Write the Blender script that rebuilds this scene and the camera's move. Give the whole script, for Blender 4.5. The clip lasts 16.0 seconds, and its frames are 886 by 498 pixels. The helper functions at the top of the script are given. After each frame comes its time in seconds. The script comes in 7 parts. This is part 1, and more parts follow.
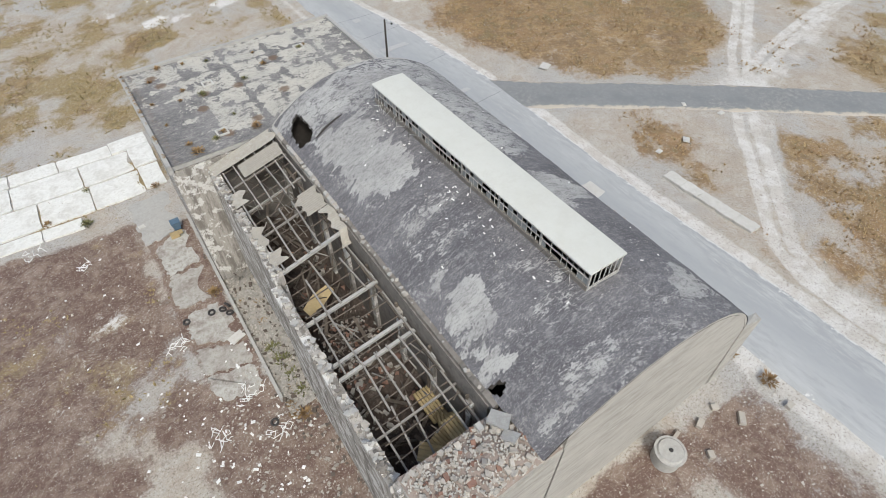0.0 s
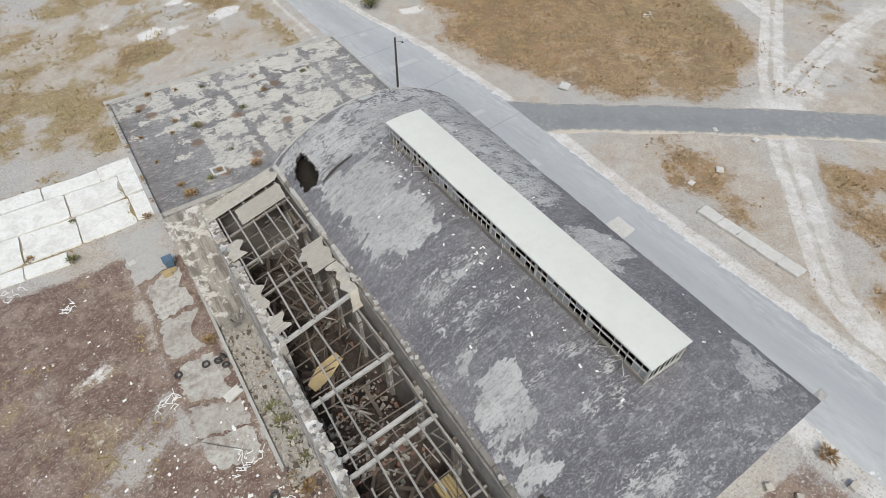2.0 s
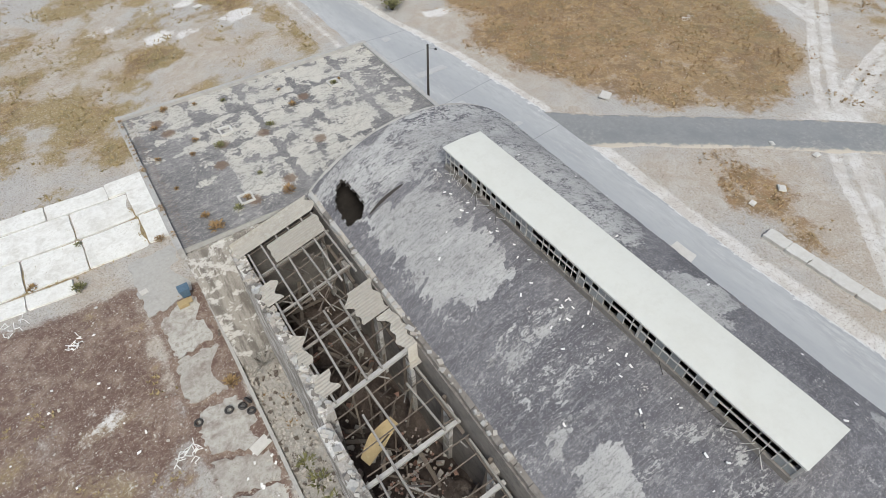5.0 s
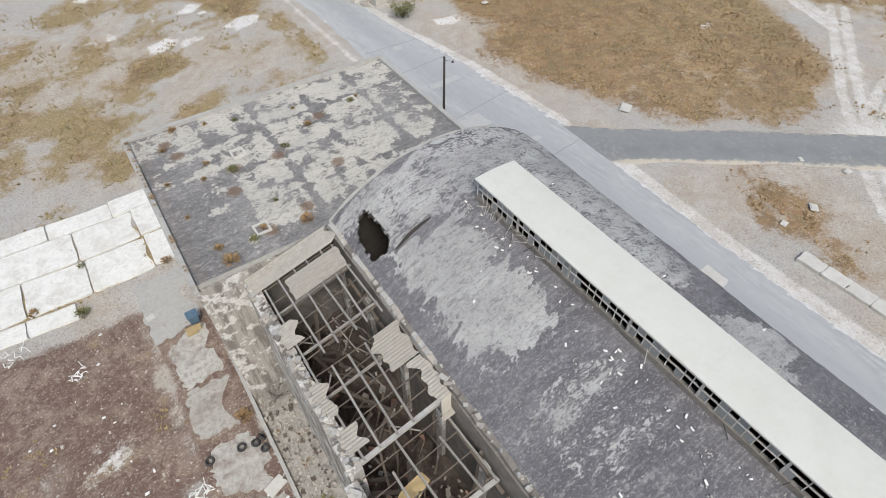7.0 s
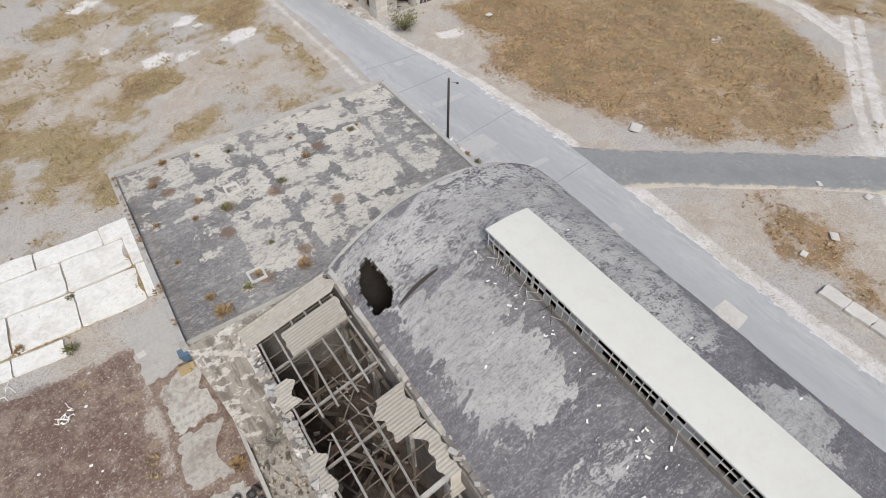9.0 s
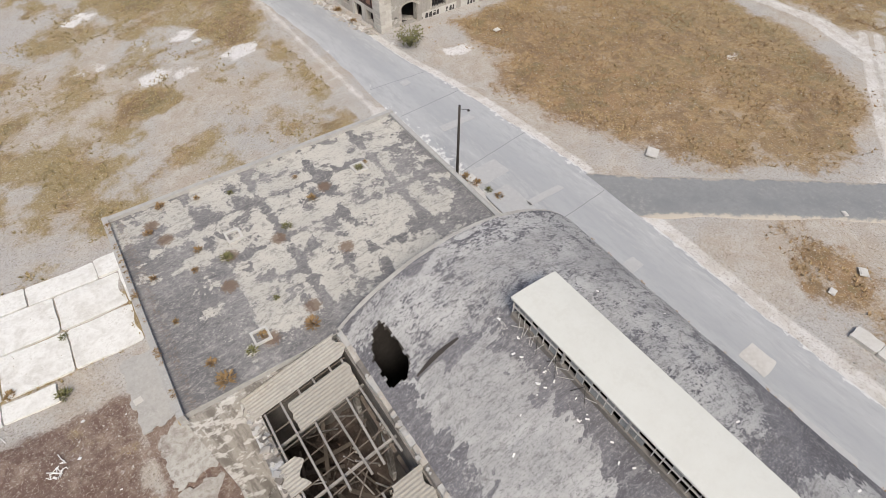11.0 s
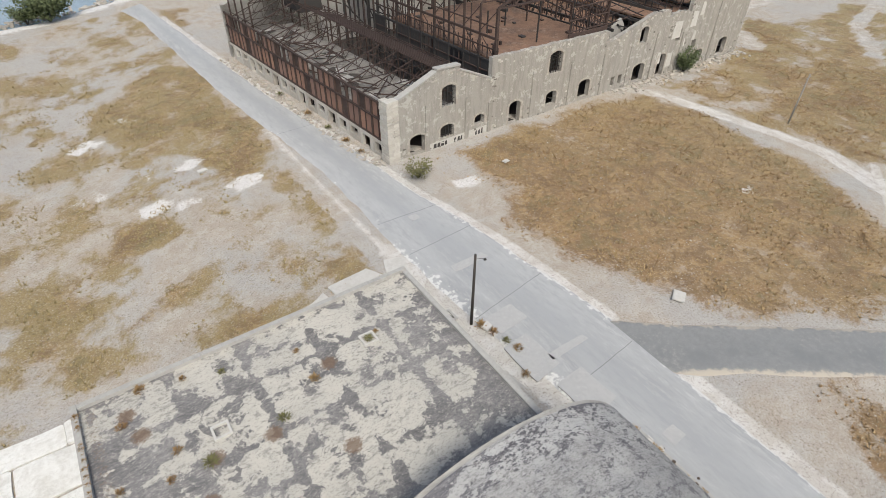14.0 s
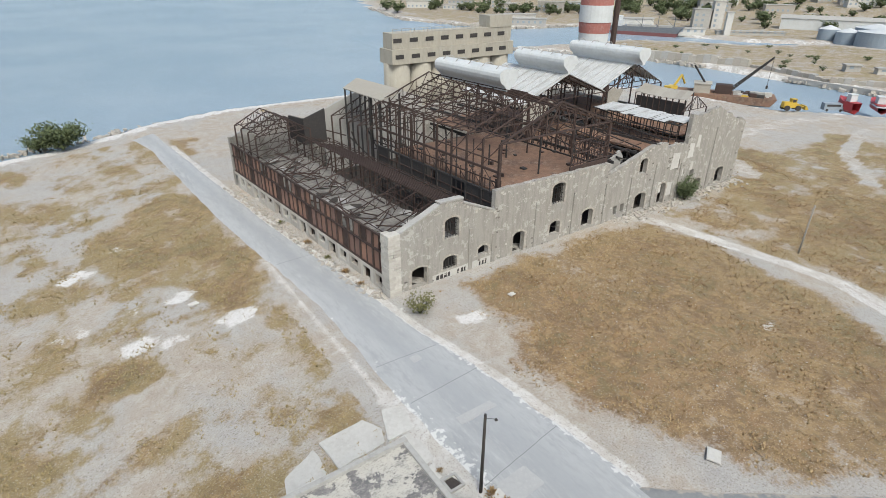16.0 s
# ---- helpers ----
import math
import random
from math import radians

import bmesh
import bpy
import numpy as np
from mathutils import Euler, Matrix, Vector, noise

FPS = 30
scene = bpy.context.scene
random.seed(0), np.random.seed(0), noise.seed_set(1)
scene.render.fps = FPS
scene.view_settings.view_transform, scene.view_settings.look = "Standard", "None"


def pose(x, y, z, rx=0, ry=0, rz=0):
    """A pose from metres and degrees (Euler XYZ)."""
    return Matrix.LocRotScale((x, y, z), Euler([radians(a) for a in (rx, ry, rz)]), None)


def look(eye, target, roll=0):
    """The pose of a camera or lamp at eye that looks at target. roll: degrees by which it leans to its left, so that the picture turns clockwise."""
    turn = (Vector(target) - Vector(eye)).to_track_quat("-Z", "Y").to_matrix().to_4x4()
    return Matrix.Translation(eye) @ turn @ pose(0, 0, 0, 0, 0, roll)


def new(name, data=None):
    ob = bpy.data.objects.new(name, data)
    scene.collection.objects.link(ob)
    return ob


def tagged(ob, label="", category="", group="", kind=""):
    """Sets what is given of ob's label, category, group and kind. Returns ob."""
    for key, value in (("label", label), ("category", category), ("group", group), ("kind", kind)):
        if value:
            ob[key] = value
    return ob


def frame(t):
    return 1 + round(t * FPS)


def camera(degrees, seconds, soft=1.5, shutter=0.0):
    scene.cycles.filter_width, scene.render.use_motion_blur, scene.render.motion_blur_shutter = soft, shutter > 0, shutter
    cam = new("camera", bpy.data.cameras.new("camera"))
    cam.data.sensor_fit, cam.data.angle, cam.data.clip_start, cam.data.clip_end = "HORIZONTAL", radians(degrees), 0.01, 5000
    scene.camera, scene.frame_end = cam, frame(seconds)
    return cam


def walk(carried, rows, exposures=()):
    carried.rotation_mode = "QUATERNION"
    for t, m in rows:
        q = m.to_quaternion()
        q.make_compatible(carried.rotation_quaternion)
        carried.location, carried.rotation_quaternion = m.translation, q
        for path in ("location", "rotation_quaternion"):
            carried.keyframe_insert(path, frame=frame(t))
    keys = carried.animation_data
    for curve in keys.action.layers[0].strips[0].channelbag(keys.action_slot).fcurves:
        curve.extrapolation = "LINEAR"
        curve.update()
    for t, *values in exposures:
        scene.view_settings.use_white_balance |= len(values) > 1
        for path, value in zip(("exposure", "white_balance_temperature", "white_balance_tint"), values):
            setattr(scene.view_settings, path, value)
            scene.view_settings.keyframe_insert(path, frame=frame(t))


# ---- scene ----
cam = camera(77.8, 16.0, 0.8)
PATH = [
    (0, (0.893, 0.73, 37.035), (1.637, 1.833, 35.541), -0.4),
    (0.5, (1.625, 2.15, 37.029), (2.37, 3.252, 35.536), -0.3),
    (1, (2.285, 3.588, 36.917), (3.028, 4.691, 35.423), -0.3),
    (1.5, (2.678, 4.819, 36.662), (3.422, 5.922, 35.168), -0.1),
    (2, (2.89, 6.097, 36.317), (3.633, 7.2, 34.823), -0.1),
    (2.5, (2.89, 7.114, 35.852), (3.634, 8.217, 34.358), -0.1),
    (3, (2.762, 8.185, 35.354), (3.506, 9.286, 33.859), -0.1),
    (3.5, (2.688, 9.143, 35.135), (3.432, 10.244, 33.639), -0.0),
    (4, (2.617, 10.177, 34.914), (3.361, 11.276, 33.417), 0.0),
    (4.5, (2.538, 11.081, 34.775), (3.282, 12.18, 33.279), 0.0),
    (7, (2.731, 15.192, 34.535), (3.476, 16.287, 33.036), 0.1),
    (7.5, (3.109, 15.849, 34.609), (3.854, 16.943, 33.11), 0.1),
    (8, (3.531, 16.57, 34.713), (4.276, 17.664, 33.213), 0.1),
    (8.5, (3.903, 17.334, 34.835), (4.648, 18.425, 33.334), 0.1),
    (9, (4.268, 18.147, 34.778), (5.012, 19.24, 33.277), 0.1),
    (11.5, (5.951, 22.726, 35.485), (6.695, 23.812, 33.979), 0.2),
    (12, (6.41, 23.722, 35.644), (7.162, 24.818, 34.149), 0.3),
    (12.5, (6.783, 24.613, 35.63), (7.552, 25.735, 34.164), 0.3),
    (13, (7.16, 25.604, 35.732), (7.96, 26.767, 34.314), 0.3),
    (13.5, (7.527, 26.462, 35.759), (8.364, 27.679, 34.41), 0.3),
    (14, (7.899, 27.473, 35.896), (8.782, 28.755, 34.641), 0.4),
    (14.5, (8.369, 28.357, 35.941), (9.297, 29.705, 34.792), 0.3),
    (15, (8.928, 29.401, 36.12), (9.892, 30.803, 35.068), 0.3),
    (15.5, (9.455, 30.322, 36.236), (10.444, 31.76, 35.259), 0.3),
    (16, (10.064, 31.481, 36.338), (11.072, 32.944, 35.42), 0.4),
]
walk(cam, [(t, look(eye, target, roll)) for t, eye, target, roll in PATH], [(0, 0.45, 6450, 4), (4.5, 0.46, 6450, 4), (8.5, 0.46, 6550, 7), (12.5, 0.48, 6900, 9), (14.5, 0.50, 6650, 4), (16, 0.52, 6450, 3)])

# ---- light ----
SUN_EL, SUN_AZ = 52.0, 200.0
world = bpy.data.worlds.new("sky")
scene.world = world
world.use_nodes = True
wn = world.node_tree.nodes
sky = wn.new("ShaderNodeTexSky")
sky.sky_type, sky.sun_disc = "NISHITA", False
sky.sun_elevation, sky.sun_rotation = radians(SUN_EL), radians(SUN_AZ)
sky.dust_density, sky.air_density, sky.ozone_density = 4.0, 1.0, 1.0
world.node_tree.links.new(sky.outputs[0], wn["Background"].inputs[0])
wn["Background"].inputs[1].default_value = 0.12
sun = new("sun", bpy.data.lights.new("sun", "SUN"))
sun.data.energy, sun.data.angle, sun.data.color = 1.5, radians(14), (1.0, 0.975, 0.94)
sd = Vector((math.sin(radians(SUN_AZ)) * math.cos(radians(SUN_EL)), math.cos(radians(SUN_AZ)) * math.cos(radians(SUN_EL)), math.sin(radians(SUN_EL))))
sun.matrix_world = look(sd * 100, (0, 0, 0))


# ---- materials ----
def nodes_of(name, rough=0.9, metal=0.0):
    m = bpy.data.materials.new(name)
    m.use_nodes = True
    nt = m.node_tree
    p = nt.nodes["Principled BSDF"]
    p.inputs["Roughness"].default_value, p.inputs["Metallic"].default_value = rough, metal
    p.inputs["Specular IOR Level"].default_value = 0.25
    return m, nt, p


def coords(nt, stretch=(1, 1, 1)):
    tc = nt.nodes.new("ShaderNodeTexCoord")
    mp = nt.nodes.new("ShaderNodeMapping")
    mp.inputs["Scale"].default_value = stretch
    nt.links.new(tc.outputs["Object"], mp.inputs["Vector"])
    return mp.outputs[0]


def noise_node(nt, vec, scale, detail=6.0, rough=0.6, distort=0.0):
    n = nt.nodes.new("ShaderNodeTexNoise")
    n.inputs["Scale"].default_value, n.inputs["Detail"].default_value = scale, detail
    n.inputs["Roughness"].default_value, n.inputs["Distortion"].default_value = rough, distort
    nt.links.new(vec, n.inputs["Vector"])
    return n.outputs["Fac"]


def calc(nt, op, a, b=None, clamp=False):
    n = nt.nodes.new("ShaderNodeMath")
    n.operation, n.use_clamp = op, clamp
    for k, v in enumerate((a, b)):
        if v is None:
            continue
        if isinstance(v, (int, float)):
            n.inputs[k].default_value = v
        else:
            nt.links.new(v, n.inputs[k])
    return n.outputs[0]


def step(nt, v, lo, hi):
    n = nt.nodes.new("ShaderNodeMapRange")
    n.interpolation_type = "SMOOTHSTEP"
    n.inputs["From Min"].default_value, n.inputs["From Max"].default_value = lo, hi
    nt.links.new(v, n.inputs["Value"])
    return n.outputs[0]


def blend(nt, fac, a, b):
    n = nt.nodes.new("ShaderNodeMix")
    n.data_type = "RGBA"
    if isinstance(fac, (int, float)):
        n.inputs[0].default_value = fac
    else:
        nt.links.new(fac, n.inputs[0])
    for k, v in ((6, a), (7, b)):
        if isinstance(v, tuple):
            n.inputs[k].default_value = (*v, 1)
        else:
            nt.links.new(v, n.inputs[k])
    return n.outputs[2]


def relief(nt, p, height, strength=0.4, distance=0.05):
    b = nt.nodes.new("ShaderNodeBump")
    b.inputs["Strength"].default_value, b.inputs["Distance"].default_value = strength, distance
    nt.links.new(height, b.inputs["Height"])
    nt.links.new(b.outputs[0], p.inputs["Normal"])


def weathered(name, base, dark, light, big=0.35, fine=4.0, rough=0.9, metal=0.0, stretch=(1, 1, 1), bump=0.4, dark_amt=0.5, light_amt=0.5, vary=0.0):
    """Base colour with large stains, fine grain and pale wear."""
    m, nt, p = nodes_of(name, rough, metal)
    v = coords(nt, stretch)
    a, f = noise_node(nt, v, big, 8, 0.65, 0.4), noise_node(nt, v, fine, 8, 0.7)
    c = blend(nt, calc(nt, "MULTIPLY", step(nt, a, 0.42, 0.68), dark_amt), base, dark)
    g2 = noise_node(nt, v, fine * 4.5, 6, 0.75)
    mix = calc(nt, "ADD", calc(nt, "MULTIPLY", a, 0.35), calc(nt, "ADD", calc(nt, "MULTIPLY", f, 0.4), calc(nt, "MULTIPLY", g2, 0.25)))
    c = blend(nt, calc(nt, "MULTIPLY", step(nt, calc(nt, "SUBTRACT", 1.0, mix), 0.5, 0.6), dark_amt * 0.7), c, dark)
    c = blend(nt, calc(nt, "MULTIPLY", step(nt, mix, 0.5, 0.62), light_amt), c, light)
    if vary:
        oi = nt.nodes.new("ShaderNodeObjectInfo")
        c = blend(nt, calc(nt, "MULTIPLY", oi.outputs["Random"], vary), c, dark)
    nt.links.new(c, p.inputs["Base Color"])
    relief(nt, p, f, bump, 0.06)
    return m


def attribute(nt, name="cover"):
    n = nt.nodes.new("ShaderNodeAttribute")
    n.attribute_name = name
    s = nt.nodes.new("ShaderNodeSeparateColor")
    nt.links.new(n.outputs["Color"], s.inputs[0])
    return s.outputs


def ground_material():
    m, nt, p = nodes_of("ground_soil", 0.95)
    v = coords(nt)
    r, g, b = attribute(nt)
    big, mid, fine = noise_node(nt, v, 0.06, 8, 0.65, 0.5), noise_node(nt, v, 0.6, 9, 0.72, 0.3), noise_node(nt, v, 4.0, 9, 0.78)
    wide = noise_node(nt, v, 0.2, 8, 0.7, 0.3)
    broken = calc(nt, "ADD", calc(nt, "ADD", calc(nt, "MULTIPLY", wide, 0.4), calc(nt, "MULTIPLY", mid, 0.3)), calc(nt, "MULTIPLY", fine, 0.3))
    grey = blend(nt, step(nt, fine, 0.4, 0.65), (0.35, 0.345, 0.34), (0.45, 0.44, 0.425))
    sand = blend(nt, step(nt, mid, 0.4, 0.65), (0.385, 0.335, 0.28), (0.455, 0.425, 0.385))
    sand = blend(nt, calc(nt, "MULTIPLY", step(nt, fine, 0.5, 0.7), 0.4), sand, (0.27, 0.225, 0.18))
    sand = blend(nt, calc(nt, "MULTIPLY", step(nt, big, 0.42, 0.6), 0.75), sand, grey)
    soil = blend(nt, step(nt, mid, 0.42, 0.62), (0.15, 0.098, 0.08), (0.255, 0.195, 0.16))
    soil = blend(nt, calc(nt, "MULTIPLY", step(nt, fine, 0.52, 0.66), 0.6), soil, (0.38, 0.35, 0.29))
    dry = blend(nt, step(nt, mid, 0.44, 0.56), (0.335, 0.225, 0.115), (0.215, 0.14, 0.078))
    dry = blend(nt, calc(nt, "MULTIPLY", step(nt, wide, 0.5, 0.6), 0.7), dry, (0.265, 0.15, 0.08))
    dry = blend(nt, calc(nt, "MULTIPLY", step(nt, big, 0.45, 0.6), 0.45), dry, (0.275, 0.195, 0.105))
    chip = noise_node(nt, v, 6.5, 7, 0.82)
    lump = noise_node(nt, v, 1.5, 7, 0.75, 0.6)
    # soft shading of grass clumps painted into the colour by noise
    dry = blend(nt, calc(nt, "MULTIPLY", step(nt, lump, 0.52, 0.64), 0.6), dry, (0.15, 0.092, 0.055))
    dry = blend(nt, calc(nt, "MULTIPLY", step(nt, calc(nt, "SUBTRACT", 1.0, lump), 0.54, 0.66), 0.55), dry, (0.42, 0.30, 0.16))
    soil = blend(nt, calc(nt, "MULTIPLY", step(nt, lump, 0.50, 0.62), 0.55), soil, (0.115, 0.07, 0.055))
    olive = attribute(nt, "lane")[1]
    dry = blend(nt, calc(nt, "MULTIPLY", olive, calc(nt, "ADD", calc(nt, "MULTIPLY", step(nt, wide, 0.42, 0.6), 0.5), 0.35)), dry, (0.285, 0.235, 0.125))
    pale = blend(nt, step(nt, fine, 0.4, 0.7), (0.70, 0.69, 0.68), (0.50, 0.485, 0.46))
    c = blend(nt, step(nt, calc(nt, "ADD", g, calc(nt, "MULTIPLY", calc(nt, "SUBTRACT", broken, 0.5), 2.6)), 0.35, 0.6), sand, soil)
    c = blend(nt, step(nt, calc(nt, "ADD", r, calc(nt, "MULTIPLY", calc(nt, "SUBTRACT", broken, 0.5), 3.2)), 0.32, 0.72), c, dry)
    scrub = calc(nt, "ADD", calc(nt, "MULTIPLY", noise_node(nt, v, 0.5, 10, 0.74, 0.4), 0.65), calc(nt, "MULTIPLY", chip, 0.35))
    thick = calc(nt, "ADD", calc(nt, "MULTIPLY", r, 0.9), calc(nt, "MULTIPLY", calc(nt, "SUBTRACT", scrub, 0.5), 4.2))
    c = blend(nt, calc(nt, "MULTIPLY", step(nt, thick, 0.80, 0.92), 0.62), c, blend(nt, step(nt, wide, 0.45, 0.58), (0.165, 0.105, 0.06), (0.165, 0.14, 0.072)))
    c = blend(nt, step(nt, calc(nt, "ADD", b, calc(nt, "MULTIPLY", calc(nt, "SUBTRACT", broken, 0.5), 3.3)), 0.46, 0.68), c, pale)
    nt.links.new(c, p.inputs["Base Color"])
    l = attribute(nt, "lane")[0]
    dust = blend(nt, step(nt, mid, 0.4, 0.62), (0.50, 0.475, 0.44), (0.62, 0.61, 0.59))
    c = blend(nt, calc(nt, "MULTIPLY", step(nt, calc(nt, "ADD", l, calc(nt, "MULTIPLY", calc(nt, "SUBTRACT", broken, 0.5), 1.3)), 0.25, 0.62), 0.9), c, dust)
    c = blend(nt, calc(nt, "MULTIPLY", step(nt, chip, 0.55, 0.62), 0.68), c, (0.56, 0.53, 0.48))
    c = blend(nt, calc(nt, "MULTIPLY", step(nt, calc(nt, "SUBTRACT", 1.0, chip), 0.54, 0.61), 0.78), c, (0.14, 0.105, 0.078))
    nt.links.new(c, p.inputs["Base Color"])
    relief(nt, p, broken, 0.8, 0.3)
    return m


def coated_material(name, under, under2, coat, coat2, scale=0.55, sharp=0.02, stretch=(1, 1, 1), streaks=0.4, fray=0.38):
    """A pale skin that has flaked from a darker bed; the mask's red says how much is left, green adds dirt."""
    m, nt, p = nodes_of(name, 0.9)
    v = coords(nt, stretch)
    r, g, b = attribute(nt)
    mid, fine = noise_node(nt, v, scale, 12, 0.7, 0.15), noise_node(nt, coords(nt), 7.0, 9, 0.78)
    big = noise_node(nt, v, 0.25, 6, 0.6)
    bed = blend(nt, step(nt, big, 0.35, 0.65), under, under2)
    bed = blend(nt, calc(nt, "MULTIPLY", step(nt, fine, 0.5, 0.68), 0.35), bed, coat)
    skin = blend(nt, step(nt, big, 0.4, 0.62), coat, coat2)
    skin = blend(nt, calc(nt, "MULTIPLY", step(nt, fine, 0.55, 0.7), 0.3), skin, under)
    streak = noise_node(nt, coords(nt, (0.5, 7.0, 0.5)), 1.0, 8, 0.7)
    skin = blend(nt, calc(nt, "MULTIPLY", step(nt, streak, 0.5, 0.66), streaks), skin, under2)
    bed = blend(nt, calc(nt, "MULTIPLY", step(nt, streak, 0.52, 0.68), streaks), bed, coat2)
    small = noise_node(nt, v, scale * 6.0, 10, 0.72)
    edge = calc(nt, "ADD", calc(nt, "MULTIPLY", mid, 1.0 - fray), calc(nt, "MULTIPLY", small, fray))
    left = step(nt, calc(nt, "ADD", r, calc(nt, "MULTIPLY", calc(nt, "SUBTRACT", edge, 0.5), 3.4)), 0.5 - sharp, 0.5 + sharp)
    grit = noise_node(nt, coords(nt, (0.8, 1.5, 0.8)), 9.0, 7, 0.8)
    fleck = noise_node(nt, coords(nt, (1.0, 1.8, 1.0)), 1.8, 10, 0.74)
    c = blend(nt, left, bed, skin)
    c = blend(nt, calc(nt, "MULTIPLY", step(nt, fleck, 0.54, 0.60), 0.28), c, coat)
    c = blend(nt, calc(nt, "MULTIPLY", step(nt, calc(nt, "SUBTRACT", 1.0, fleck), 0.53, 0.59), 0.42), c, (0.105, 0.102, 0.105))
    c = blend(nt, calc(nt, "MULTIPLY", step(nt, grit, 0.55, 0.62), 0.58), c, coat)
    c = blend(nt, calc(nt, "MULTIPLY", step(nt, calc(nt, "SUBTRACT", 1.0, grit), 0.53, 0.62), 0.6), c, (0.09, 0.085, 0.085))
    c = blend(nt, calc(nt, "MULTIPLY", step(nt, calc(nt, "ADD", g, calc(nt, "MULTIPLY", calc(nt, "SUBTRACT", fine, 0.5), 1.5)), 0.4, 0.7), 0.8), c, (0.16, 0.105, 0.07))
    nt.links.new(c, p.inputs["Base Color"])
    relief(nt, p, calc(nt, "ADD", calc(nt, "MULTIPLY", left, 0.5), calc(nt, "MULTIPLY", fine, 0.5)), 0.5, 0.05)
    return m


def water_material():
    m, nt, p = nodes_of("sea_water", 0.2)
    v = coords(nt, (1, 1, 1))
    a, f = noise_node(nt, v, 0.012, 5, 0.6, 0.1), noise_node(nt, v, 0.9, 9, 0.75)
    nt.links.new(blend(nt, step(nt, a, 0.35, 0.65), (0.29, 0.375, 0.455), (0.34, 0.42, 0.495)), p.inputs["Base Color"])
    p.inputs["Specular IOR Level"].default_value = 0.5
    relief(nt, p, f, 0.7, 0.5)
    return m


def streaked(name, base, dark, pale, flake=0.54, runs=0.8):
    """Old render: dark runs down the wall and whitewash left in ragged scabs."""
    m, nt, p = nodes_of(name, 0.92)
    v = coords(nt)
    run = noise_node(nt, coords(nt, (1.5, 1.5, 0.2)), 1.1, 9, 0.72, 0.2)
    scab, fine = noise_node(nt, v, 0.9, 11, 0.72, 0.3), noise_node(nt, v, 6.0, 8, 0.78)
    c = blend(nt, calc(nt, "MULTIPLY", step(nt, run, 0.45, 0.60), runs), base, dark)
    c = blend(nt, calc(nt, "MULTIPLY", step(nt, scab, flake, flake + 0.03), 0.85), c, pale)
    c = blend(nt, calc(nt, "MULTIPLY", step(nt, fine, 0.54, 0.66), 0.55), c, dark)
    c = blend(nt, calc(nt, "MULTIPLY", step(nt, calc(nt, "SUBTRACT", 1.0, fine), 0.55, 0.66), 0.4), c, pale)
    nt.links.new(c, p.inputs["Base Color"])
    relief(nt, p, calc(nt, "ADD", scab, fine), 0.8, 0.06)
    return m


GROUND = ground_material()
WATER = water_material()
ASPHALT = weathered("road_asphalt", (0.405, 0.412, 0.42), (0.30, 0.307, 0.315), (0.53, 0.53, 0.53), 0.22, 2.0, bump=0.25, dark_amt=0.85, light_amt=0.55, stretch=(1, 0.22, 1))
nt = ASPHALT.node_tree
worn, broken_edge, _ = attribute(nt)
p = nt.nodes["Principled BSDF"]
c = p.inputs["Base Color"].links[0].from_socket
c = blend(nt, calc(nt, "MULTIPLY", worn, calc(nt, "ADD", 0.35, calc(nt, "MULTIPLY", noise_node(nt, coords(nt, (1, 0.1, 1)), 0.5, 6, 0.6), 0.7))), c, (0.325, 0.337, 0.35))
c = blend(nt, step(nt, calc(nt, "ADD", broken_edge, calc(nt, "MULTIPLY", calc(nt, "SUBTRACT", noise_node(nt, coords(nt), 1.3, 9, 0.72), 0.5), 2.4)), 0.52, 0.62), c, (0.62, 0.62, 0.605))
nt.links.new(c, p.inputs["Base Color"])
ASPHALT_DARK = weathered("old_asphalt", (0.235, 0.24, 0.243), (0.18, 0.184, 0.188), (0.41, 0.395, 0.37), 0.15, 2.0, bump=0.2, dark_amt=0.6, light_amt=0.5)
nt = ASPHALT_DARK.node_tree
worn, dusty_edge, _ = attribute(nt)
p = nt.nodes["Principled BSDF"]
c = p.inputs["Base Color"].links[0].from_socket
c = blend(nt, calc(nt, "MULTIPLY", worn, step(nt, noise_node(nt, coords(nt), 0.35, 8, 0.7), 0.4, 0.65)), c, (0.19, 0.197, 0.205))
c = blend(nt, step(nt, calc(nt, "ADD", dusty_edge, calc(nt, "MULTIPLY", calc(nt, "SUBTRACT", noise_node(nt, coords(nt), 0.8, 9, 0.72), 0.5), 2.2)), 0.35, 0.75), c, (0.42, 0.38, 0.325))
nt.links.new(c, p.inputs["Base Color"])
SLAB_WHITE = weathered("bleached_slab", (0.73, 0.725, 0.70), (0.48, 0.46, 0.42), (0.79, 0.785, 0.77), 0.6, 3.5, vary=0.12, dark_amt=0.8)
RUBBLE_BED = weathered("brick_dust_bed", (0.32, 0.265, 0.23), (0.19, 0.14, 0.12), (0.46, 0.42, 0.39), 0.8, 5.0, bump=0.9)
PALE_CONC = weathered("pale_concrete", (0.57, 0.56, 0.535), (0.36, 0.34, 0.31), (0.68, 0.675, 0.655), 0.5, 3.0, vary=0.3)
WALK_CONC = weathered("soiled_walkway", (0.46, 0.45, 0.42), (0.20, 0.165, 0.14), (0.60, 0.59, 0.565), 0.7, 3.0, vary=0.25, dark_amt=0.95)
GREY_CONC = weathered("grey_concrete", (0.40, 0.39, 0.37), (0.24, 0.23, 0.22), (0.54, 0.53, 0.50), 0.5, 3.5)
WALL_PLASTER = streaked("stained_render", (0.38, 0.355, 0.325), (0.15, 0.135, 0.12), (0.66, 0.65, 0.63), 0.52)
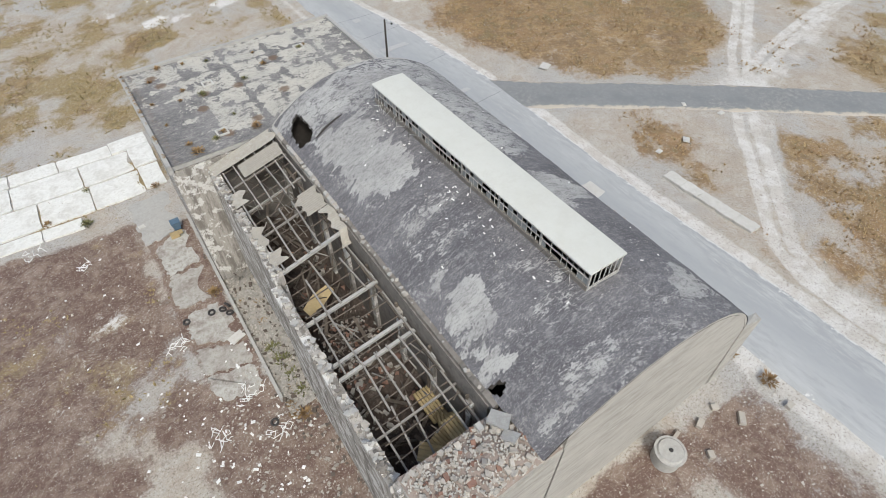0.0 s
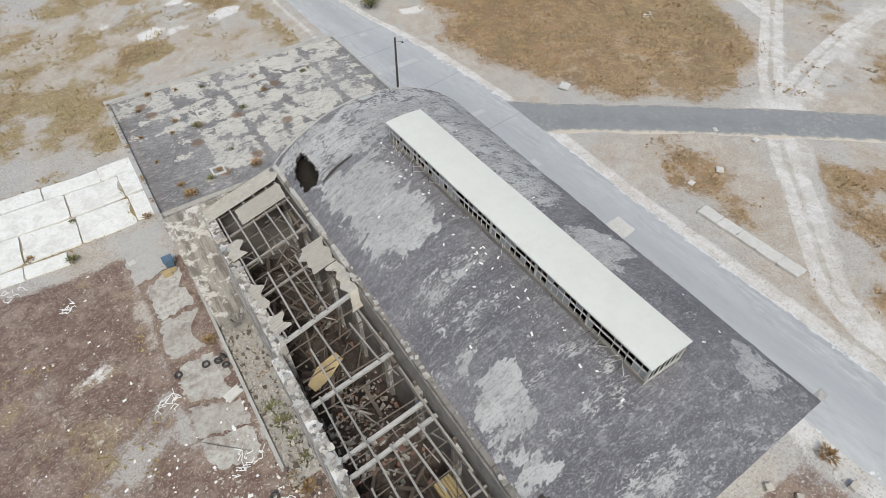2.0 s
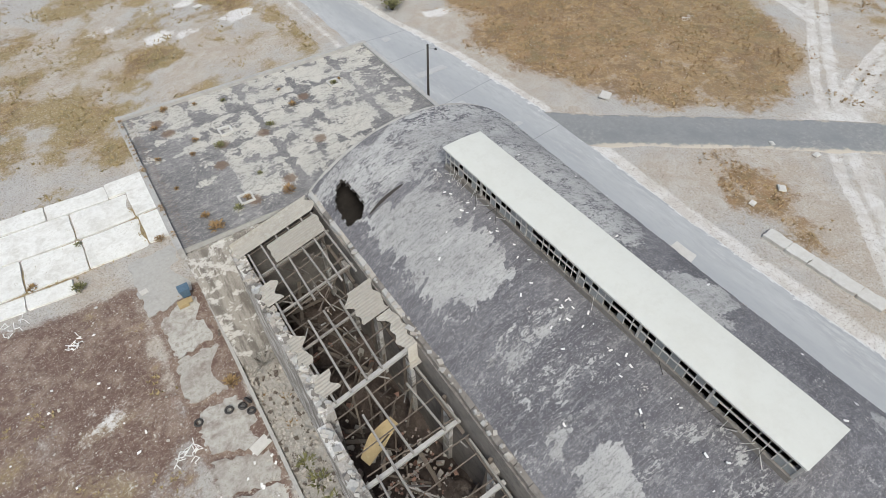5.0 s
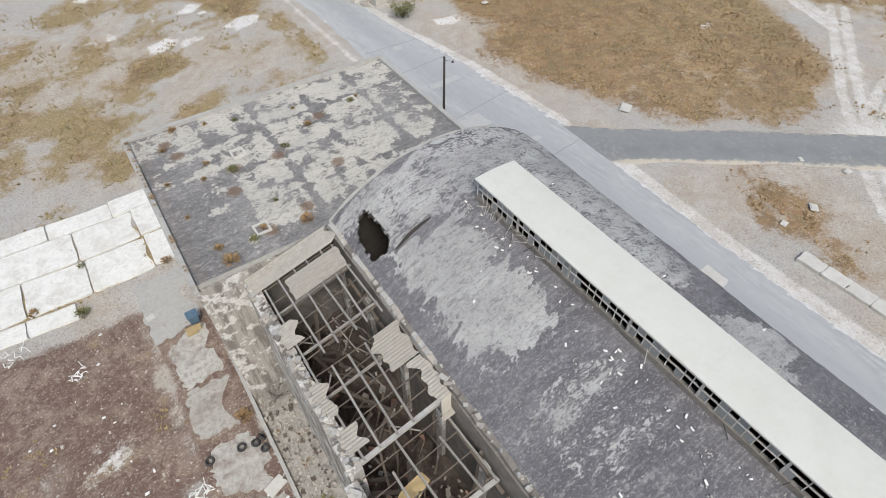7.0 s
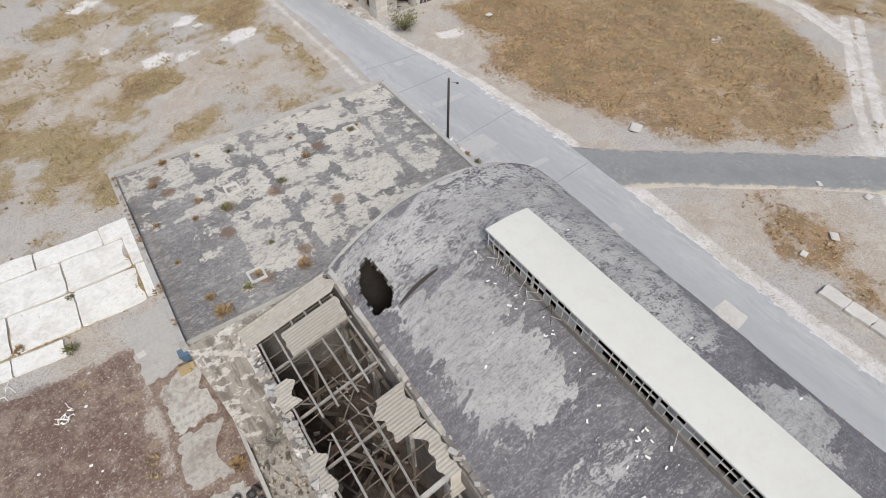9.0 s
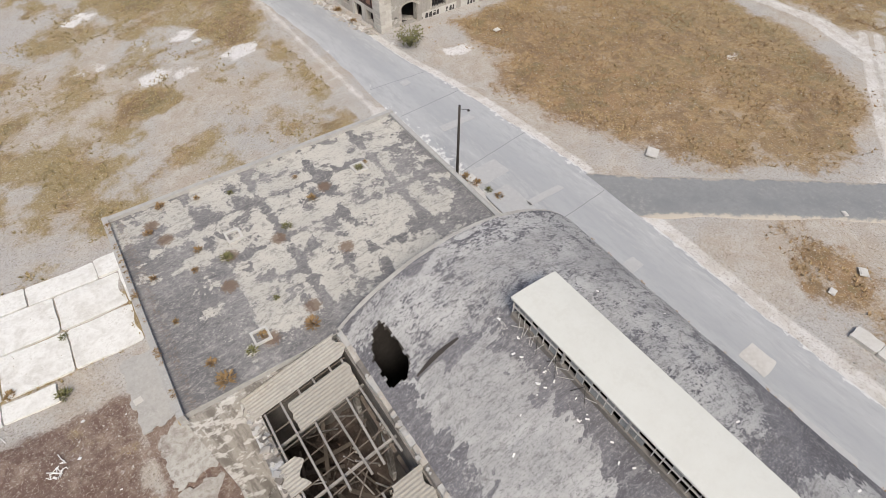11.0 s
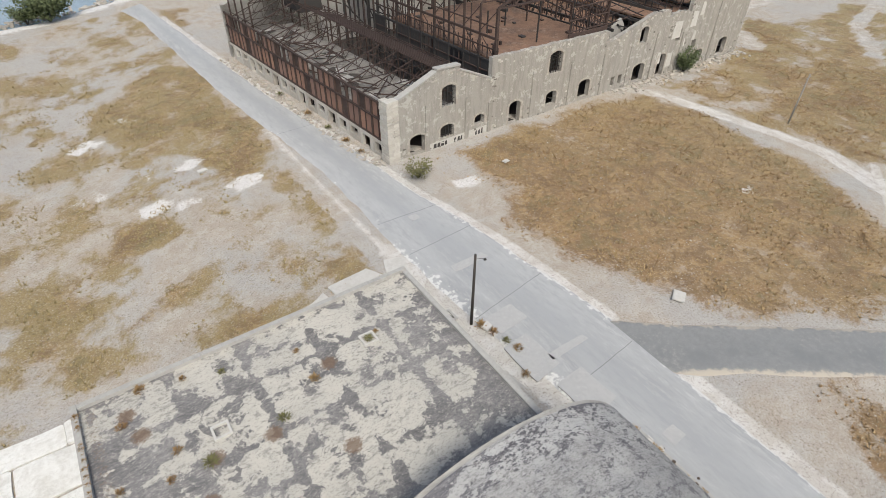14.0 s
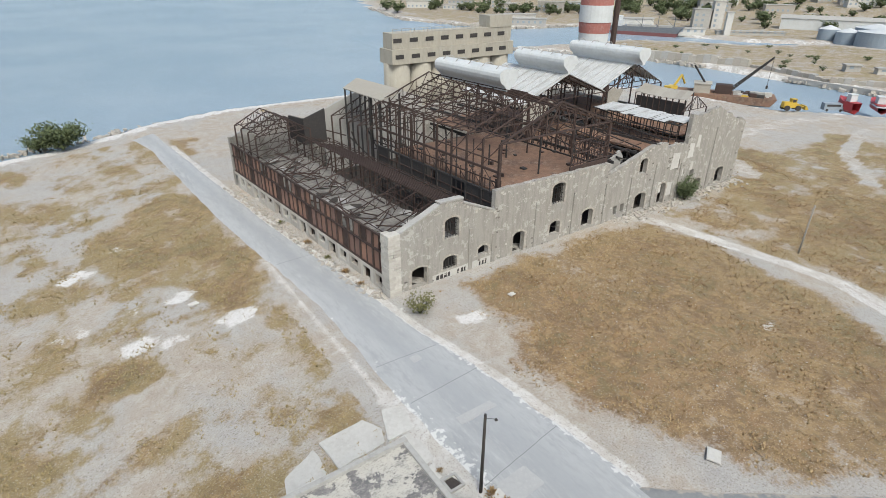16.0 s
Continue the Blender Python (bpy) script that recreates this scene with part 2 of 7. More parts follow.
OCHRE_PLASTER = streaked("factory_render", (0.34, 0.322, 0.295), (0.19, 0.175, 0.157), (0.46, 0.445, 0.415), 0.55, 0.35)
END_WALL = weathered("smeared_end_wall", (0.42, 0.405, 0.375), (0.25, 0.235, 0.215), (0.55, 0.54, 0.51), 0.7, 3.0, stretch=(0.22, 1.0, 1.0), dark_amt=0.8, light_amt=0.6)
STONE = weathered("rubble_stone", (0.46, 0.43, 0.385), (0.27, 0.24, 0.21), (0.62, 0.60, 0.57), 1.2, 3.5, vary=0.5, bump=0.6)
BRICK = weathered("red_brick", (0.30, 0.175, 0.13), (0.18, 0.11, 0.09), (0.40, 0.28, 0.23), 0.5, 4.0, vary=0.6)
SIDING = weathered("rusted_siding", (0.25, 0.155, 0.128), (0.14, 0.09, 0.076), (0.35, 0.25, 0.21), 0.5, 3.0, rough=0.8, stretch=(1, 1, 0.4), vary=0.5)
TIMBER = weathered("grey_timber", (0.33, 0.31, 0.285), (0.17, 0.155, 0.14), (0.46, 0.44, 0.41), 0.8, 6.0, stretch=(3, 0.5, 3), vary=0.5)
POLE_WOOD = weathered("dark_pole_wood", (0.055, 0.048, 0.043), (0.03, 0.027, 0.025), (0.10, 0.09, 0.08), 1.0, 6.0)
RUST = weathered("rusted_steel", (0.082, 0.055, 0.048), (0.036, 0.029, 0.028), (0.15, 0.10, 0.08), 0.6, 4.0, rough=0.8, vary=0.5)
RUST_FLOOR = weathered("rust_stained_floor", (0.24, 0.145, 0.10), (0.11, 0.075, 0.06), (0.36, 0.26, 0.20), 0.25, 1.5, dark_amt=0.95, light_amt=0.7)
SOOT_FLOOR = weathered("sooty_floor", (0.26, 0.245, 0.225), (0.10, 0.092, 0.085), (0.38, 0.36, 0.335), 0.3, 1.5, dark_amt=0.95, light_amt=0.6)
DARK_WALL = weathered("dark_render", (0.22, 0.20, 0.18), (0.10, 0.09, 0.082), (0.34, 0.32, 0.29), 0.3, 1.6, dark_amt=0.9)
OLD_BOARD = weathered("rotten_board", (0.17, 0.14, 0.115), (0.08, 0.066, 0.056), (0.27, 0.235, 0.20), 0.8, 6.0, stretch=(3, 0.5, 3), vary=0.5)
WHITE_STONE = weathered("pale_ashlar", (0.55, 0.53, 0.49), (0.36, 0.33, 0.29), (0.68, 0.665, 0.64), 1.0, 3.0, vary=0.5)
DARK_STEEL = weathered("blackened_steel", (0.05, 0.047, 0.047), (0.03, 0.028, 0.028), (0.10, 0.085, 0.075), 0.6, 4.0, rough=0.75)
SHEET = weathered("cream_sheet_metal", (0.57, 0.57, 0.53), (0.50, 0.49, 0.445), (0.63, 0.63, 0.60), 0.35, 1.2, rough=0.6, bump=0.08, dark_amt=0.5, light_amt=0.3)
WHITE_SHEET = weathered("white_painted_metal", (0.58, 0.60, 0.61), (0.42, 0.425, 0.42), (0.68, 0.69, 0.69), 0.3, 2.0, rough=0.5, bump=0.08)
ROOF_SHEET = weathered("streaked_white_roofing", (0.54, 0.55, 0.55), (0.27, 0.26, 0.25), (0.66, 0.67, 0.67), 0.5, 3.5, rough=0.6, bump=0.15, stretch=(0.35, 1.6, 1), dark_amt=0.85, light_amt=0.5)
CORRUGATED = weathered("corrugated_fibre_cement", (0.40, 0.375, 0.33), (0.24, 0.215, 0.18), (0.54, 0.52, 0.47), 0.6, 4.0, vary=0.4)
DIRTY_YARD = weathered("rubble_strewn_yard", (0.36, 0.34, 0.31), (0.17, 0.145, 0.12), (0.52, 0.51, 0.48), 0.8, 3.0, bump=0.9, dark_amt=0.9, light_amt=0.6)
SILO_CONC = weathered("yellowed_concrete", (0.38, 0.355, 0.30), (0.25, 0.23, 0.195), (0.47, 0.45, 0.40), 0.15, 1.2, stretch=(1, 1, 0.3))
TAN_SHEET = weathered("tan_plastic_sheet", (0.40, 0.31, 0.17), (0.26, 0.20, 0.11), (0.5, 0.42, 0.27), 0.6, 3.0)
# near-black: the shade inside buildings is put into this colour
DARK_IN = weathered("unlit_interior", (0.06, 0.052, 0.047), (0.03, 0.027, 0.025), (0.11, 0.095, 0.085), 0.5, 3.0)
DEBRIS = weathered("brown_debris", (0.10, 0.076, 0.063), (0.045, 0.036, 0.032), (0.24, 0.20, 0.17), 0.7, 5.0, bump=0.8, dark_amt=0.8)
WHITE_LITTER = weathered("white_litter", (0.75, 0.75, 0.74), (0.55, 0.54, 0.52), (0.85, 0.85, 0.84), 1.0, 5.0)
ROOF_FLAT = coated_material("flaking_roof_coat", (0.145, 0.14, 0.142), (0.23, 0.222, 0.22), (0.50, 0.475, 0.425), (0.44, 0.42, 0.38), 0.6, 0.015, (1, 1, 1), 0.08, 0.22)
ROOF_VAULT = coated_material("weathered_vault", (0.105, 0.101, 0.113), (0.165, 0.16, 0.172), (0.43, 0.425, 0.415), (0.33, 0.325, 0.32), 1.1, 0.03, (0.7, 1.3, 0.7), 0.36, 0.5)
WEED = weathered("dry_weed", (0.30, 0.205, 0.10), (0.22, 0.13, 0.07), (0.38, 0.29, 0.15), 0.6, 5.0, vary=0.5)
GREEN_WEED = weathered("green_weed", (0.19, 0.185, 0.085), (0.12, 0.115, 0.05), (0.28, 0.25, 0.12), 0.6, 5.0, vary=0.5)


# ---- building tools ----
class Shape:
    """Collects faces for one mesh."""

    def __init__(self):
        self.v, self.f = [], []

    def hexa(self, pts):
        n = len(self.v)
        self.v += [tuple(p) for p in pts]
        self.f += [(n + a, n + b, n + c, n + d) for a, b, c, d in ((0, 3, 2, 1), (4, 5, 6, 7), (0, 1, 5, 4), (1, 2, 6, 5), (2, 3, 7, 6), (3, 0, 4, 7))]
        return self

    def box(self, x0, y0, z0, x1, y1, z1):
        return self.hexa([(x0, y0, z0), (x1, y0, z0), (x1, y1, z0), (x0, y1, z0), (x0, y0, z1), (x1, y0, z1), (x1, y1, z1), (x0, y1, z1)])

    def beam(self, a, b, w, h):
        a, b = Vector(a), Vector(b)
        d = (b - a).normalized()
        s = d.cross(Vector((0, 0, 1)))
        s = (s if s.length > 0.01 else Vector((1, 0, 0))).normalized()
        u = s.cross(d)
        o = [(-w / 2, -h / 2), (w / 2, -h / 2), (w / 2, h / 2), (-w / 2, h / 2)]
        return self.hexa([a + s * i + u * j for i, j in o] + [b + s * i + u * j for i, j in o])

    def prism(self, pts, lift):
        """pts: a flat ring of 3D points, pushed along the vector lift."""
        n, k = len(self.v), len(pts)
        self.v += [tuple(p) for p in pts] + [tuple(Vector(p) + Vector(lift)) for p in pts]
        self.f += [tuple(n + i for i in reversed(range(k))), tuple(n + k + i for i in range(k))]
        self.f += [(n + i, n + (i + 1) % k, n + k + (i + 1) % k, n + k + i) for i in range(k)]
        return self

    def grid(self, pts):
        n, rows, cols = len(self.v), len(pts), len(pts[0])
        self.v += [tuple(p) for row in pts for p in row]
        self.f += [(n + i * cols + j, n + i * cols + j + 1, n + (i + 1) * cols + j + 1, n + (i + 1) * cols + j) for i in range(rows - 1) for j in range(cols - 1)]
        return self

    def tube(self, a, b, r0, r1, k=8):
        a, b = Vector(a), Vector(b)
        d = (b - a).normalized()
        s = d.cross(Vector((0, 0, 1)))
        s = (s if s.length > 0.01 else Vector((1, 0, 0))).normalized()
        u = s.cross(d)
        n = len(self.v)
        for c, r in ((a, r0), (b, r1)):
            self.v += [tuple(c + (s * math.cos(2 * math.pi * i / k) + u * math.sin(2 * math.pi * i / k)) * r) for i in range(k)]
        self.f += [(n + i, n + (i + 1) % k, n + k + (i + 1) % k, n + k + i) for i in range(k)]
        self.f += [tuple(n + i for i in reversed(range(k))), tuple(n + k + i for i in range(k))]
        return self

    def rock(self, c, r, flat=0.7):
        """An uneven broken lump."""
        n = len(self.v)
        a = random.uniform(0, 6.28)
        ca, sa = math.cos(a), math.sin(a)
        sx, sy, sz = r * random.uniform(0.6, 1.3), r * random.uniform(0.5, 0.9), r * flat * random.uniform(0.5, 1.1)
        t = random.uniform(-0.5, 0.5)
        for k, (x, y, z) in enumerate(((-1, -1, -1), (1, -1, -1), (1, 1, -1), (-1, 1, -1), (-1, -1, 1), (1, -1, 1), (1, 1, 1), (-1, 1, 1))):
            x, y, z = x * sx * random.uniform(0.6, 1.0), y * sy * random.uniform(0.6, 1.0), z * sz * random.uniform(0.6, 1.0)
            z += x * t
            self.v.append((c[0] + x * ca - y * sa, c[1] + x * sa + y * ca, c[2] + z))
        self.f += [(n + p, n + q, n + s, n + t2) for p, q, s, t2 in ((0, 3, 2, 1), (4, 5, 6, 7), (0, 1, 5, 4), (1, 2, 6, 5), (2, 3, 7, 6), (3, 0, 4, 7))]
        return self

    def mesh(self, name, material, smooth=False):
        me = bpy.data.meshes.new(name)
        me.from_pydata(self.v, [], self.f)
        me.materials.append(material)
        me.update()
        if smooth:
            me.polygons.foreach_set("use_smooth", [True] * len(me.polygons))
        return me


def part(name, shape, material, parent=None, label="", smooth=False):
    ob = new(name, shape.mesh(name, material, smooth))
    ob.parent = parent
    return tagged(ob, label)


def thing(name, label, category, group="", kind="", at=(0, 0, 0)):
    ob = new(name)
    ob.location = at
    ob.empty_display_size = 0.3
    return tagged(ob, label, category, group, kind)


def solid(name, shape, material, label="", category="", group="", kind="", smooth=False):
    return tagged(part(name, shape, material, None, "", smooth), label, category, group, kind)


def paint(ob, func, name="cover"):
    me = ob.data
    co = np.empty(len(me.vertices) * 3)
    me.vertices.foreach_get("co", co)
    co = co.reshape(-1, 3)
    col = np.ones((len(co), 4), dtype=np.float32)
    col[:, :3] = func(co)
    me.attributes.new(name, "FLOAT_COLOR", "POINT").data.foreach_set("color", col.ravel())


def inside(px, py, ring):
    ring = np.array(ring, dtype=float)
    res = np.zeros(px.shape, bool)
    for (x0, y0), (x1, y1) in zip(ring, np.roll(ring, -1, 0)):
        with np.errstate(divide="ignore", invalid="ignore"):
            res ^= ((y0 > py) != (y1 > py)) & (px < (x1 - x0) * (py - y0) / (y1 - y0) + x0)
    return res


def signed(px, py, ring):
    """Distance to the ring's edge, positive inside."""
    ring = np.array(ring, dtype=float)
    d = np.full(px.shape, 1e9)
    for a, b in zip(ring, np.roll(ring, -1, 0)):
        e = b - a
        t = np.clip(((px - a[0]) * e[0] + (py - a[1]) * e[1]) / (e @ e), 0, 1)
        d = np.minimum(d, np.hypot(px - a[0] - t * e[0], py - a[1] - t * e[1]))
    return np.where(inside(px, py, ring), d, -d)


def smooth01(v):
    v = np.clip(v, 0, 1)
    return v * v * (3 - 2 * v)


def oval(px, py, x, y, rx, ry, turn=0):
    """1 at the middle, 0.5 at the rim of an oval, falling to 0."""
    c, s = math.cos(radians(turn)), math.sin(radians(turn))
    u, v = ((px - x) * c + (py - y) * s) / rx, (-(px - x) * s + (py - y) * c) / ry
    return np.clip(1.5 - np.hypot(u, v), 0, 1)


# ---- ground ----
SEA = -3.0
MAIN = [(-900, 150), (-60, 176), (-5, 184), (18, 190), (48, 199), (98, 199), (135, 194), (165, 178), (186, 150), (186, 113), (197, 100), (204, 88), (225, 40), (245, -60), (250, -4000), (-4000, -4000), (-4000, 100)]
SPIT = [(243, -4000), (243, 136), (246, 174), (244, 205), (209, 262), (211, 267), (250, 258), (290, 258), (318, 232), (330, 205), (350, 190), (380, 180), (380, -4000)]
FAR = [(253, 442), (276, 345), (336, 331), (345, 260), (350, 215), (380, 180), (376, -4000), (4000, -4000), (4000, 4000), (900, 4000), (420, 900), (291, 572)]


def ground_z(x, y):
    """Height of the land, as arrays."""
    x, y = np.asarray(x, float), np.asarray(y, float)
    ramp = np.clip((28 - x) / 33, 0, 1) * 3.4 + np.clip((-5 - x) / 60, 0, 1) * 0.4
    z = 0.9 - ramp - 0.012 * np.clip(y - 60, 0, 110) * np.clip((x + 40) / 60, 0.3, 1) - 0.012 * np.clip(x - 70, 0, 130)
    z = np.maximum(z, -2.4)
    z = np.where(x > 215, -1.3, z)
    hill = 60 * smooth01((np.hypot(x - 380, np.maximum(0, 0 * y)) - 60) / 700) * (x > 380)
    return z + hill


def land_z(x, y):
    x, y = np.asarray(x, float), np.asarray(y, float)
    d = np.maximum(np.maximum(signed(x, y, MAIN), signed(x, y, SPIT)), signed(x, y, FAR))
    return -5.0 + (ground_z(x, y) + 5.0) * smooth01((d + 3) / 6.0)


def gz(x, y):
    return float(ground_z(np.array([x]), np.array([y]))[0])


def lanes(co):
    """Red: dusty wheel tracks, footpaths and road shoulders; green: greener grass."""
    x, y = co[:, 0], co[:, 1]

    def lane(line, width, amount):
        d = np.full(len(x), 1e9)
        for (ax, ay), (bx, by) in zip(line, line[1:]):
            t = np.clip(((x - ax) * (bx - ax) + (y - ay) * (by - ay)) / ((bx - ax) ** 2 + (by - ay) ** 2), 0, 1)
            d = np.minimum(d, np.hypot(x - ax - t * (bx - ax), y - ay - t * (by - ay)))
        return amount * np.clip(1.45 - d / width, 0, 1)

    k = 0.55 * oval(x, y, 63, 28.5, 5, 4)
    tracks = (([(64, 29), (58, 23), (50, 16), (44.5, 10), (42.8, 4), (42, -8)], 2.2, 0.42), ([(63, 28), (70.5, 33), (82, 42), (86, 52), (84.5, 66), (83.5, 76), (81, 81)], 1.7, 0.42), ([(64, 27), (74.5, 29.7), (93.5, 35), (130, 44)], 2.2, 0.42), ([(118, 82), (126, 92), (140, 100), (174, 101), (188, 96)], 3.2, 0.4), ([(132, 66), (150, 78), (180, 86)], 2.5, 0.36), ([(40.2, -60), (39.9, 0), (39.6, 15), (39.3, 22), (39.2, 30), (39.5, 36), (39.6, 40)], 0.9, 0.95), ([(39.5, 47), (38.8, 57), (37.7, 66), (36.2, 74), (35.0, 88), (32.1, 110), (27.9, 165)], 0.6, 0.9), ([(32.4, -60), (31.8, 0), (30.6, 20), (30.0, 38), (29.2, 48), (28.0, 60), (27.9, 66)], 1.3, 0.75), ([(27.6, 66), (27.3, 100)], 0.5, 0.55), ([(43.5, 12), (42.4, 8), (42, -2)], 0.5, 0.85))
    for line, width, amount in tracks:
        k = np.maximum(k, lane(line, width, amount))
    for line in ([(88, 46), (78, 39.5), (69, 33.5), (63, 28.5), (56, 23), (52.5, 19), (47.7, 14.5), (43.8, 10.5), (42.4, 7), (42, -6)], [(64, 28), (67.2, 29.7), (75.2, 32), (86, 34), (99, 35.5)], [(82, 42), (86, 52), (84.5, 66), (83.5, 76)]):
        for off in (-1.0, 0.9):
            k = np.maximum(k, lane([(px + off * 0.6, py - off * 0.7) for px, py in line], 0.55, 0.95))
    olive = np.where(x < 30, 0.9, 0.22 + np.clip((x - 55) / 60, 0, 0.55) + np.clip((y - 70) / 60, 0, 0.3))
    return np.stack([k, olive, 0 * k], 1)


def cover(co):
    """Red: dry grass, green: brown soil, blue: pale chalky patches."""
    x, y = co[:, 0], co[:, 1]
    r, g, b = np.zeros(len(x)), np.zeros(len(x)), np.zeros(len(x))

    def field(ring, soft, amount):
        return amount * smooth01(signed(x, y, ring) / soft + 0.5)

    east = [(45, 79), (45, 68), (41.5, 62), (42.5, 56), (44.5, 48), (49, 41), (56, 35), (64, 33.5), (73, 38), (79, 46), (82, 58), (83, 70), (82, 79), (60, 81)]
    r = np.maximum(r, field(east, 7, 0.85))
    r = np.maximum(r, field([(85, 79), (86, 62), (84, 48), (90, 38), (140, 50), (170, 78), (168, 90), (146, 86), (132, 96), (118, 84)], 8, 0.8))
    r = np.maximum(r, field([(43, 30), (49, 31), (52, 25), (47.5, 18.5), (44, 17), (42, 25)], 7, 0.52))
    r = np.maximum(r, field([(61, 25), (70, 17), (90, 0), (60, -20), (44, -4), (45, 6), (51, 14)], 8, 0.6))
    r = np.maximum(r, field([(74, 27), (98, 34), (110, 20), (78, 19)], 6, 0.56))
    r = np.maximum(r, field([(5, 124), (12, 132), (24, 140), (27, 121), (27, 100), (26, 84), (22, 82), (17, 98), (12, 104), (6, 115)], 7, 0.85))
    r = np.maximum(r, field([(6, 164), (15, 173), (20, 162), (22, 146), (13, 146)], 5, 0.55))
    r = np.maximum(r, field([(28, 172), (36, 172), (30, 150), (27, 146)], 4, 0.6))
    r = np.maximum(r, field([(-6, 97), (3, 97), (10, 89), (10, 82), (5, 79), (-3, 74), (-16, 74), (-20, 95)], 9, 0.62))
    r = np.maximum(r, field([(-60, 150), (0, 160), (-2, 110), (-25, 100), (-60, 110)], 14, 0.5))
    r = np.maximum(r, field([(-16, 72), (-1, 71), (1, 82), (-8, 94), (-30, 94)], 9, 0.62))
    r = np.maximum(r, oval(x, y, 8, 85.5, 4, 3.4))
    r = np.maximum(r, 0.85 * oval(x, y, 9, 74, 6, 2.2, 20))
    r = np.maximum(r, 0.7 * oval(x, y, 17, 66.5, 5, 1.6, 10))
    g = np.maximum(g, field([(-60, 50), (-15, 51), (-3, 50), (-3, 36), (-3, 30), (1.5, 26), (4, 24), (4, -30), (-60, -30)], 4, 0.9))
    g = np.maximum(g, field([(4, 5), (30, 5), (31, -6), (4, -30)], 3, 0.55))
    g = np.maximum(g, field([(-3.4, 23), (1.6, 23), (1.7, 47), (-3.2, 50)], 2, 0.8))
    r = np.maximum(r, 0.20 * field([(-60, 50), (-15, 51), (-3, 50), (-3, 36), (-4, 27), (0, 14), (4, -30), (-60, -30)], 2.5, 1))
    for px, py, rx, ry, k in ((16, 98, 2, 1.6, 1), (10, 90.5, 2.6, 1.6, 1), (20.5, 89, 2.6, 1.8, 1), (5.5, 113, 2.4, 2, 1), (42.5, 72.3, 2.3, 1.5, 1), (12, 94, 9, 7, 0.42), (4, 98, 2.5, 2, 0.7), (36.5, 77, 2.6, 2, 0.6), (70, 52, 3, 2.4, 0.5), (13.5, 89, 2, 1.4, 0.9), (12, 118, 3, 2, 0.5), (31, 4, 2.2, 3, 0.75), (36, 4, 3, 3, 0.4), (-8, 38, 5, 4, 0.5), (-11, 30, 4, 6, 0.45), (-1, 22, 3, 4, 0.4), (-6, 44, 2, 2, 0.4)):
        b = np.maximum(b, 0.74 * k * oval(x, y, px, py, rx * 1.15, ry * 1.15))
    g -= 0.62 * np.maximum(oval(x, y, -6.0, 27, 3.6, 6.0), oval(x, y, -10, 19, 5, 4.5))
    k = lanes(co)[:, 0]
    r = np.where(k > 0.3, r * 0.3, r)
    g = np.where(k > 0.3, g * 0.3, g)
    shore = np.maximum(np.maximum(signed(x, y, MAIN), signed(x, y, SPIT)), signed(x, y, FAR))
    b = np.maximum(b, np.where((y > 120) & (x < 150), 0.95, 0.6) * np.clip(1.3 - np.abs(shore - 2.0) / 6.0, 0, 1))
    r = np.where(shore < 6, r * 0.3, r)
    r = np.maximum(r, np.where(x > 243, 0.56, 0) * (shore > 8))
    r = np.maximum(r, np.where((x < 26) & (y > 54) & (y < 178), 0.45, 0))
    r = np.maximum(r, np.where((x > 41) & (x < 150), 0.2, 0))
    frag = np.array([noise.fractal((px * 0.16, py * 0.16, 7.7), 0.7, 2.0, 5) if -60 < px < 240 and -40 < py < 220 else 0 for px, py in zip(x, y)])
    frag2 = np.array([noise.fractal((px * 0.13, py * 0.13, 2.2), 0.7, 2.0, 5) if -60 < px < 240 and -40 < py < 220 else 0 for px, py in zip(x, y)])
    r = r + 0.5 * frag * np.clip(r * 4, 0, 1) * np.where((x > 41) & (x < 84) & (y > 33) & (y < 82), 0.45, 1)
    g = g + 0.4 * frag2 * np.clip(g * 4, 0, 1) + 0.12 * np.clip(frag2 - 0.1, 0, 1)
    return np.stack([r, g, b], 1)


def steps(parts):
    out = []
    for a, b, d in parts:
        out += list(np.arange(a, b, d))
    return out + [parts[-1][1]]


gx = steps([(-4000, -400, 600), (-400, -100, 50), (-100, -30, 7), (-30, 100, 0.5), (100, 260, 2.5), (260, 460, 8), (460, 1000, 60), (1000, 4000, 600)])
gy = steps([(-4000, -400, 600), (-400, -40, 60), (-40, -10, 5), (-10, 105, 0.5), (105, 215, 2.0), (215, 460, 6), (460, 1000, 60), (1000, 4000, 600)])
GX, GY = np.meshgrid(gx, gy)
GZ = land_z(GX.ravel(), GY.ravel())
GZ += 0.06 * np.sin(GX.ravel() * 0.9 + 2 * np.sin(GY.ravel() * 0.37)) * np.sin(GY.ravel() * 0.7 + GX.ravel() * 0.21)
nx, ny = len(gx), len(gy)
me = bpy.data.meshes.new("ground")
idx = np.arange(nx * ny).reshape(ny, nx)
quads = np.stack([idx[:-1, :-1], idx[:-1, 1:], idx[1:, 1:], idx[1:, :-1]], -1).reshape(-1, 4)
me.from_pydata(np.stack([GX.ravel(), GY.ravel(), GZ], 1).tolist(), [], quads.tolist())
me.materials.append(GROUND)
me.polygons.foreach_set("use_smooth", [True] * len(me.polygons))
ground = tagged(new("ground", me), "dry sandy waste ground with patchy brown grass", "ground", kind="structure")
paint(ground, cover)
paint(ground, lanes, "lane")
sea = solid("water", Shape().grid([[(x, y, SEA) for x in (-4500, -500, 0, 500, 4500)] for y in (-4500, 0, 300, 900, 4500)]), WATER, "calm blue-grey harbour water round the site", "water", kind="structure")


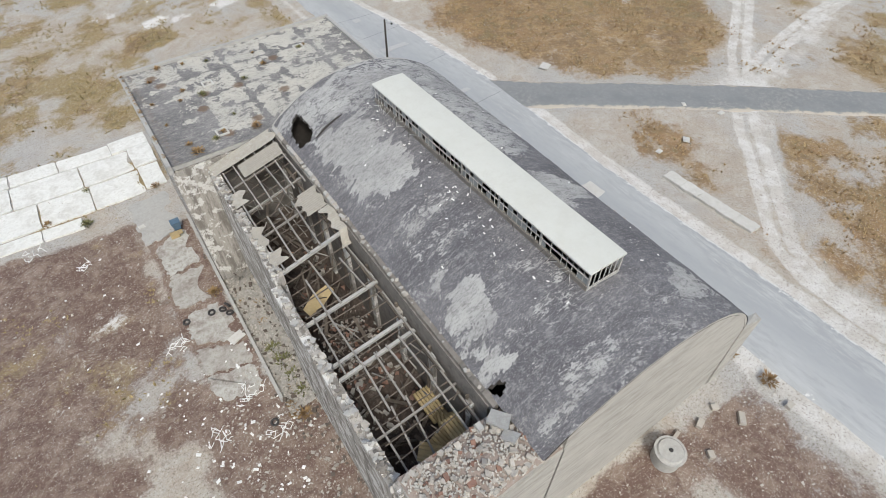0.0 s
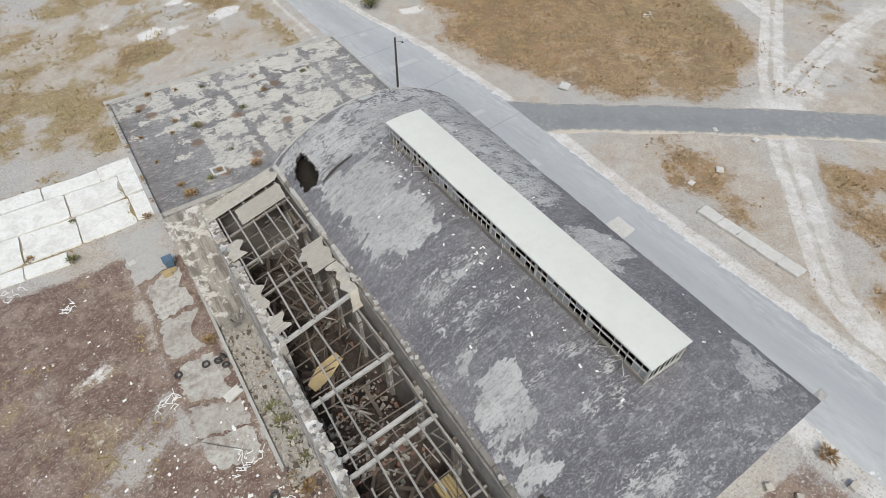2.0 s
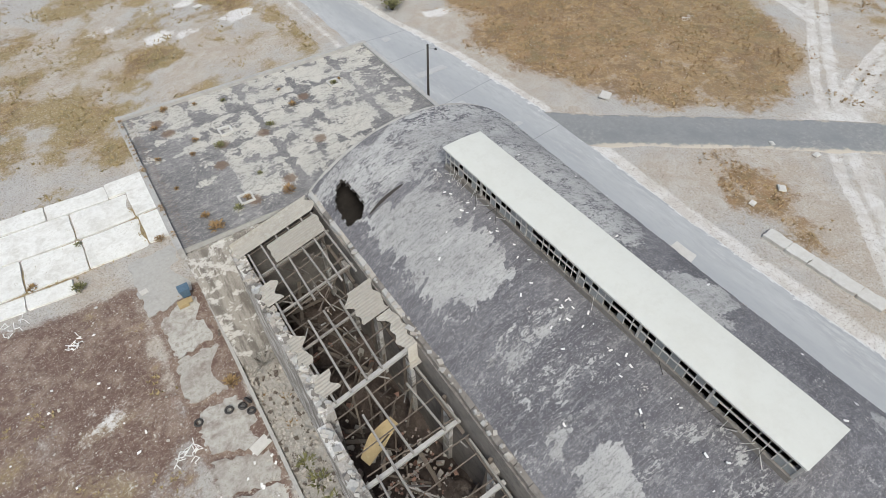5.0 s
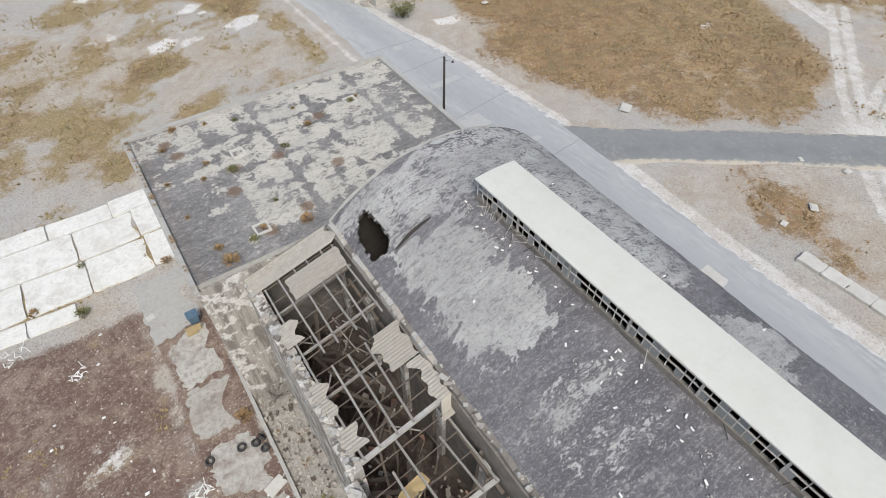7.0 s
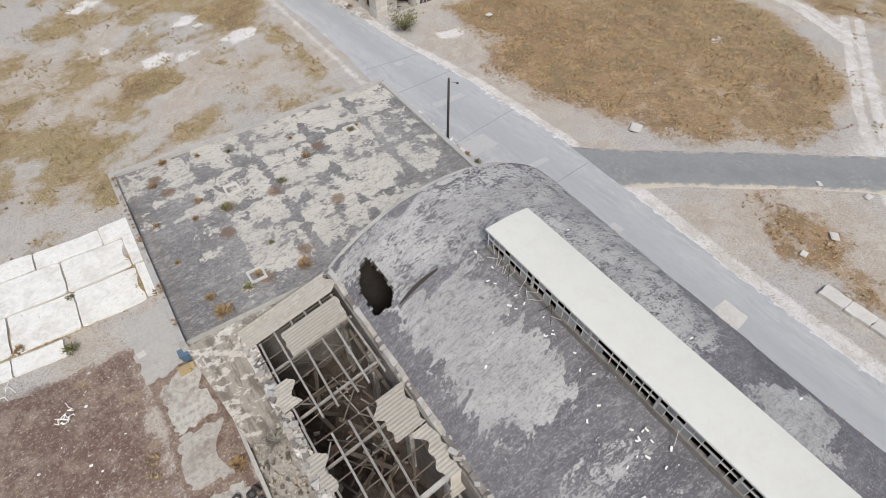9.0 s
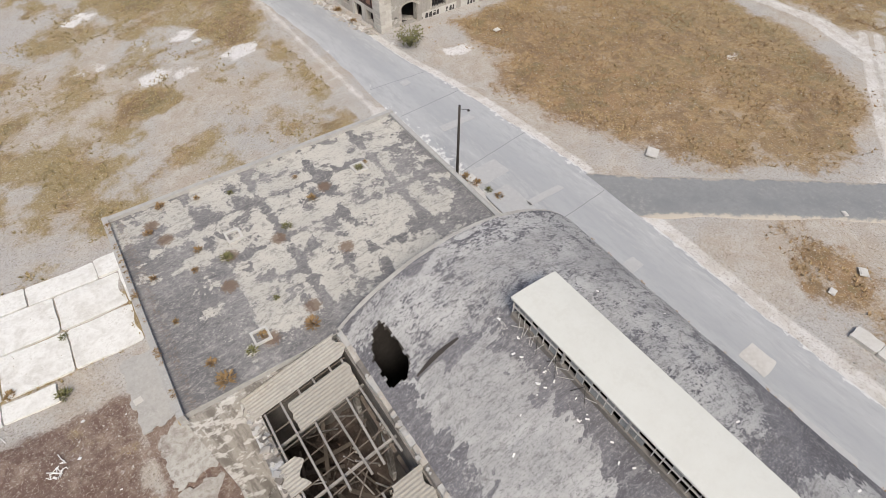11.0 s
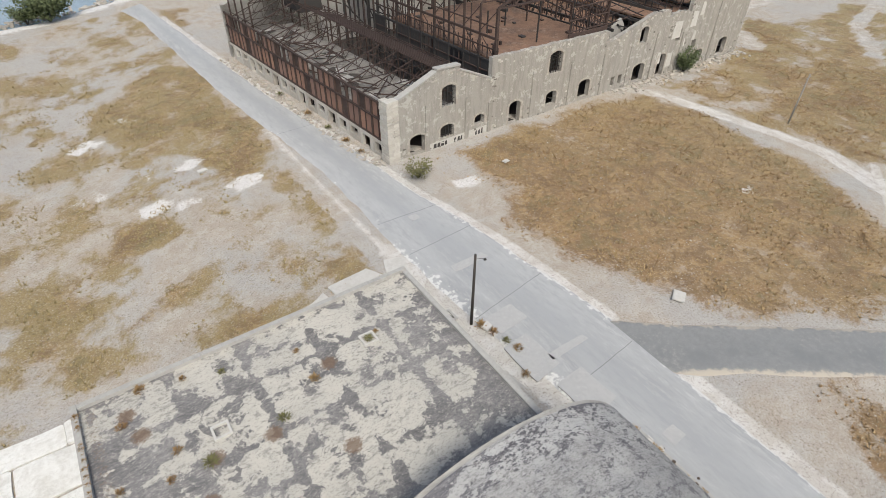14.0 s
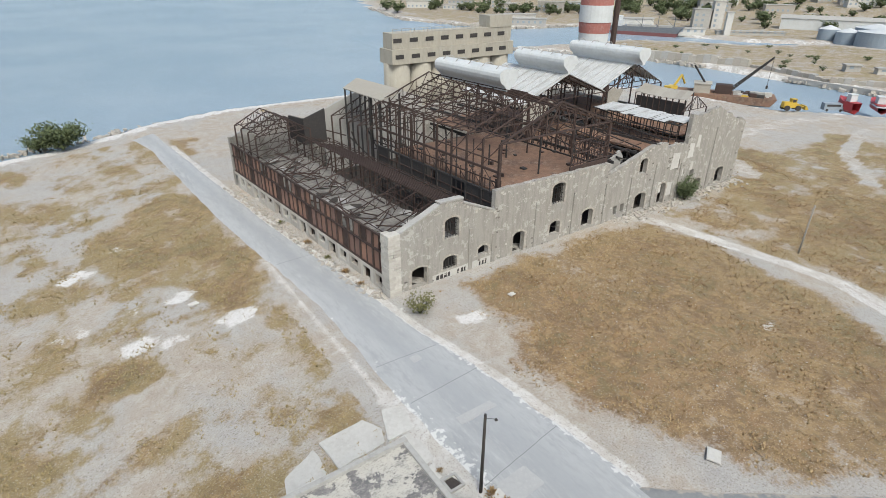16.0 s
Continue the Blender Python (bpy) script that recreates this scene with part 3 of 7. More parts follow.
def ribbon(name, left, right, material, lift, label, category, n=60):
    """A road laid on the ground between two edge lines."""
    def along(line, t):
        line = np.array(line, float)
        s = np.concatenate([[0], np.cumsum(np.hypot(*np.diff(line, axis=0).T))])
        return np.array([np.interp(t * s[-1], s, line[:, k]) for k in (0, 1)])
    rows = []
    for t in np.linspace(0, 1, n):
        a, b = along(left, t), along(right, t)
        ja, jb = noise.noise((t * 40, 3.1, lift)) * 0.2, noise.noise((t * 40, 9.7, lift)) * 0.2
        row = []
        for k in np.linspace(0, 1, 17):
            p = a + (b - a) * k + np.array([ja * (1 - k) + jb * k, 0])
            row.append((p[0], p[1], gz(*p) + lift + (0.05 if 0 < k < 1 else -0.12)))
        rows.append(row)
    return solid(name, Shape().grid(rows), material, label, category, kind="structure", smooth=True)


main_road = ribbon("road", [(33, -60), (32.3, 0), (31.0, 20), (30.6, 38), (30.0, 46), (28.7, 58), (28.7, 74), (28.9, 84), (26.1, 115), (23.5, 169), (21.5, 178)], [(39.8, -60), (39.5, 0), (39.2, 15), (38.9, 22), (38.8, 30), (39.2, 36), (39.2, 47), (38.5, 57), (37.4, 66), (35.9, 74), (34.7, 88), (31.8, 110), (27.6, 165), (26.5, 180)], ASPHALT, 0.10, "worn pale grey asphalt road with broken edges", "road", 160)
side_road = ribbon("road", [(38.8, 47.2), (43.4, 43.4), (52.5, 36.9), (63.8, 28.2), (75, 19), (110, -8)], [(38.8, 39.6), (43.6, 36.6), (52, 30.4), (58.4, 25.3), (71, 15.5), (105, -11)], ASPHALT_DARK, 0.06, "old asphalt side road with dusty edges", "road")


def road_wear(co):
    """Red: the darker wheel lane, green: crumbled pale margins."""
    k = np.arange(len(co)) % 17
    lane = np.exp(-((k - 8.5) / 3.0) ** 2)
    y = co[:, 1]
    edge = np.where(k > 14, (k - 14) / 2 * 0.75, 0) + np.where(k < 4, (4 - k) / 4 * np.where((y > 15) & (y < 66), 0.62, 0.3), 0)
    return np.stack([lane, edge, 0 * lane], 1)


paint(main_road, road_wear)
paint(side_road, lambda co: np.stack([0.8 * np.exp(-((np.arange(len(co)) % 17 - 10) / 4.0) ** 2), np.clip(np.abs(np.arange(len(co)) % 17 - 8) - 5.2, 0, 3) * 0.34, 0 * co[:, 0]], 1))
for y, xa, xb, lean in ((43.2, 30.8, 38.6, 0.8), (53.4, 29.2, 38.2, 1.4), (64.2, 29.2, 37.2, 0.6), (70.5, 29.0, 36.0, -0.3), (97, 28.0, 33.2, 0.2)):
    part("seam", Shape().grid([[(x, y + lean * (x - xa) / (xb - xa) + 0.06 * noise.noise((x, y, 1)) + d, gz(x, y) + 0.157) for x in np.linspace(xa, xb, 24)] for d in (0, 0.07)]), ASPHALT_DARK, main_road, "dark cracked seam")


# ---- vaulted warehouse ----
CX, CZ, R = 17.0, 3.8, 11.0
X0, X1, Y0, Y1 = 9.8, 27.6, 5.95, 36.9
EAVE = 6.7


def vault_z(x):
    return CZ + math.sqrt(max(R * R - (x - CX) ** 2, 0))


warehouse = thing("vaulted_warehouse", "derelict concrete warehouse with a grey barrel-vaulted roof", "building")
a0, a1 = math.asin((X0 - CX) / R), math.asin((X1 - CX) / R)
NA, NY = 150, 240
hole = [(11.3, 35.6), (10.8, 35.4), (10.4, 34.8), (10.1, 33.7), (10.15, 32.7), (10.4, 32.45), (11.2, 32.5), (11.35, 32.9), (11.55, 34.1), (11.5, 35.1)]


def vault_grid(r, cut, rough):
    vs, fs = [], []
    for j in range(NY + 1):
        y = Y0 + (Y1 - Y0) * j / NY
        for i in range(NA + 1):
            a = a0 + (a1 - a0) * i / NA
            w = rough * noise.fractal((a * 6, y * 0.5, 1.3), 0.6, 2.0, 4)
            vs.append((CX + (r + w) * math.sin(a), y, CZ + (r + w) * math.cos(a)))
    mid = np.array([[(vs[j * (NA + 1) + i][0] + vs[j * (NA + 1) + i + 1][0]) / 2, (vs[j * (NA + 1) + i][1] + vs[(j + 1) * (NA + 1) + i][1]) / 2] for j in range(NY) for i in range(NA)])
    jag = np.array([noise.noise((p[0] * 3, p[1] * 3, 5)) for p in mid]) * 0.18
    keep = signed(mid[:, 0], mid[:, 1], hole) + jag < 0
    lean = 0.42 * (31.6 - mid[:, 1]) / 20.8
    light = (mid[:, 0] > 16.1 + lean) & (mid[:, 0] < 18.08 + lean) & (mid[:, 1] > 10.85) & (mid[:, 1] < 31.4)
    notch = (signed(mid[:, 0], mid[:, 1], [(9.7, 10.2), (10.4, 10.1), (10.6, 9.7), (10.1, 9.4)]) < 0) & ~light
    for k, (ok, ok2) in enumerate(zip(keep, notch)):
        if ok and ok2 or not cut:
            j, i = divmod(k, NA)
            n = j * (NA + 1) + i
            fs.append((n, n + 1, n + NA + 2, n + NA + 1))
    s = Shape()
    s.v, s.f = vs, fs
    return s


vault = part("vault_roof", vault_grid(R, True, 0.05), ROOF_VAULT, warehouse, "grey weathered bitumen over a concrete vault", True)
under = part("vault_soffit", vault_grid(R - 0.22, True, 0.02), DARK_IN, warehouse, "concrete underside of the vault, unlit darkness put into its colour", True)


def vault_cover(co):
    """Red: how much of the pale skin is left, green: soil and leaf litter."""
    x, y = co[:, 0], co[:, 1]
    r = np.full(len(x), 0.20)

    rag = np.array([1.5 * noise.fractal((a * 0.45, b * 0.8, 6.1), 0.55, 2.0, 7) for a, b in zip(x, y)])

    def lay(ring, level, soft=0.5):
        k = smooth01((signed(x, y, ring) + rag * 0.9) / soft + 0.5)
        return r * (1 - k) + level * k

    r = lay([(9.6, 37.2), (28, 37.2), (28, 27), (24.6, 25), (22.4, 21.5), (19.0, 21.3), (18.3, 31.6), (15.7, 31.8), (13.6, 31.6), (10.4, 32.6)], 0.62, 1.2)
    r = lay([(10.4, 32.4), (11.4, 32.3), (13.8, 31.9), (15.4, 31.4), (15.4, 26.2), (15.2, 24.1), (14.3, 23.3), (12.7, 23.2), (11.3, 23.5), (10.7, 24.0), (10.6, 25.7), (10.5, 28.5)], 0.82)
    r = lay([(13.5, 22.1), (15.0, 22.0), (15.2, 18.6), (12.5, 17.8), (10.3, 19.7), (11.5, 21.7)], 0.42, 0.9)
    r = lay([(10.4, 23.1), (12.7, 23.1), (15.3, 22.7), (15.4, 21.2), (13.5, 22.1), (11.4, 21.8), (10.3, 21.8)], 0.0, 0.3)
    r = lay([(15.2, 31.4), (16.0, 31.4), (16.0, 10), (15.3, 10), (15.0, 20)], 0.05, 0.5)
    r = lay([(9.5, 32.2), (10.3, 32.2), (10.5, 24.0), (10.1, 16.5), (9.5, 16.0)], 0.06, 0.5)
    r = lay([(11.0, 16.1), (11.9, 15.3), (12.1, 12.8), (11.3, 11.3), (10.6, 9.9), (10.3, 11.0), (10.3, 13.1)], 0.92, 0.5)
    r = lay([(21.3, 9.5), (22.9, 9.6), (24.1, 8.9), (24.2, 6.9), (21.8, 7.1), (20.5, 6.9), (20.1, 7.8)], 0.84, 0.6)
    r = lay([(20.3, 20.1), (22.1, 20.0), (23.8, 18.8), (24.2, 16.6), (20.7, 16.8), (20.0, 18.4)], 0.88, 0.4)
    r = lay([(22.3, 21.3), (23.8, 19.6), (22.1, 20.0), (20.3, 20.1), (19.0, 21.1)], 0.0, 0.3)
    r = lay([(11, 8.2), (24, 7.6), (24, 5.6), (11, 5.6)], 0.36, 1.4)
    r = lay([(12, 8.5), (15.5, 8.0), (17, 5.6), (11.2, 5.6)], 0.40, 1.2)
    r = lay([(14.8, 15.2), (18.8, 10.6), (20, 7.5), (15, 8.6), (12.8, 12.5)], 0.33, 1.2)
    r = lay([(24.3, 26), (25.6, 26), (25.6, 6), (24.6, 6), (24.4, 16)], 0.08, 0.8)
    # darker band under the strip that paints the slit's shade
    r -= 0.8 * ((np.abs(y - 32.1) < 0.14) & (x > 11.2) & (x < 13.5))
    r += 0.10 * np.sign(np.sin(y * 1.9 + 0.6 * np.sin(x * 0.8))) * (y < 23) * (x < 15.5)
    g = 0.62 * np.clip((x - 26.0) / 0.9, 0, 1) * np.clip((y - 12) / 10, 0, 1)
    return np.stack([r, g, 0 * r], 1)


paint(vault, vault_cover)
# end walls follow the arc, the near one stands proud as a parapet
for nm, ya, yb, up, xa, xb in (("end_wall", Y0 + 0.02, Y0 + 0.42, -0.06, 11.2, X1 + 0.1), ("end_wall", Y1 - 0.16, Y1 + 0.25, -0.06, X0 - 0.1, X1 + 0.1)):
    ring = [(xa, ya, -1.5), (xb, ya, -1.5)] + [(x, ya, vault_z(x) + up + 0.05 * noise.noise((x * 2, ya, 0))) for x in np.linspace(xb, xa, 60)]
    part(nm, Shape().prism(ring, (0, yb - ya, 0)), END_WALL, warehouse, "streaked grey rendered end wall")
part("side_wall", Shape().box(27.3, Y0 + 0.1, -0.5, 27.7, Y1 - 0.1, EAVE - 0.25), WALL_PLASTER, warehouse)
part("corner_pier", Shape().hexa([(27.3, Y0 - 0.1, 0), (28.6, Y0 - 0.1, 0), (28.6, Y0 + 0.5, 0), (27.3, Y0 + 0.5, 0), (26.8, Y0 - 0.02, 8.6), (29.15, Y0 - 0.05, 7.45), (29.15, Y0 + 0.45, 7.6), (26.8, Y0 + 0.5, 8.5)]), END_WALL, warehouse, "broken concrete corner pier")
part("eaves_gutter", Shape().box(27.5, Y0 + 0.4, EAVE - 0.25, 28.6, Y1, EAVE - 0.02), GREY_CONC, warehouse, "dirty concrete gutter with dry weeds")
part("inner_wall", Shape().box(9.45, 9.6, 3, 9.8, Y1, 11.75), DARK_WALL, warehouse, "cracked wall between the vault and the roofless aisle")
for k in range(28):
    ya = 9.3 + k * 0.985
    e = [0.16 * noise.noise((ya * 1.3 + q, 2, 7)) for q in range(4)]
    part("valley_kerb", Shape().hexa([(9.5 + e[0], ya, 11.5), (9.9, ya, 11.5), (9.9, ya + 0.97, 11.5), (9.5 + e[1], ya + 0.95, 11.5), (9.55 + e[0], ya, 12.02 + e[2]), (9.9, ya, 12.12), (9.9, ya + 0.97, 12.12), (9.55 + e[1], ya + 0.95, 12.02 + e[3])]), (GREY_CONC, DARK_WALL, STONE)[k % 3] if k > 15 else DARK_WALL, warehouse, "crumbling valley kerb")
for k in range(8):
    y = 10.6 + k * 3.55
    part("pilaster", Shape().box(9.2, y, 3, 9.5, y + 0.5, 10.3 - 0.3 * (k % 2)), WALL_PLASTER, warehouse)
# added sheet and dark floor, so the roof hole looks black inside
part("end_shade_lining", Shape().prism([(X0 + 0.1, Y1 - 0.3, 0)] + [(x, Y1 - 0.3, vault_z(x) - 0.25) for x in np.linspace(X0 + 0.1, X1 - 0.3, 40)] + [(X1 - 0.3, Y1 - 0.3, 0)], (0, 0.1, 0)), DARK_IN, warehouse, "added near-black sheet that darkens the end wall's inner face")
part("floor", Shape().box(9.5, 6.2, 0.3, 27.3, Y1 - 0.1, 0.7), DARK_IN, warehouse, "floor inside, its shade put into the dark colour")

# thin strip just above the skin; its dark colour paints a shaded slit
part("slit_shade", Shape().grid([[(x, 32.05 + 0.03 * x - 0.36 + d * (0.4 + 0.6 * math.sin(3.14 * k / 23)) + 0.03 * noise.noise((x * 4, d, 2)), vault_z(x) + 0.075) for k, x in enumerate(np.linspace(11.25, 13.5, 24))] for d in (0, 0.24)]), DARK_IN, warehouse, "flat near-black strip on the vault, a slit's shade put into colour")

# ---- roof monitor ----
def skew(y):
    """The skylight is set a little askew on the vault."""
    return 0.42 * (31.6 - y) / 20.8


def along_box(x0, x1, z0, z1, ya=10.7, yb=31.5):
    a, b = skew(ya), skew(yb)
    return Shape().hexa([(x0 + a, ya, z0), (x1 + a, ya, z0), (x1 + b, yb, z0), (x0 + b, yb, z0), (x0 + a, ya, z1), (x1 + a, ya, z1), (x1 + b, yb, z1), (x0 + b, yb, z1)])


mon = part("roof_monitor", Shape().grid([[(x + skew(y), y, 16.2 + 0.08 * math.cos((x - 17.08) / 1.27 * 1.5) + zo + 0.012 * noise.noise((x * 2, y * 0.8, 0))) for x in np.linspace(15.81, 18.35, 10)] for y, zo in ((10.6, 0), (12, 0.01), (16, -0.01), (20, 0.02), (24, 0), (28, 0.01), (31.6, 0))]), SHEET, warehouse, "long cream sheet-metal roof of the ridge skylight", True)
part("roof_edge", along_box(15.83, 18.33, 16.1, 16.2, 10.62, 31.58), SHEET, mon, "folded cream roof edge")
random.seed(7)
PANE = weathered("dusty_pane", (0.30, 0.31, 0.31), (0.16, 0.165, 0.17), (0.45, 0.46, 0.46), 0.7, 4.0, rough=0.3, vary=0.6)
for x in (15.98, 18.18):
    part("sill_curb", along_box(x - 0.1, x + 0.1, vault_z(x) - 0.25, 15.08), DARK_WALL, mon)
    part("window_rail", along_box(x - 0.035, x + 0.035, 15.55, 15.60), PALE_CONC, mon)
    for k in range(54):
        y = 10.72 + k * 0.392
        if random.random() < 0.06:
            continue
        wide = 0.11 if k % 9 == 0 else 0.035
        part("mullion", Shape().beam((x + skew(y), y, 14.75), (x + skew(y) + 0.04 * noise.noise((k, x, 1)), y + 0.06 * noise.noise((k, 7, x)), 16.12), wide, wide), PALE_CONC if k % 9 else GREY_CONC, mon)
    for k in range(53):
        for z0, z1 in ((15.1, 15.54), (15.61, 16.06)):
            if random.random() < 0.30:
                y = 10.75 + k * 0.392
                part("pane", Shape().box(x + skew(y) - 0.008, y, z0, x + skew(y) + 0.008, y + 0.34, z1), PANE, mon)
for y in (10.7, 31.5):
    part("end_frame", Shape().box(15.98 + skew(y), y - 0.03, 14.5, 18.18 + skew(y), y + 0.03, 14.95), GREY_CONC, mon)
    for k in range(7):
        x = 15.98 + skew(y) + k * 0.366
        part("mullion", Shape().beam((x, y, 14.8), (x, y, 16.12), 0.04, 0.04), PALE_CONC, mon)
# bent glazing bars hanging from the skylight onto the vault
for k in range(30):
    y = random.choice((random.uniform(11, 13.5), random.uniform(26, 31.3), random.uniform(11, 31)))
    x = 15.98 + skew(y) - random.uniform(0.02, 0.12)
    q = (x - random.uniform(0.15, 0.45), y + random.uniform(-0.6, 0.6), vault_z(x) + random.uniform(0.0, 0.15))
    part("bent_bar", Shape().beam((x, y, random.uniform(15.0, 15.4)), q, 0.022, 0.022), PALE_CONC if k % 3 else DARK_STEEL, mon, "bent glazing bar")

# ---- flat-roofed annex ----
annex = thing("flat_roofed_annex", "flat-roofed concrete building with flaking pale roof coating", "building")
FX0, FX1, FY0, FY1, FZ = 1.9, 21.4, 37.25, 51.9, 11.45
roof = part("flat_roof", Shape().grid([[(x, y, FZ + 0.03 * noise.noise((x * 0.4, y * 0.4, 2))) for x in np.linspace(FX0, FX1, 90)] for y in np.linspace(FY0, FY1, 68)]), ROOF_FLAT, annex, "roof slab with flaking pale coating over dark screed", True)


def annex_cover(co):
    x, y = co[:, 0], co[:, 1]
    r = np.full(len(x), 0.64)
    r = np.minimum(r, 0.10 + np.clip((x - FX0 - 1.2) / 4.5, 0, 1) * 0.6 + np.clip((y - 44) / 5, 0, 1) * 0.35)
    r = np.minimum(r, 0.15 + np.clip((y - FY0 - 0.6) / 2.0, 0, 1) * 0.6)
    r = np.minimum(r, 0.2 + np.clip((FX1 - x) / 3.5, 0, 1) * 0.55 + np.clip((y - 47) / 4, 0, 1) * 0.3)
    for c in (6.1, 10.0, 13.9, 17.8):
        r -= 0.42 * np.clip(1 - np.abs(x - c - 0.15) / 0.42, 0, 1)
    for c in (41.2, 44.9, 48.6):
        r -= 0.30 * np.clip(1 - np.abs(y - c) / 0.35, 0, 1)
    g = 0.45 * np.clip(1.2 - np.abs(x - FX0 - 0.5) / 0.8, 0, 1)
    for a, b in ((7.0, 45.3), (6.2, 43.2), (4.3, 48.6), (9.8, 45.0), (9.4, 39.5), (6.8, 38.8), (12.8, 42.2), (3.9, 50.2), (14, 47.6)):
        g = np.maximum(g, np.clip(1.1 - np.hypot(x - a, y - b) / 0.8, 0, 1))
    return np.stack([r, g, 0 * r], 1)


paint(roof, annex_cover)
part("roof_slab", Shape().box(FX0, FY0, FZ - 0.4, FX1, FY1, FZ - 0.06), GREY_CONC, annex)
for b in ((FX0 - 0.3, FY0 - 0.2, FX0 + 0.02, FY1 + 0.3, 0.28), (FX0 + 0.02, FY1 - 0.02, FX1 + 0.3, FY1 + 0.3, 0.24), (FX1 - 0.02, FY0 + 0.1, FX1 + 0.3, FY1 - 0.02, 0.18)):
    part("parapet", Shape().box(b[0], b[1], FZ - 0.5, b[2], b[3], FZ + b[4]), GREY_CONC, annex, "low stained concrete parapet")
for b in ((FX0 - 0.15, FY0, FX0 + 0.2, FY1), (FX0 + 0.2, FY1 - 0.3, FX1, FY1 + 0.05), (FX1 - 0.2, FY0, FX1 + 0.1, FY1 - 0.3), (FX0 + 0.2, FY0 - 0.1, 10, FY0 + 0.25)):
    part("wall", Shape().box(b[0], b[1], -3.5, b[2], b[3], FZ - 0.5), WALL_PLASTER, annex)

# ---- roofless aisle ----
aisle = thing("roofless_aisle", "roofless side aisle with exposed timber rafters and rubble", "building")
for y0, y1, top, x0, x1 in ((9.0, 24.3, 9.7, 3.7, 4.35), (24.3, 37.2, 10.3, 4.1, 4.75)):
    top_line = [(x0, y, top + 0.22 * noise.noise((y * 0.9, 4, 2)) + 0.1 * noise.noise((y * 3.1, 4, 2))) for y in np.arange(y0, y1 + 0.01, 0.25)]
    s = Shape().prism([(x0, y0, -3.2)] + top_line + [(x0, y1, -3.2)], (x1 - x0, 0, 0))
    part("outer_wall", s, WALL_PLASTER, aisle, "peeling whitewashed outer wall")
part("cross_wall", Shape().box(3.75, 8.6, -3, 11.4, 9.2, 11.3), WALL_PLASTER, aisle)
part("cross_wall", Shape().box(4.7, 37.05, 3, 9.9, 37.2, 10.4), DARK_WALL, aisle)
debris = Shape()
debris.grid([[(x, y, 3.3 + 1.0 * noise.fractal((x * 0.45, y * 0.3, 3), 0.8, 2, 5) + 1.6 * math.exp(-((y - 19) / 3.5) ** 2) + 1.2 * math.exp(-((y - 12) / 3.0) ** 2) * (x - 4) / 5 + 0.25 * (x - 4) / 6) for x in np.linspace(4.3, 9.5, 40)] for y in np.linspace(9.2, 37.1, 150)])
part("debris_floor", debris, DEBRIS, aisle, "brown heap of fallen rubble and boards", True)


def aisle_z(x, y=30.0):
    return 10.35 + (x - 4.4) * 0.27 if y > 24.4 else 9.6 + (x - 4.4) * 0.17


for y in (12.2, 16.3, 17.3, 20.7, 24.6, 28.2, 31.0, 34.0):
    big = y in (16.3, 17.3, 20.7, 24.6)
    part("tie_beam", Shape().beam((4.0, y, aisle_z(4.0, y) - 0.3), (9.4, y + 0.1 * noise.noise((y, 0, 0)), aisle_z(9.4, y) - 0.3), 0.21 if big else 0.12, 0.2 if big else 0.12), GREY_CONC if big else TIMBER, aisle, "pale heavy tie beam" if big else "")
random.seed(11)
for x in (4.9, 5.8, 6.7, 7.6, 8.4, 9.15):
    for ya, yb in ((9.6, 13.2), (13, 16.4), (16.3, 20.8), (20.6, 24.8), (24.5, 30.5), (30.2, 36.9)):
        if random.random() < 0.12:
            continue
        sh = random.uniform(-0.12, 0.12)
        drop = random.choice((0, 0, 0, 0.5, 1.5)) if ya < 12 else 0
        part("rafter", Shape().beam((x + sh, ya, aisle_z(x, ya) - drop), (x - sh, yb - random.choice((0, 0, 1.2)), aisle_z(x, ya) + random.uniform(-0.05, 0.05)), 0.10, 0.13), TIMBER, aisle)
for k in range(75):
    x, y = random.uniform(4.8, 8.5), random.uniform(9.6, 35)
    a = random.uniform(0, 3.14)
    ln = random.uniform(1.0, 3.2)
    part("fallen_board", Shape().beam((x, y, random.uniform(3.9, 5.4)), (min(9.7, max(4.5, x + ln * math.cos(a))), min(36.5, max(9.4, y + ln * math.sin(a))), random.uniform(4.0, 6.8)), random.choice((0.08, 0.12, 0.22)), 0.06), OLD_BOARD, aisle)


def wavy(x0, x1, y0, y1, lift, ragged=0.35, seed=1):
    """A corrugated sheet on the rafters with a broken edge; ridges run down the slope."""
    n = max(8, int((y1 - y0) / 0.045))
    rows = []
    for i in range(n + 1):
        y = y0 + (y1 - y0) * i / n
        e0, e1 = ragged * noise.noise((y * 1.7, seed, 0)), ragged * noise.noise((y * 1.7, seed, 5))
        rows.append([(x, y, aisle_z(x, y) + lift + 0.016 * math.sin(i * 1.57)) for x in np.linspace(x0 + e0, x1 + e1, 4)])
    return Shape().grid(rows)


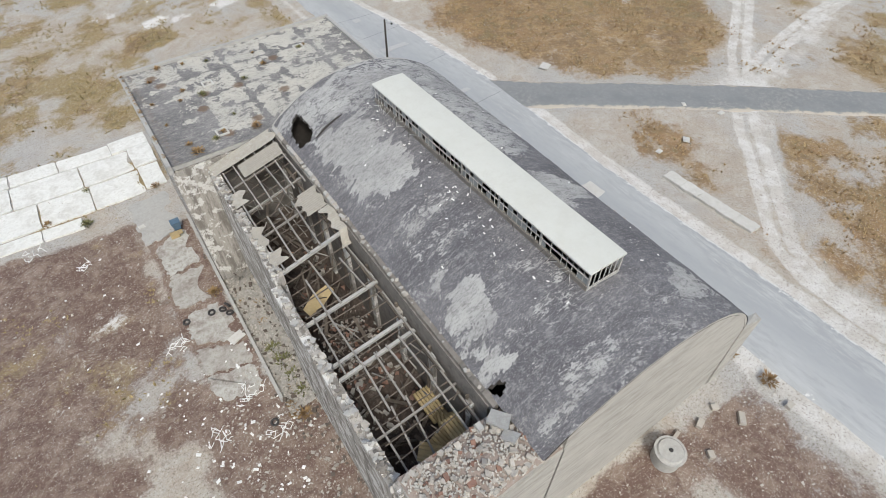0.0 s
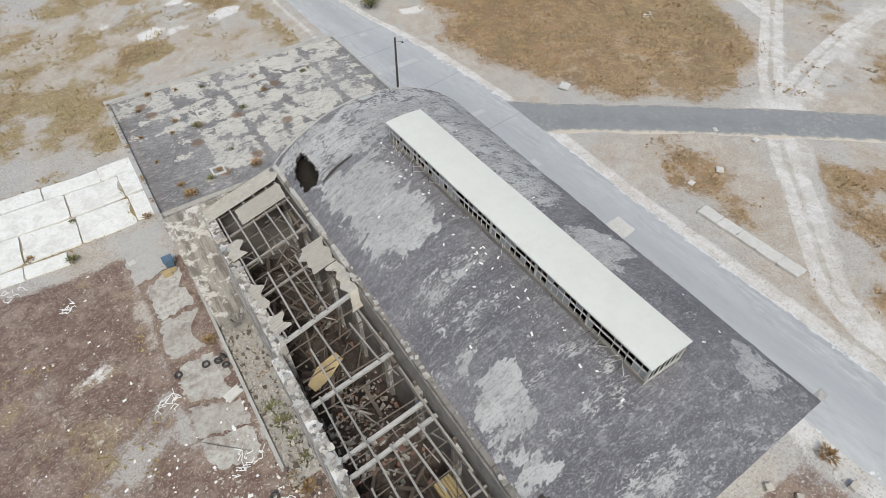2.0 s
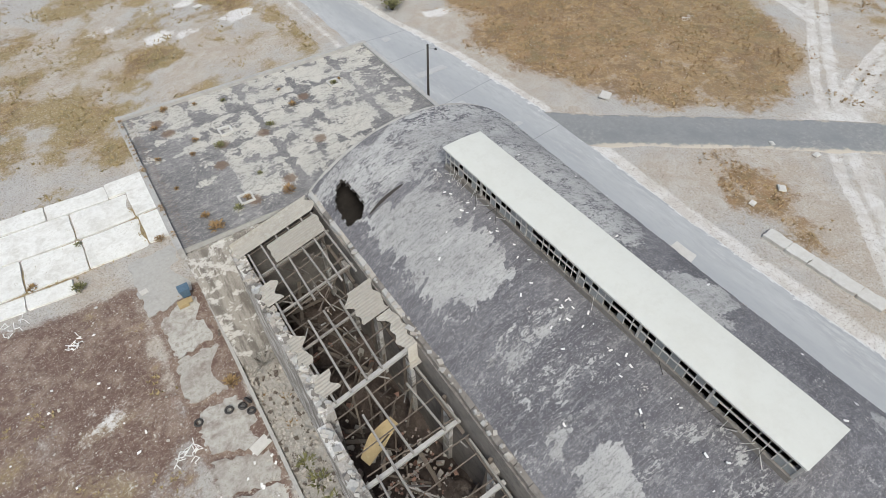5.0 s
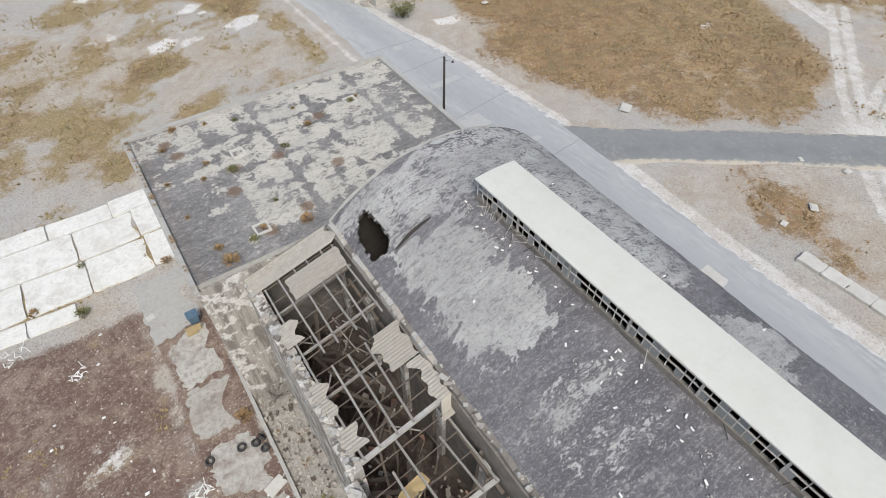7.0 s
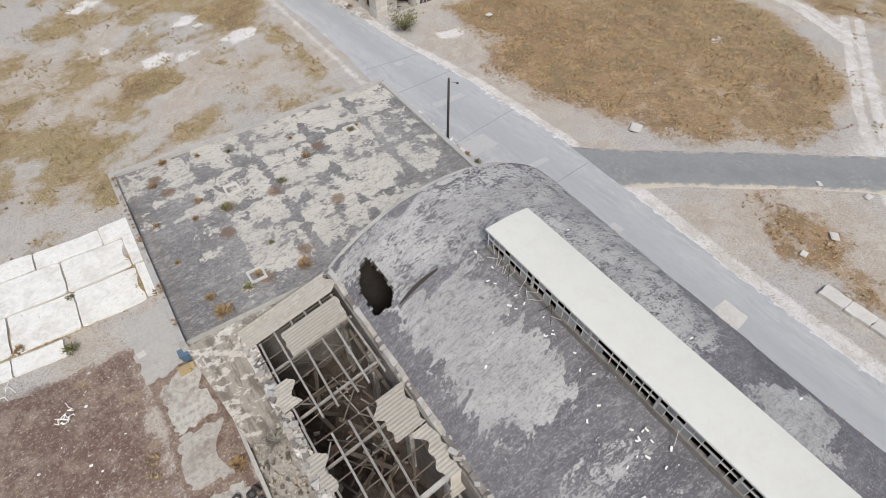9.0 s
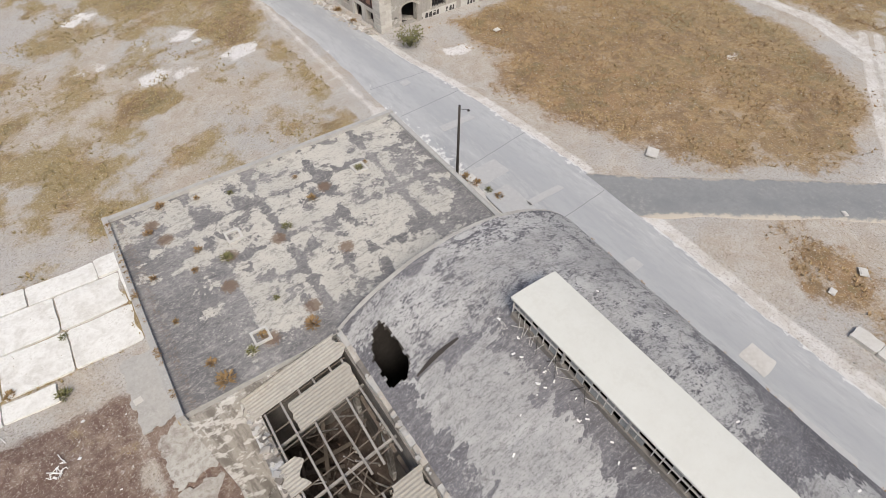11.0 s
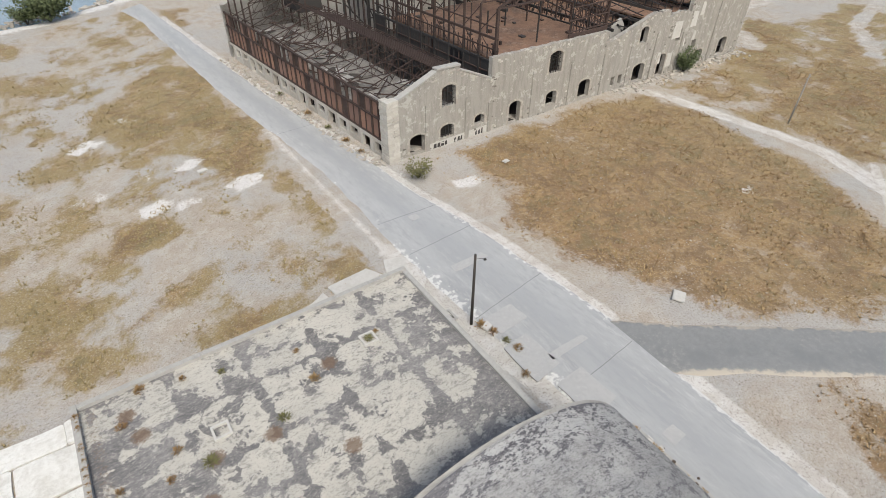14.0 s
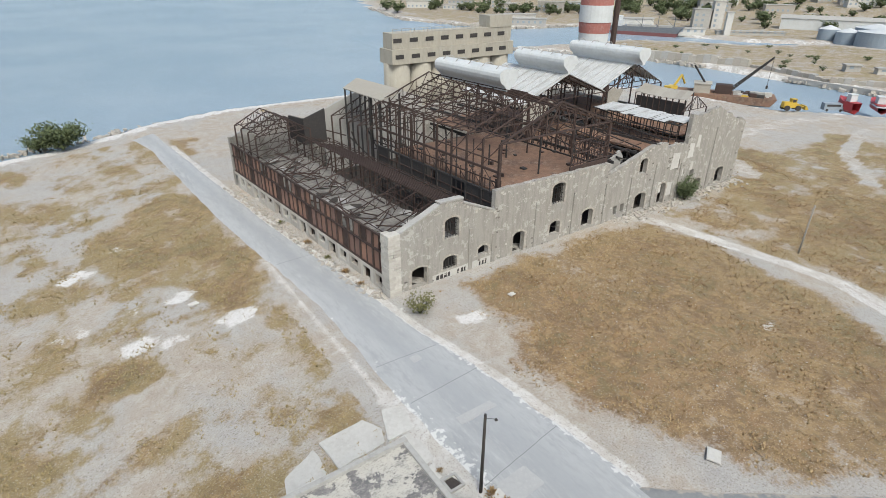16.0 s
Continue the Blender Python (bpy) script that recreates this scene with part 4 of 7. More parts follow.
for k, (x0, x1, y0, y1, lift) in enumerate(((4.2, 9.4, 35.7, 37.1, 0.18), (6.0, 9.2, 33.8, 35.4, 0.14), (7.9, 9.4, 27.0, 29.2, 0.16), (8.8, 9.45, 24.0, 26.9, 0.2), (4.4, 5.3, 31.5, 33, 0.14), (4.4, 5.0, 27, 29, 0.14), (4.5, 5.4, 25, 26.2, 0.14))):
    part("corrugated_sheet", wavy(x0, x1, y0, y1, lift, 0.45, k), CORRUGATED, aisle, "broken corrugated roof sheet", True)
for k, (x, y, z, t, r) in enumerate(((7.6, 10.2, 7.9, 20, 25), (8.4, 11.2, 7.0, -15, 15), (6.8, 10.0, 8.6, 50, 12), (8.6, 13.6, 6.2, 5, 10), (8.3, 10.2, 8.8, 5, 8))):
    s = Shape().grid([[(u, v, 0.05 * math.sin(u * 28)) for u in np.linspace(-0.6, 0.6, 40)] for v in np.linspace(-1.1, 1.1, 4)])
    ob = part("fallen_sheet", s, TAN_SHEET, aisle, "tan corrugated sheet fallen inside")
    ob.matrix_local = pose(x, y, z, r, 8, t)
ob = part("hanging_panel", Shape().grid([[(u, v * (1 - 0.35 * abs(u)), 0.25 * u * u) for u in np.linspace(-1.2, 1.2, 12)] for v in np.linspace(-0.5, 0.5, 5)]), TAN_SHEET, aisle, "torn yellow-brown panel hanging from the rafters", True)
ob.matrix_local = pose(5.9, 22.6, 8.6, 35, 0, 25)

# ---- rubble terrace at the near corner ----
terrace = thing("rubble_terrace", "collapsed corner roof covered with broken brick and stone", "rubble")
part("terrace_slab", Shape().box(4.0, 5.97, -2.5, 11.3, 8.6, 11.3), END_WALL, terrace)
part("terrace_bed", Shape().grid([[(x, y, 11.33 + 0.8 * math.exp(-((x - 9) / 2.5) ** 2 - ((y - 7.2) / 1.6) ** 2) + 0.12 * noise.fractal((x * 1.5, y * 1.5, 0), 0.7, 2, 4)) for x in np.linspace(4.05, 11.6, 50)] for y in np.linspace(6.0, 9.3, 26)]), RUBBLE_BED, terrace, "brick dust and mortar bed", True)
random.seed(5)
for k in range(300):
    x, y = random.uniform(4.3, 11.9), random.uniform(6.1, 9.2)
    z = 11.42 + 0.8 * math.exp(-((x - 9) / 2.5) ** 2 - ((y - 7.2) / 1.6) ** 2)
    r = random.choice((0.07, 0.09, 0.12, 0.12, 0.16, 0.22))
    part("stone", Shape().rock((x, y, z), r), STONE if random.random() < 0.75 else BRICK, terrace)
for x, y, r in ((9.4, 8.6, 0.55), (8.4, 8.9, 0.35), (9.2, 7.7, 0.5)):
    part("concrete_chunk", Shape().rock((x, y, 12.1), r, 0.4), GREY_CONC, terrace, "large broken concrete chunk")

random.seed(6)
for k in range(220):
    x, y = random.uniform(4.7, 9.0), random.gauss(19, 3) if k % 2 else random.uniform(9.6, 36)
    y = min(36.5, max(9.5, y))
    z = 3.4 + 1.6 * math.exp(-((y - 19) / 3.5) ** 2) + 0.5 * noise.noise((x, y, 0)) + 0.15
    part("rubble_lump", Shape().rock((x, y, z), random.choice((0.1, 0.14, 0.2, 0.28))), BRICK if k % 3 == 0 else STONE, aisle)
for k in range(170):
    x, y = random.gauss(6.9, 1.1), random.gauss(20.6, 1.5)
    x = min(9.0, max(4.8, x))
    d = math.hypot((x - 6.9) / 1.6, (y - 20.6) / 2.2)
    part("fallen_brick", Shape().rock((x, y, 5.0 + 1.1 * max(0, 1 - d) + 0.15 * random.random()), random.uniform(0.06, 0.13), 0.6), (BRICK, RUBBLE_BED, RUBBLE_BED, STONE)[k % 4], aisle)
for k in range(60):
    x, y = random.uniform(4.9, 8.8), random.choice((random.uniform(10, 24), random.uniform(25, 36)))
    part("roof_batten", Shape().beam((x, y, aisle_z(x, y) - 0.05), (min(9.3, x + random.uniform(0.2, 1.4)), y + random.uniform(-1.2, 1.2), aisle_z(x, y) - random.uniform(0.0, 2.4)), 0.06, 0.05), TIMBER if k % 2 else OLD_BOARD, aisle)
for k in range(7):
    y = 11.0 + k * 3.6
    part("strut", Shape().beam((9.1, y, 6.0), (9.35, y + 0.1, 10.6), 0.16, 0.16), OLD_BOARD, aisle)
    part("wall_plate", Shape().beam((9.2, y - 1.7, 9.9 + 0.1 * (k % 2)), (9.2, y + 1.7, 9.9), 0.18, 0.18), OLD_BOARD, aisle)

random.seed(8)
for k in range(260):
    near_part = k % 2
    y = random.uniform(9.2, 24) if near_part else random.uniform(24.5, 37)
    x = random.uniform(3.8, 4.3) if near_part else random.uniform(4.2, 4.7)
    part("coping_stone", Shape().rock((x, y, (9.72 if near_part else 10.32) + 0.2 * noise.noise((y * 0.9, 4, 2)) + 0.05), random.uniform(0.08, 0.24), 0.6), random.choice((STONE, WHITE_STONE, DARK_WALL, GREY_CONC)), aisle)
for k in range(60):
    y = random.uniform(9.8, 36.5)
    part("kerb_chunk", Shape().rock((9.7 + random.uniform(-0.2, 0.2), y, 12.1), random.uniform(0.06, 0.2), 0.5), random.choice((GREY_CONC, STONE)), aisle)
s = Shape()
for k in range(1100):
    x, y = random.uniform(4.1, 11.7), random.uniform(6.05, 9.2)
    z = 11.40 + 0.8 * math.exp(-((x - 9) / 2.5) ** 2 - ((y - 7.2) / 1.6) ** 2)
    s.rock((x, y, z), random.uniform(0.03, 0.09), 0.8)
tagged(part("rubble_chips", s, WHITE_STONE, terrace, "small broken stone chips"), kind="stuff")
for k in range(26):
    y = 9.5 + k * 1.05
    part("lath", Shape().beam((4.6, y, aisle_z(4.6, y) - 0.12), (9.3, y + random.uniform(-0.3, 0.3), aisle_z(9.3, y) - 0.12), 0.05, 0.06), OLD_BOARD, aisle)

# ---- ruined factory ----
def fp(u, v, z):
    """Factory plan: u along its front, v into its depth."""
    return (37.0 + u - 0.085 * v, 81.5 + 0.012 * u + v, z + 0.45)


factory = thing("ruined_factory", "burnt-out stone factory with bare rusted roof steel", "building")
TOP = [(0, 8.1), (1.6, 8.1), (7.0, 10.3), (7.0, 10.6), (10.6, 10.5), (10.6, 9.9), (15.8, 7.6), (15.8, 10.4), (38.0, 9.9), (38.0, 8.0), (48.3, 10.9), (52.0, 10.7), (52.0, 9.6), (55.0, 10.2), (57.6, 9.6), (57.6, 14.5), (60.0, 14.0), (63.0, 14.6), (65.2, 14.9), (66.4, 14.3), (69.5, 13.0), (72.0, 11.8), (73.2, 11.9), (75.0, 10.9)]
ARCHES = [(2.9, 5.2, 0.3, 2.4), (7.6, 9.8, 1.3, 2.6), (13.2, 14.9, 1.7, 2.6), (19.3, 21.4, 0.2, 2.9), (26.3, 28.4, 1.1, 2.7), (33.0, 35.4, 0.6, 2.9), (45.4, 48.2, 0.3, 2.7), (45.4, 47.2, 6.6, 8.6), (7.8, 10.0, 5.6, 7.9), (26.2, 28.7, 5.9, 8.5), (40.3, 41.2, 0.8, 2.4), (42.0, 42.9, 0.8, 2.4), (51.5, 53.5, 0.0, 3.2), (55.0, 56.3, 5.3, 7.2), (61.5, 64.0, 0.2, 2.0), (68.5, 71.0, 0.3, 2.8), (60, 61.2, 3.2, 4.6)]


def top_at(u):
    for (a, za), (b, zb) in zip(TOP, TOP[1:]):
        if a <= u <= b and b > a:
            return za + (zb - za) * (u - a) / (b - a)
    return TOP[-1][1]


def front_wall():
    """Vertical strips with gaps where the openings go through."""
    s = Shape()
    cuts = set(np.arange(0, 75.01, 0.6).round(2).tolist()) | {u for u, _ in TOP}
    for a, b, z0, z1 in ARCHES:
        cuts |= set(np.linspace(a, b, 9).round(3).tolist())
    cuts = sorted(cuts)
    for a, b in zip(cuts, cuts[1:]):
        if b - a < 1e-3:
            continue
        m = (a + b) / 2
        za, zb = top_at(a + 1e-4), top_at(b - 1e-4)
        rag = (0.12 if m < 48 else 0.45) * noise.noise((m * 0.8, 0, 4))
        spans, low = [], -1.5
        for oa, ob_, z0, z1 in sorted((o for o in ARCHES if o[0] < m < o[1]), key=lambda o: o[2]):
            spans.append((low, z0, low, z0))
            k = (m - (oa + ob_) / 2) / ((ob_ - oa) / 2)
            low = z1 + 0.55 * math.sqrt(max(0, 1 - k * k)) * (1 if ob_ - oa > 1.6 else 0)
        spans.append((low, za + rag, low, zb + rag))
        for l0, h0, l1, h1 in spans:
            if h0 - l0 > 0.02:
                s.hexa([fp(a, 0, l0), fp(b, 0, l1), fp(b, 0.7, l1), fp(a, 0.7, l0), fp(a, 0, h0), fp(b, 0, h1), fp(b, 0.7, h1), fp(a, 0.7, h0)])
    return s


part("front_wall", front_wall(), OCHRE_PLASTER, factory, "cracked ochre rendered stone gable wall with arched openings")
for u in (5.6, 11.9, 15.8, 23.5, 31.0, 38.0, 44.0, 50.0, 57.0, 66.0):
    part("pilaster", Shape().hexa([fp(u - 0.3, -0.14, -1), fp(u + 0.3, -0.14, -1), fp(u + 0.3, 0.05, -1), fp(u - 0.3, 0.05, -1), fp(u - 0.3, -0.14, top_at(u) - 3.2), fp(u + 0.3, -0.14, top_at(u) - 3.2), fp(u + 0.3, 0.05, top_at(u) - 3.2), fp(u - 0.3, 0.05, top_at(u) - 3.2)]), OCHRE_PLASTER, factory)
for (ua, za), (ub, zb) in zip(TOP[:13], TOP[1:13]):
    if ub - ua > 1 and ua < 15:
        part("coping", Shape().hexa([fp(ua, -0.12, za + 0.05), fp(ub, -0.12, zb + 0.05), fp(ub, 0.8, zb + 0.05), fp(ua, 0.8, za + 0.05), fp(ua, -0.12, za + 0.25), fp(ub, -0.12, zb + 0.25), fp(ub, 0.8, zb + 0.25), fp(ua, 0.8, za + 0.25)]), GREY_CONC, factory)
random.seed(13)
for k in range(22):
    z0 = -0.8 + k * 0.42
    c = 0.42
    for m, (ua, ub, va, vb) in enumerate(((-0.45, 0.45, -0.45, 0.4), (0.48, 1.2, -0.4, 0.4), (-0.42, 0.4, 0.43, 1.2))):
        if k % 2:
            ua, ub, va, vb = ((-0.45, 0.2, -0.45, 0.7), (0.23, 1.2, -0.42, 0.7), (-0.42, 0.5, 0.73, 1.25))[m]
        e = [random.uniform(-0.05, 0.05) for _ in range(4)]
        part("quoin_stone", Shape().hexa([fp(ua + e[0], va + e[1], z0), fp(ub, va + e[1], z0), fp(ub, vb, z0), fp(ua + e[0], vb, z0), fp(ua + e[2], va + e[3], z0 + c - 0.04), fp(ub, va + e[3], z0 + c - 0.04), fp(ub, vb, z0 + c - 0.04), fp(ua + e[2], vb, z0 + c - 0.04)]), WHITE_STONE, factory)
DEPTH = 50.0
# side wall: stone base with openings, then steel posts and brick panels
for k in range(17):
    v0, v1 = 1.0 + k * DEPTH / 17, 1.0 + (k + 1) * DEPTH / 17
    s = Shape()
    for a, b, z in ((v0, v0 + 0.7, 1.9), (v0 + 0.7, v1 - 0.5, (0.5, -0.3, 0.9)[k % 3]), (v1 - 0.5, v1, 1.9)):
        s.hexa([fp(0, a, -2), fp(0.6, a, -2), fp(0.6, b, -2), fp(0, b, -2), fp(0, a, z), fp(0.6, a, z), fp(0.6, b, z), fp(0, b, z)])
    s.hexa([fp(0, v0, 1.9), fp(0.6, v0, 1.9), fp(0.6, v1, 1.9), fp(0, v1, 1.9), fp(0, v0, 2.4), fp(0.6, v0, 2.4), fp(0.6, v1, 2.4), fp(0, v1, 2.4)])
    part("stone_base", s, WHITE_STONE if k % 2 else STONE, factory)
    part("steel_post", Shape().beam(fp(0.2, v0, 2.3), fp(0.2, v0, 7.6), 0.28, 0.28), RUST, factory)
    for j in range(2):
        a, b = v0 + 0.2 + j * 1.42, v0 + 0.2 + j * 1.42 + 1.3
        part("brick_panel", Shape().hexa([fp(0.25, a, 2.5), fp(0.4, a, 2.5), fp(0.4, b, 2.5), fp(0.25, b, 2.5), fp(0.25, a, 5.2), fp(0.4, a, 5.2), fp(0.4, b, 5.2), fp(0.25, b, 5.2)]), (BRICK, BRICK, RUST, BRICK, SIDING, BRICK, SIDING)[(k * 3 + j * 5) % 7], factory)
        part("steel_post", Shape().beam(fp(0.2, b + 0.06, 2.4), fp(0.2, b + 0.06, 7.4), 0.12, 0.12), RUST, factory)
        if (k + j) % 3:
            part("upper_panel", Shape().hexa([fp(0.28, a, 5.4), fp(0.36, a, 5.4), fp(0.36, b, 5.4), fp(0.28, b, 5.4), fp(0.28, a, 7.2), fp(0.36, a, 7.2), fp(0.36, b, 7.2), fp(0.28, b, 7.2)]), (SIDING, BRICK, SIDING, RUST)[(k * 2 + j) % 4], factory, "rusted sheet panel")
for z in (2.45, 5.3, 7.5):
    part("side_rail", Shape().beam(fp(0.15, 1, z), fp(0.15, DEPTH, z), 0.22, 0.22), RUST, factory)
for k in range(9):
    for u in (17.6, 38.6):
        v = 1.5 + k * 3.2
        part("brace", Shape().beam(fp(u, v, 9.2), fp(u, v + 3.2, 12.2), 0.08, 0.08).beam(fp(u, v + 3.2, 12.4), fp(u, v, 15.6), 0.08, 0.08), RUST, factory)
        if (k * 7 + int(u)) % 5 < 2:
            continue
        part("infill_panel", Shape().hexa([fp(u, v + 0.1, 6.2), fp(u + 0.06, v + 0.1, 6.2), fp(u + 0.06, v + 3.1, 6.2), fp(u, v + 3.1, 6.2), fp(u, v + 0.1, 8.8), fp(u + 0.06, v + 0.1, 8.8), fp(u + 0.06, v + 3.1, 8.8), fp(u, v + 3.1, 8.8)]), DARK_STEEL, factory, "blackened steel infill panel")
# rear and dividing walls
for u0, u1, v0, v1, z, mt in ((0, 16, DEPTH, DEPTH + 0.7, 8.6, OCHRE_PLASTER), (16, 76, DEPTH, DEPTH + 0.7, 9.0, OCHRE_PLASTER), (74.3, 75, 0.7, 19, 9.6, OCHRE_PLASTER), (79.2, 79.9, 19, DEPTH, 9.0, OCHRE_PLASTER), (75, 79.9, 19, 19.6, 7.5, OCHRE_PLASTER)):
    part("outer_wall", Shape().hexa([fp(u0, v0, -2), fp(u1, v0, -2), fp(u1, v1, -2), fp(u0, v1, -2), fp(u0, v0, z), fp(u1, v0, z), fp(u1, v1, z), fp(u0, v1, z)]), mt, factory)
# darkness of the unlit hall painted into the floor colour
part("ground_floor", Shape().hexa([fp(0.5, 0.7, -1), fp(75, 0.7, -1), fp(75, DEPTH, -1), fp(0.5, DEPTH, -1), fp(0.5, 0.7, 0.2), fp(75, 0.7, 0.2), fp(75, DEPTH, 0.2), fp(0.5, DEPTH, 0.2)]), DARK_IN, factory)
for k in range(8):
    u = 8.6 + k * 0.62
    part("purlin", Shape().beam(fp(u, 1, 7.6 + 2.6 * (1 - (u - 8) / 7.6)), fp(u, 34, 7.6 + 2.6 * (1 - (u - 8) / 7.6)), 0.12, 0.12), RUST, factory)
part("upper_floor", Shape().hexa([fp(1, 0.8, 4.6), fp(10.5, 0.8, 4.6), fp(10.5, DEPTH - 4, 4.6), fp(1, DEPTH - 4, 4.6), fp(1, 0.8, 4.9), fp(10.5, 0.8, 4.9), fp(10.5, DEPTH - 4, 4.9), fp(1, DEPTH - 4, 4.9)]), SOOT_FLOOR, factory, "dusty grey upper floor slab")
part("upper_floor", Shape().hexa([fp(18, 0.8, 8.9), fp(37.5, 0.8, 8.9), fp(37.5, 26, 8.9), fp(18, 26, 8.9), fp(18, 0.8, 9.2), fp(37.5, 0.8, 9.2), fp(37.5, 26, 9.2), fp(18, 26, 9.2)]), RUST_FLOOR, factory, "rust-brown upper floor with holes")


def truss_bay(u0, u1, v, eave, ridge, base, w=0.16):
    """One steel roof truss with its posts."""
    m = (u0 + u1) / 2
    t = part("roof_truss", Shape().beam(fp(u0, v, eave), fp(m, v, ridge), w, w).beam(fp(u1, v, eave), fp(m, v, ridge), w, w).beam(fp(u0, v, eave), fp(u1, v, eave), w * 0.8, w * 0.8), RUST, factory)
    for k in (0.25, 0.5, 0.75):
        for sgn in (-1, 1):
            ux = m + sgn * (u1 - u0) / 2 * (1 - k)
            zt = eave + (ridge - eave) * k
            part("web", Shape().beam(fp(ux, v, eave), fp(ux, v, zt), w * 0.55, w * 0.55).beam(fp(ux, v, eave), fp(m + sgn * (u1 - u0) / 2 * (1 - k - 0.22), v, eave + (ridge - eave) * min(1, k + 0.22)), w * 0.5, w * 0.5), RUST, t)
    for u in (u0, u1):
        part("steel_column", Shape().beam(fp(u, v, base), fp(u, v, eave), w * 1.4, w * 1.4), RUST, factory)


random.seed(3)
for k in range(13):
    truss_bay(0.4, 15.6, 2.5 + k * 3.7, 7.4, 10.0, 0.2, 0.11)
for k in range(4):
    truss_bay(1.0, 10.5, 40 + k * 3.0, 10.8, 13.2, 5.0, 0.16)
for k in range(6):
    part("purlin", Shape().beam(fp(1.4 + k * 1.7, 40, 11.0 + 2.2 * (1 - abs(1.4 + k * 1.7 - 5.75) / 4.75)), fp(1.4 + k * 1.7, 49, 11.0 + 2.2 * (1 - abs(1.4 + k * 1.7 - 5.75) / 4.75)), 0.14, 0.14), RUST, factory)
for k in range(13):
    u = 0.8 + k * 1.23
    z = 7.45 + (10.0 - 7.4) * (1 - abs(u - 8) / 7.6)
    if k % 2 == 0 or u > 8:
        part("purlin", Shape().beam(fp(u, 1, z + 0.1), fp(u, DEPTH - random.choice((1, 6, 10)), z + 0.1), 0.08, 0.10), RUST, factory)
for k in range(10):
    truss_bay(17.6, 38.6, 1.5 + k * 3.2, 15.8, 19.9, 9.0, 0.26 if k == 0 else 0.17)
for k in range(22):
    u = 17.6 + k * 1.0
    z = 15.9 + 4.1 * (1 - abs(u - 28.1) / 10.5)
    part("purlin", Shape().beam(fp(u, 1.2 if k % 4 == 1 else random.uniform(7.5, 9.5), z + 0.1), fp(u, 27.5, z + 0.1), 0.10, 0.12), RUST, factory)
for k in range(10):
    v = 1.5 + k * 3.2
    part("steel_column", Shape().beam(fp(17.6, v, 0), fp(17.6, v, 9.2), 0.3, 0.3), DARK_STEEL, factory)
for z in (3.2, 6.0, 8.9, 12.0):
    for u in (17.6, 38.6):
        part("wall_rail", Shape().beam(fp(u, 1.2, z), fp(u, 30, z), 0.22, 0.3), DARK_STEEL if z < 9 else RUST, factory)
for k in range(26):
    part("railing_post", Shape().beam(fp(17.7, 1.2 + k, 9.2), fp(17.7, 1.2 + k, 11.0 + 0.5 * noise.noise((k, 0, 0))), 0.10, 0.10), RUST, factory)
part("parapet_band", Shape().hexa([fp(30.5, 1.0, 9.2), fp(38.5, 1.0, 9.2), fp(38.5, 1.2, 9.2), fp(30.5, 1.2, 9.2), fp(30.5, 1.0, 10.4), fp(38.5, 1.0, 10.4), fp(38.5, 1.2, 10.4), fp(30.5, 1.2, 10.4)]), RUST, factory, "rusted plate parapet")


# lattice screens at the front and along the far side of the upper hall
random.seed(52)
for k in range(12):
    u = 30.8 + k * 0.7
    part("lattice_bar", Shape().beam(fp(u, 1.3, 9.3), fp(u + 0.03 * noise.noise((k, 1, 1)), 1.3, 15.8 + 4.1 * (1 - abs(u - 28.1) / 10.5) if k % 3 == 0 else 13.9), 0.10, 0.10), RUST, factory)
for z in (10.6, 12.2, 13.9, 15.8):
    part("lattice_rail", Shape().beam(fp(30.6 if z < 15 else 17.6, 1.3, z), fp(38.6, 1.3, z), 0.14, 0.14), RUST, factory)
for k in range(4):
    part("lattice_brace", Shape().beam(fp(30.8 + k * 2, 1.35, 10.6), fp(32.8 + k * 2, 1.35, 13.9), 0.09, 0.09), RUST, factory)
for k in range(30):
    v = 1.6 + k * 0.95
    part("lattice_bar", Shape().beam(fp(38.6, v, 9.2), fp(38.6, v, random.choice((12.0, 13.8, 15.7))), 0.10, 0.10), RUST if k % 3 else DARK_STEEL, factory)
for k in range(24):
    v = 2.0 + k * 1.15
    part("lattice_bar", Shape().beam(fp(17.65, v, 0.3), fp(17.65, v, random.choice((8.8, 11.0, 15.4))), 0.12, 0.12), DARK_STEEL if k % 2 else RUST, factory)
for z in (1.8, 4.6, 7.4, 10.6, 13.4):
    part("wall_rail", Shape().beam(fp(17.55, 1.2, z), fp(17.55, 29.8, z), 0.13, 0.16), RUST, factory)
# charred plant and posts on the rust-brown upper floor
for k in range(26):
    u, v = random.uniform(19, 37.5), random.uniform(3, 25)
    h = random.choice((0.2, 0.3, 0.5, 3.2, 6.0))
    w = 0.14 if h > 2 else random.uniform(0.25, 0.8)
    c = Vector(fp(u, v, 9.2))
    part("charred_post" if h > 2 else "burnt_machine", Shape().box(c.x - w / 2, c.y - w / 2, c.z, c.x + w / 2, c.y + w * 0.9, c.z + h), DARK_STEEL if k % 2 else RUST, factory)


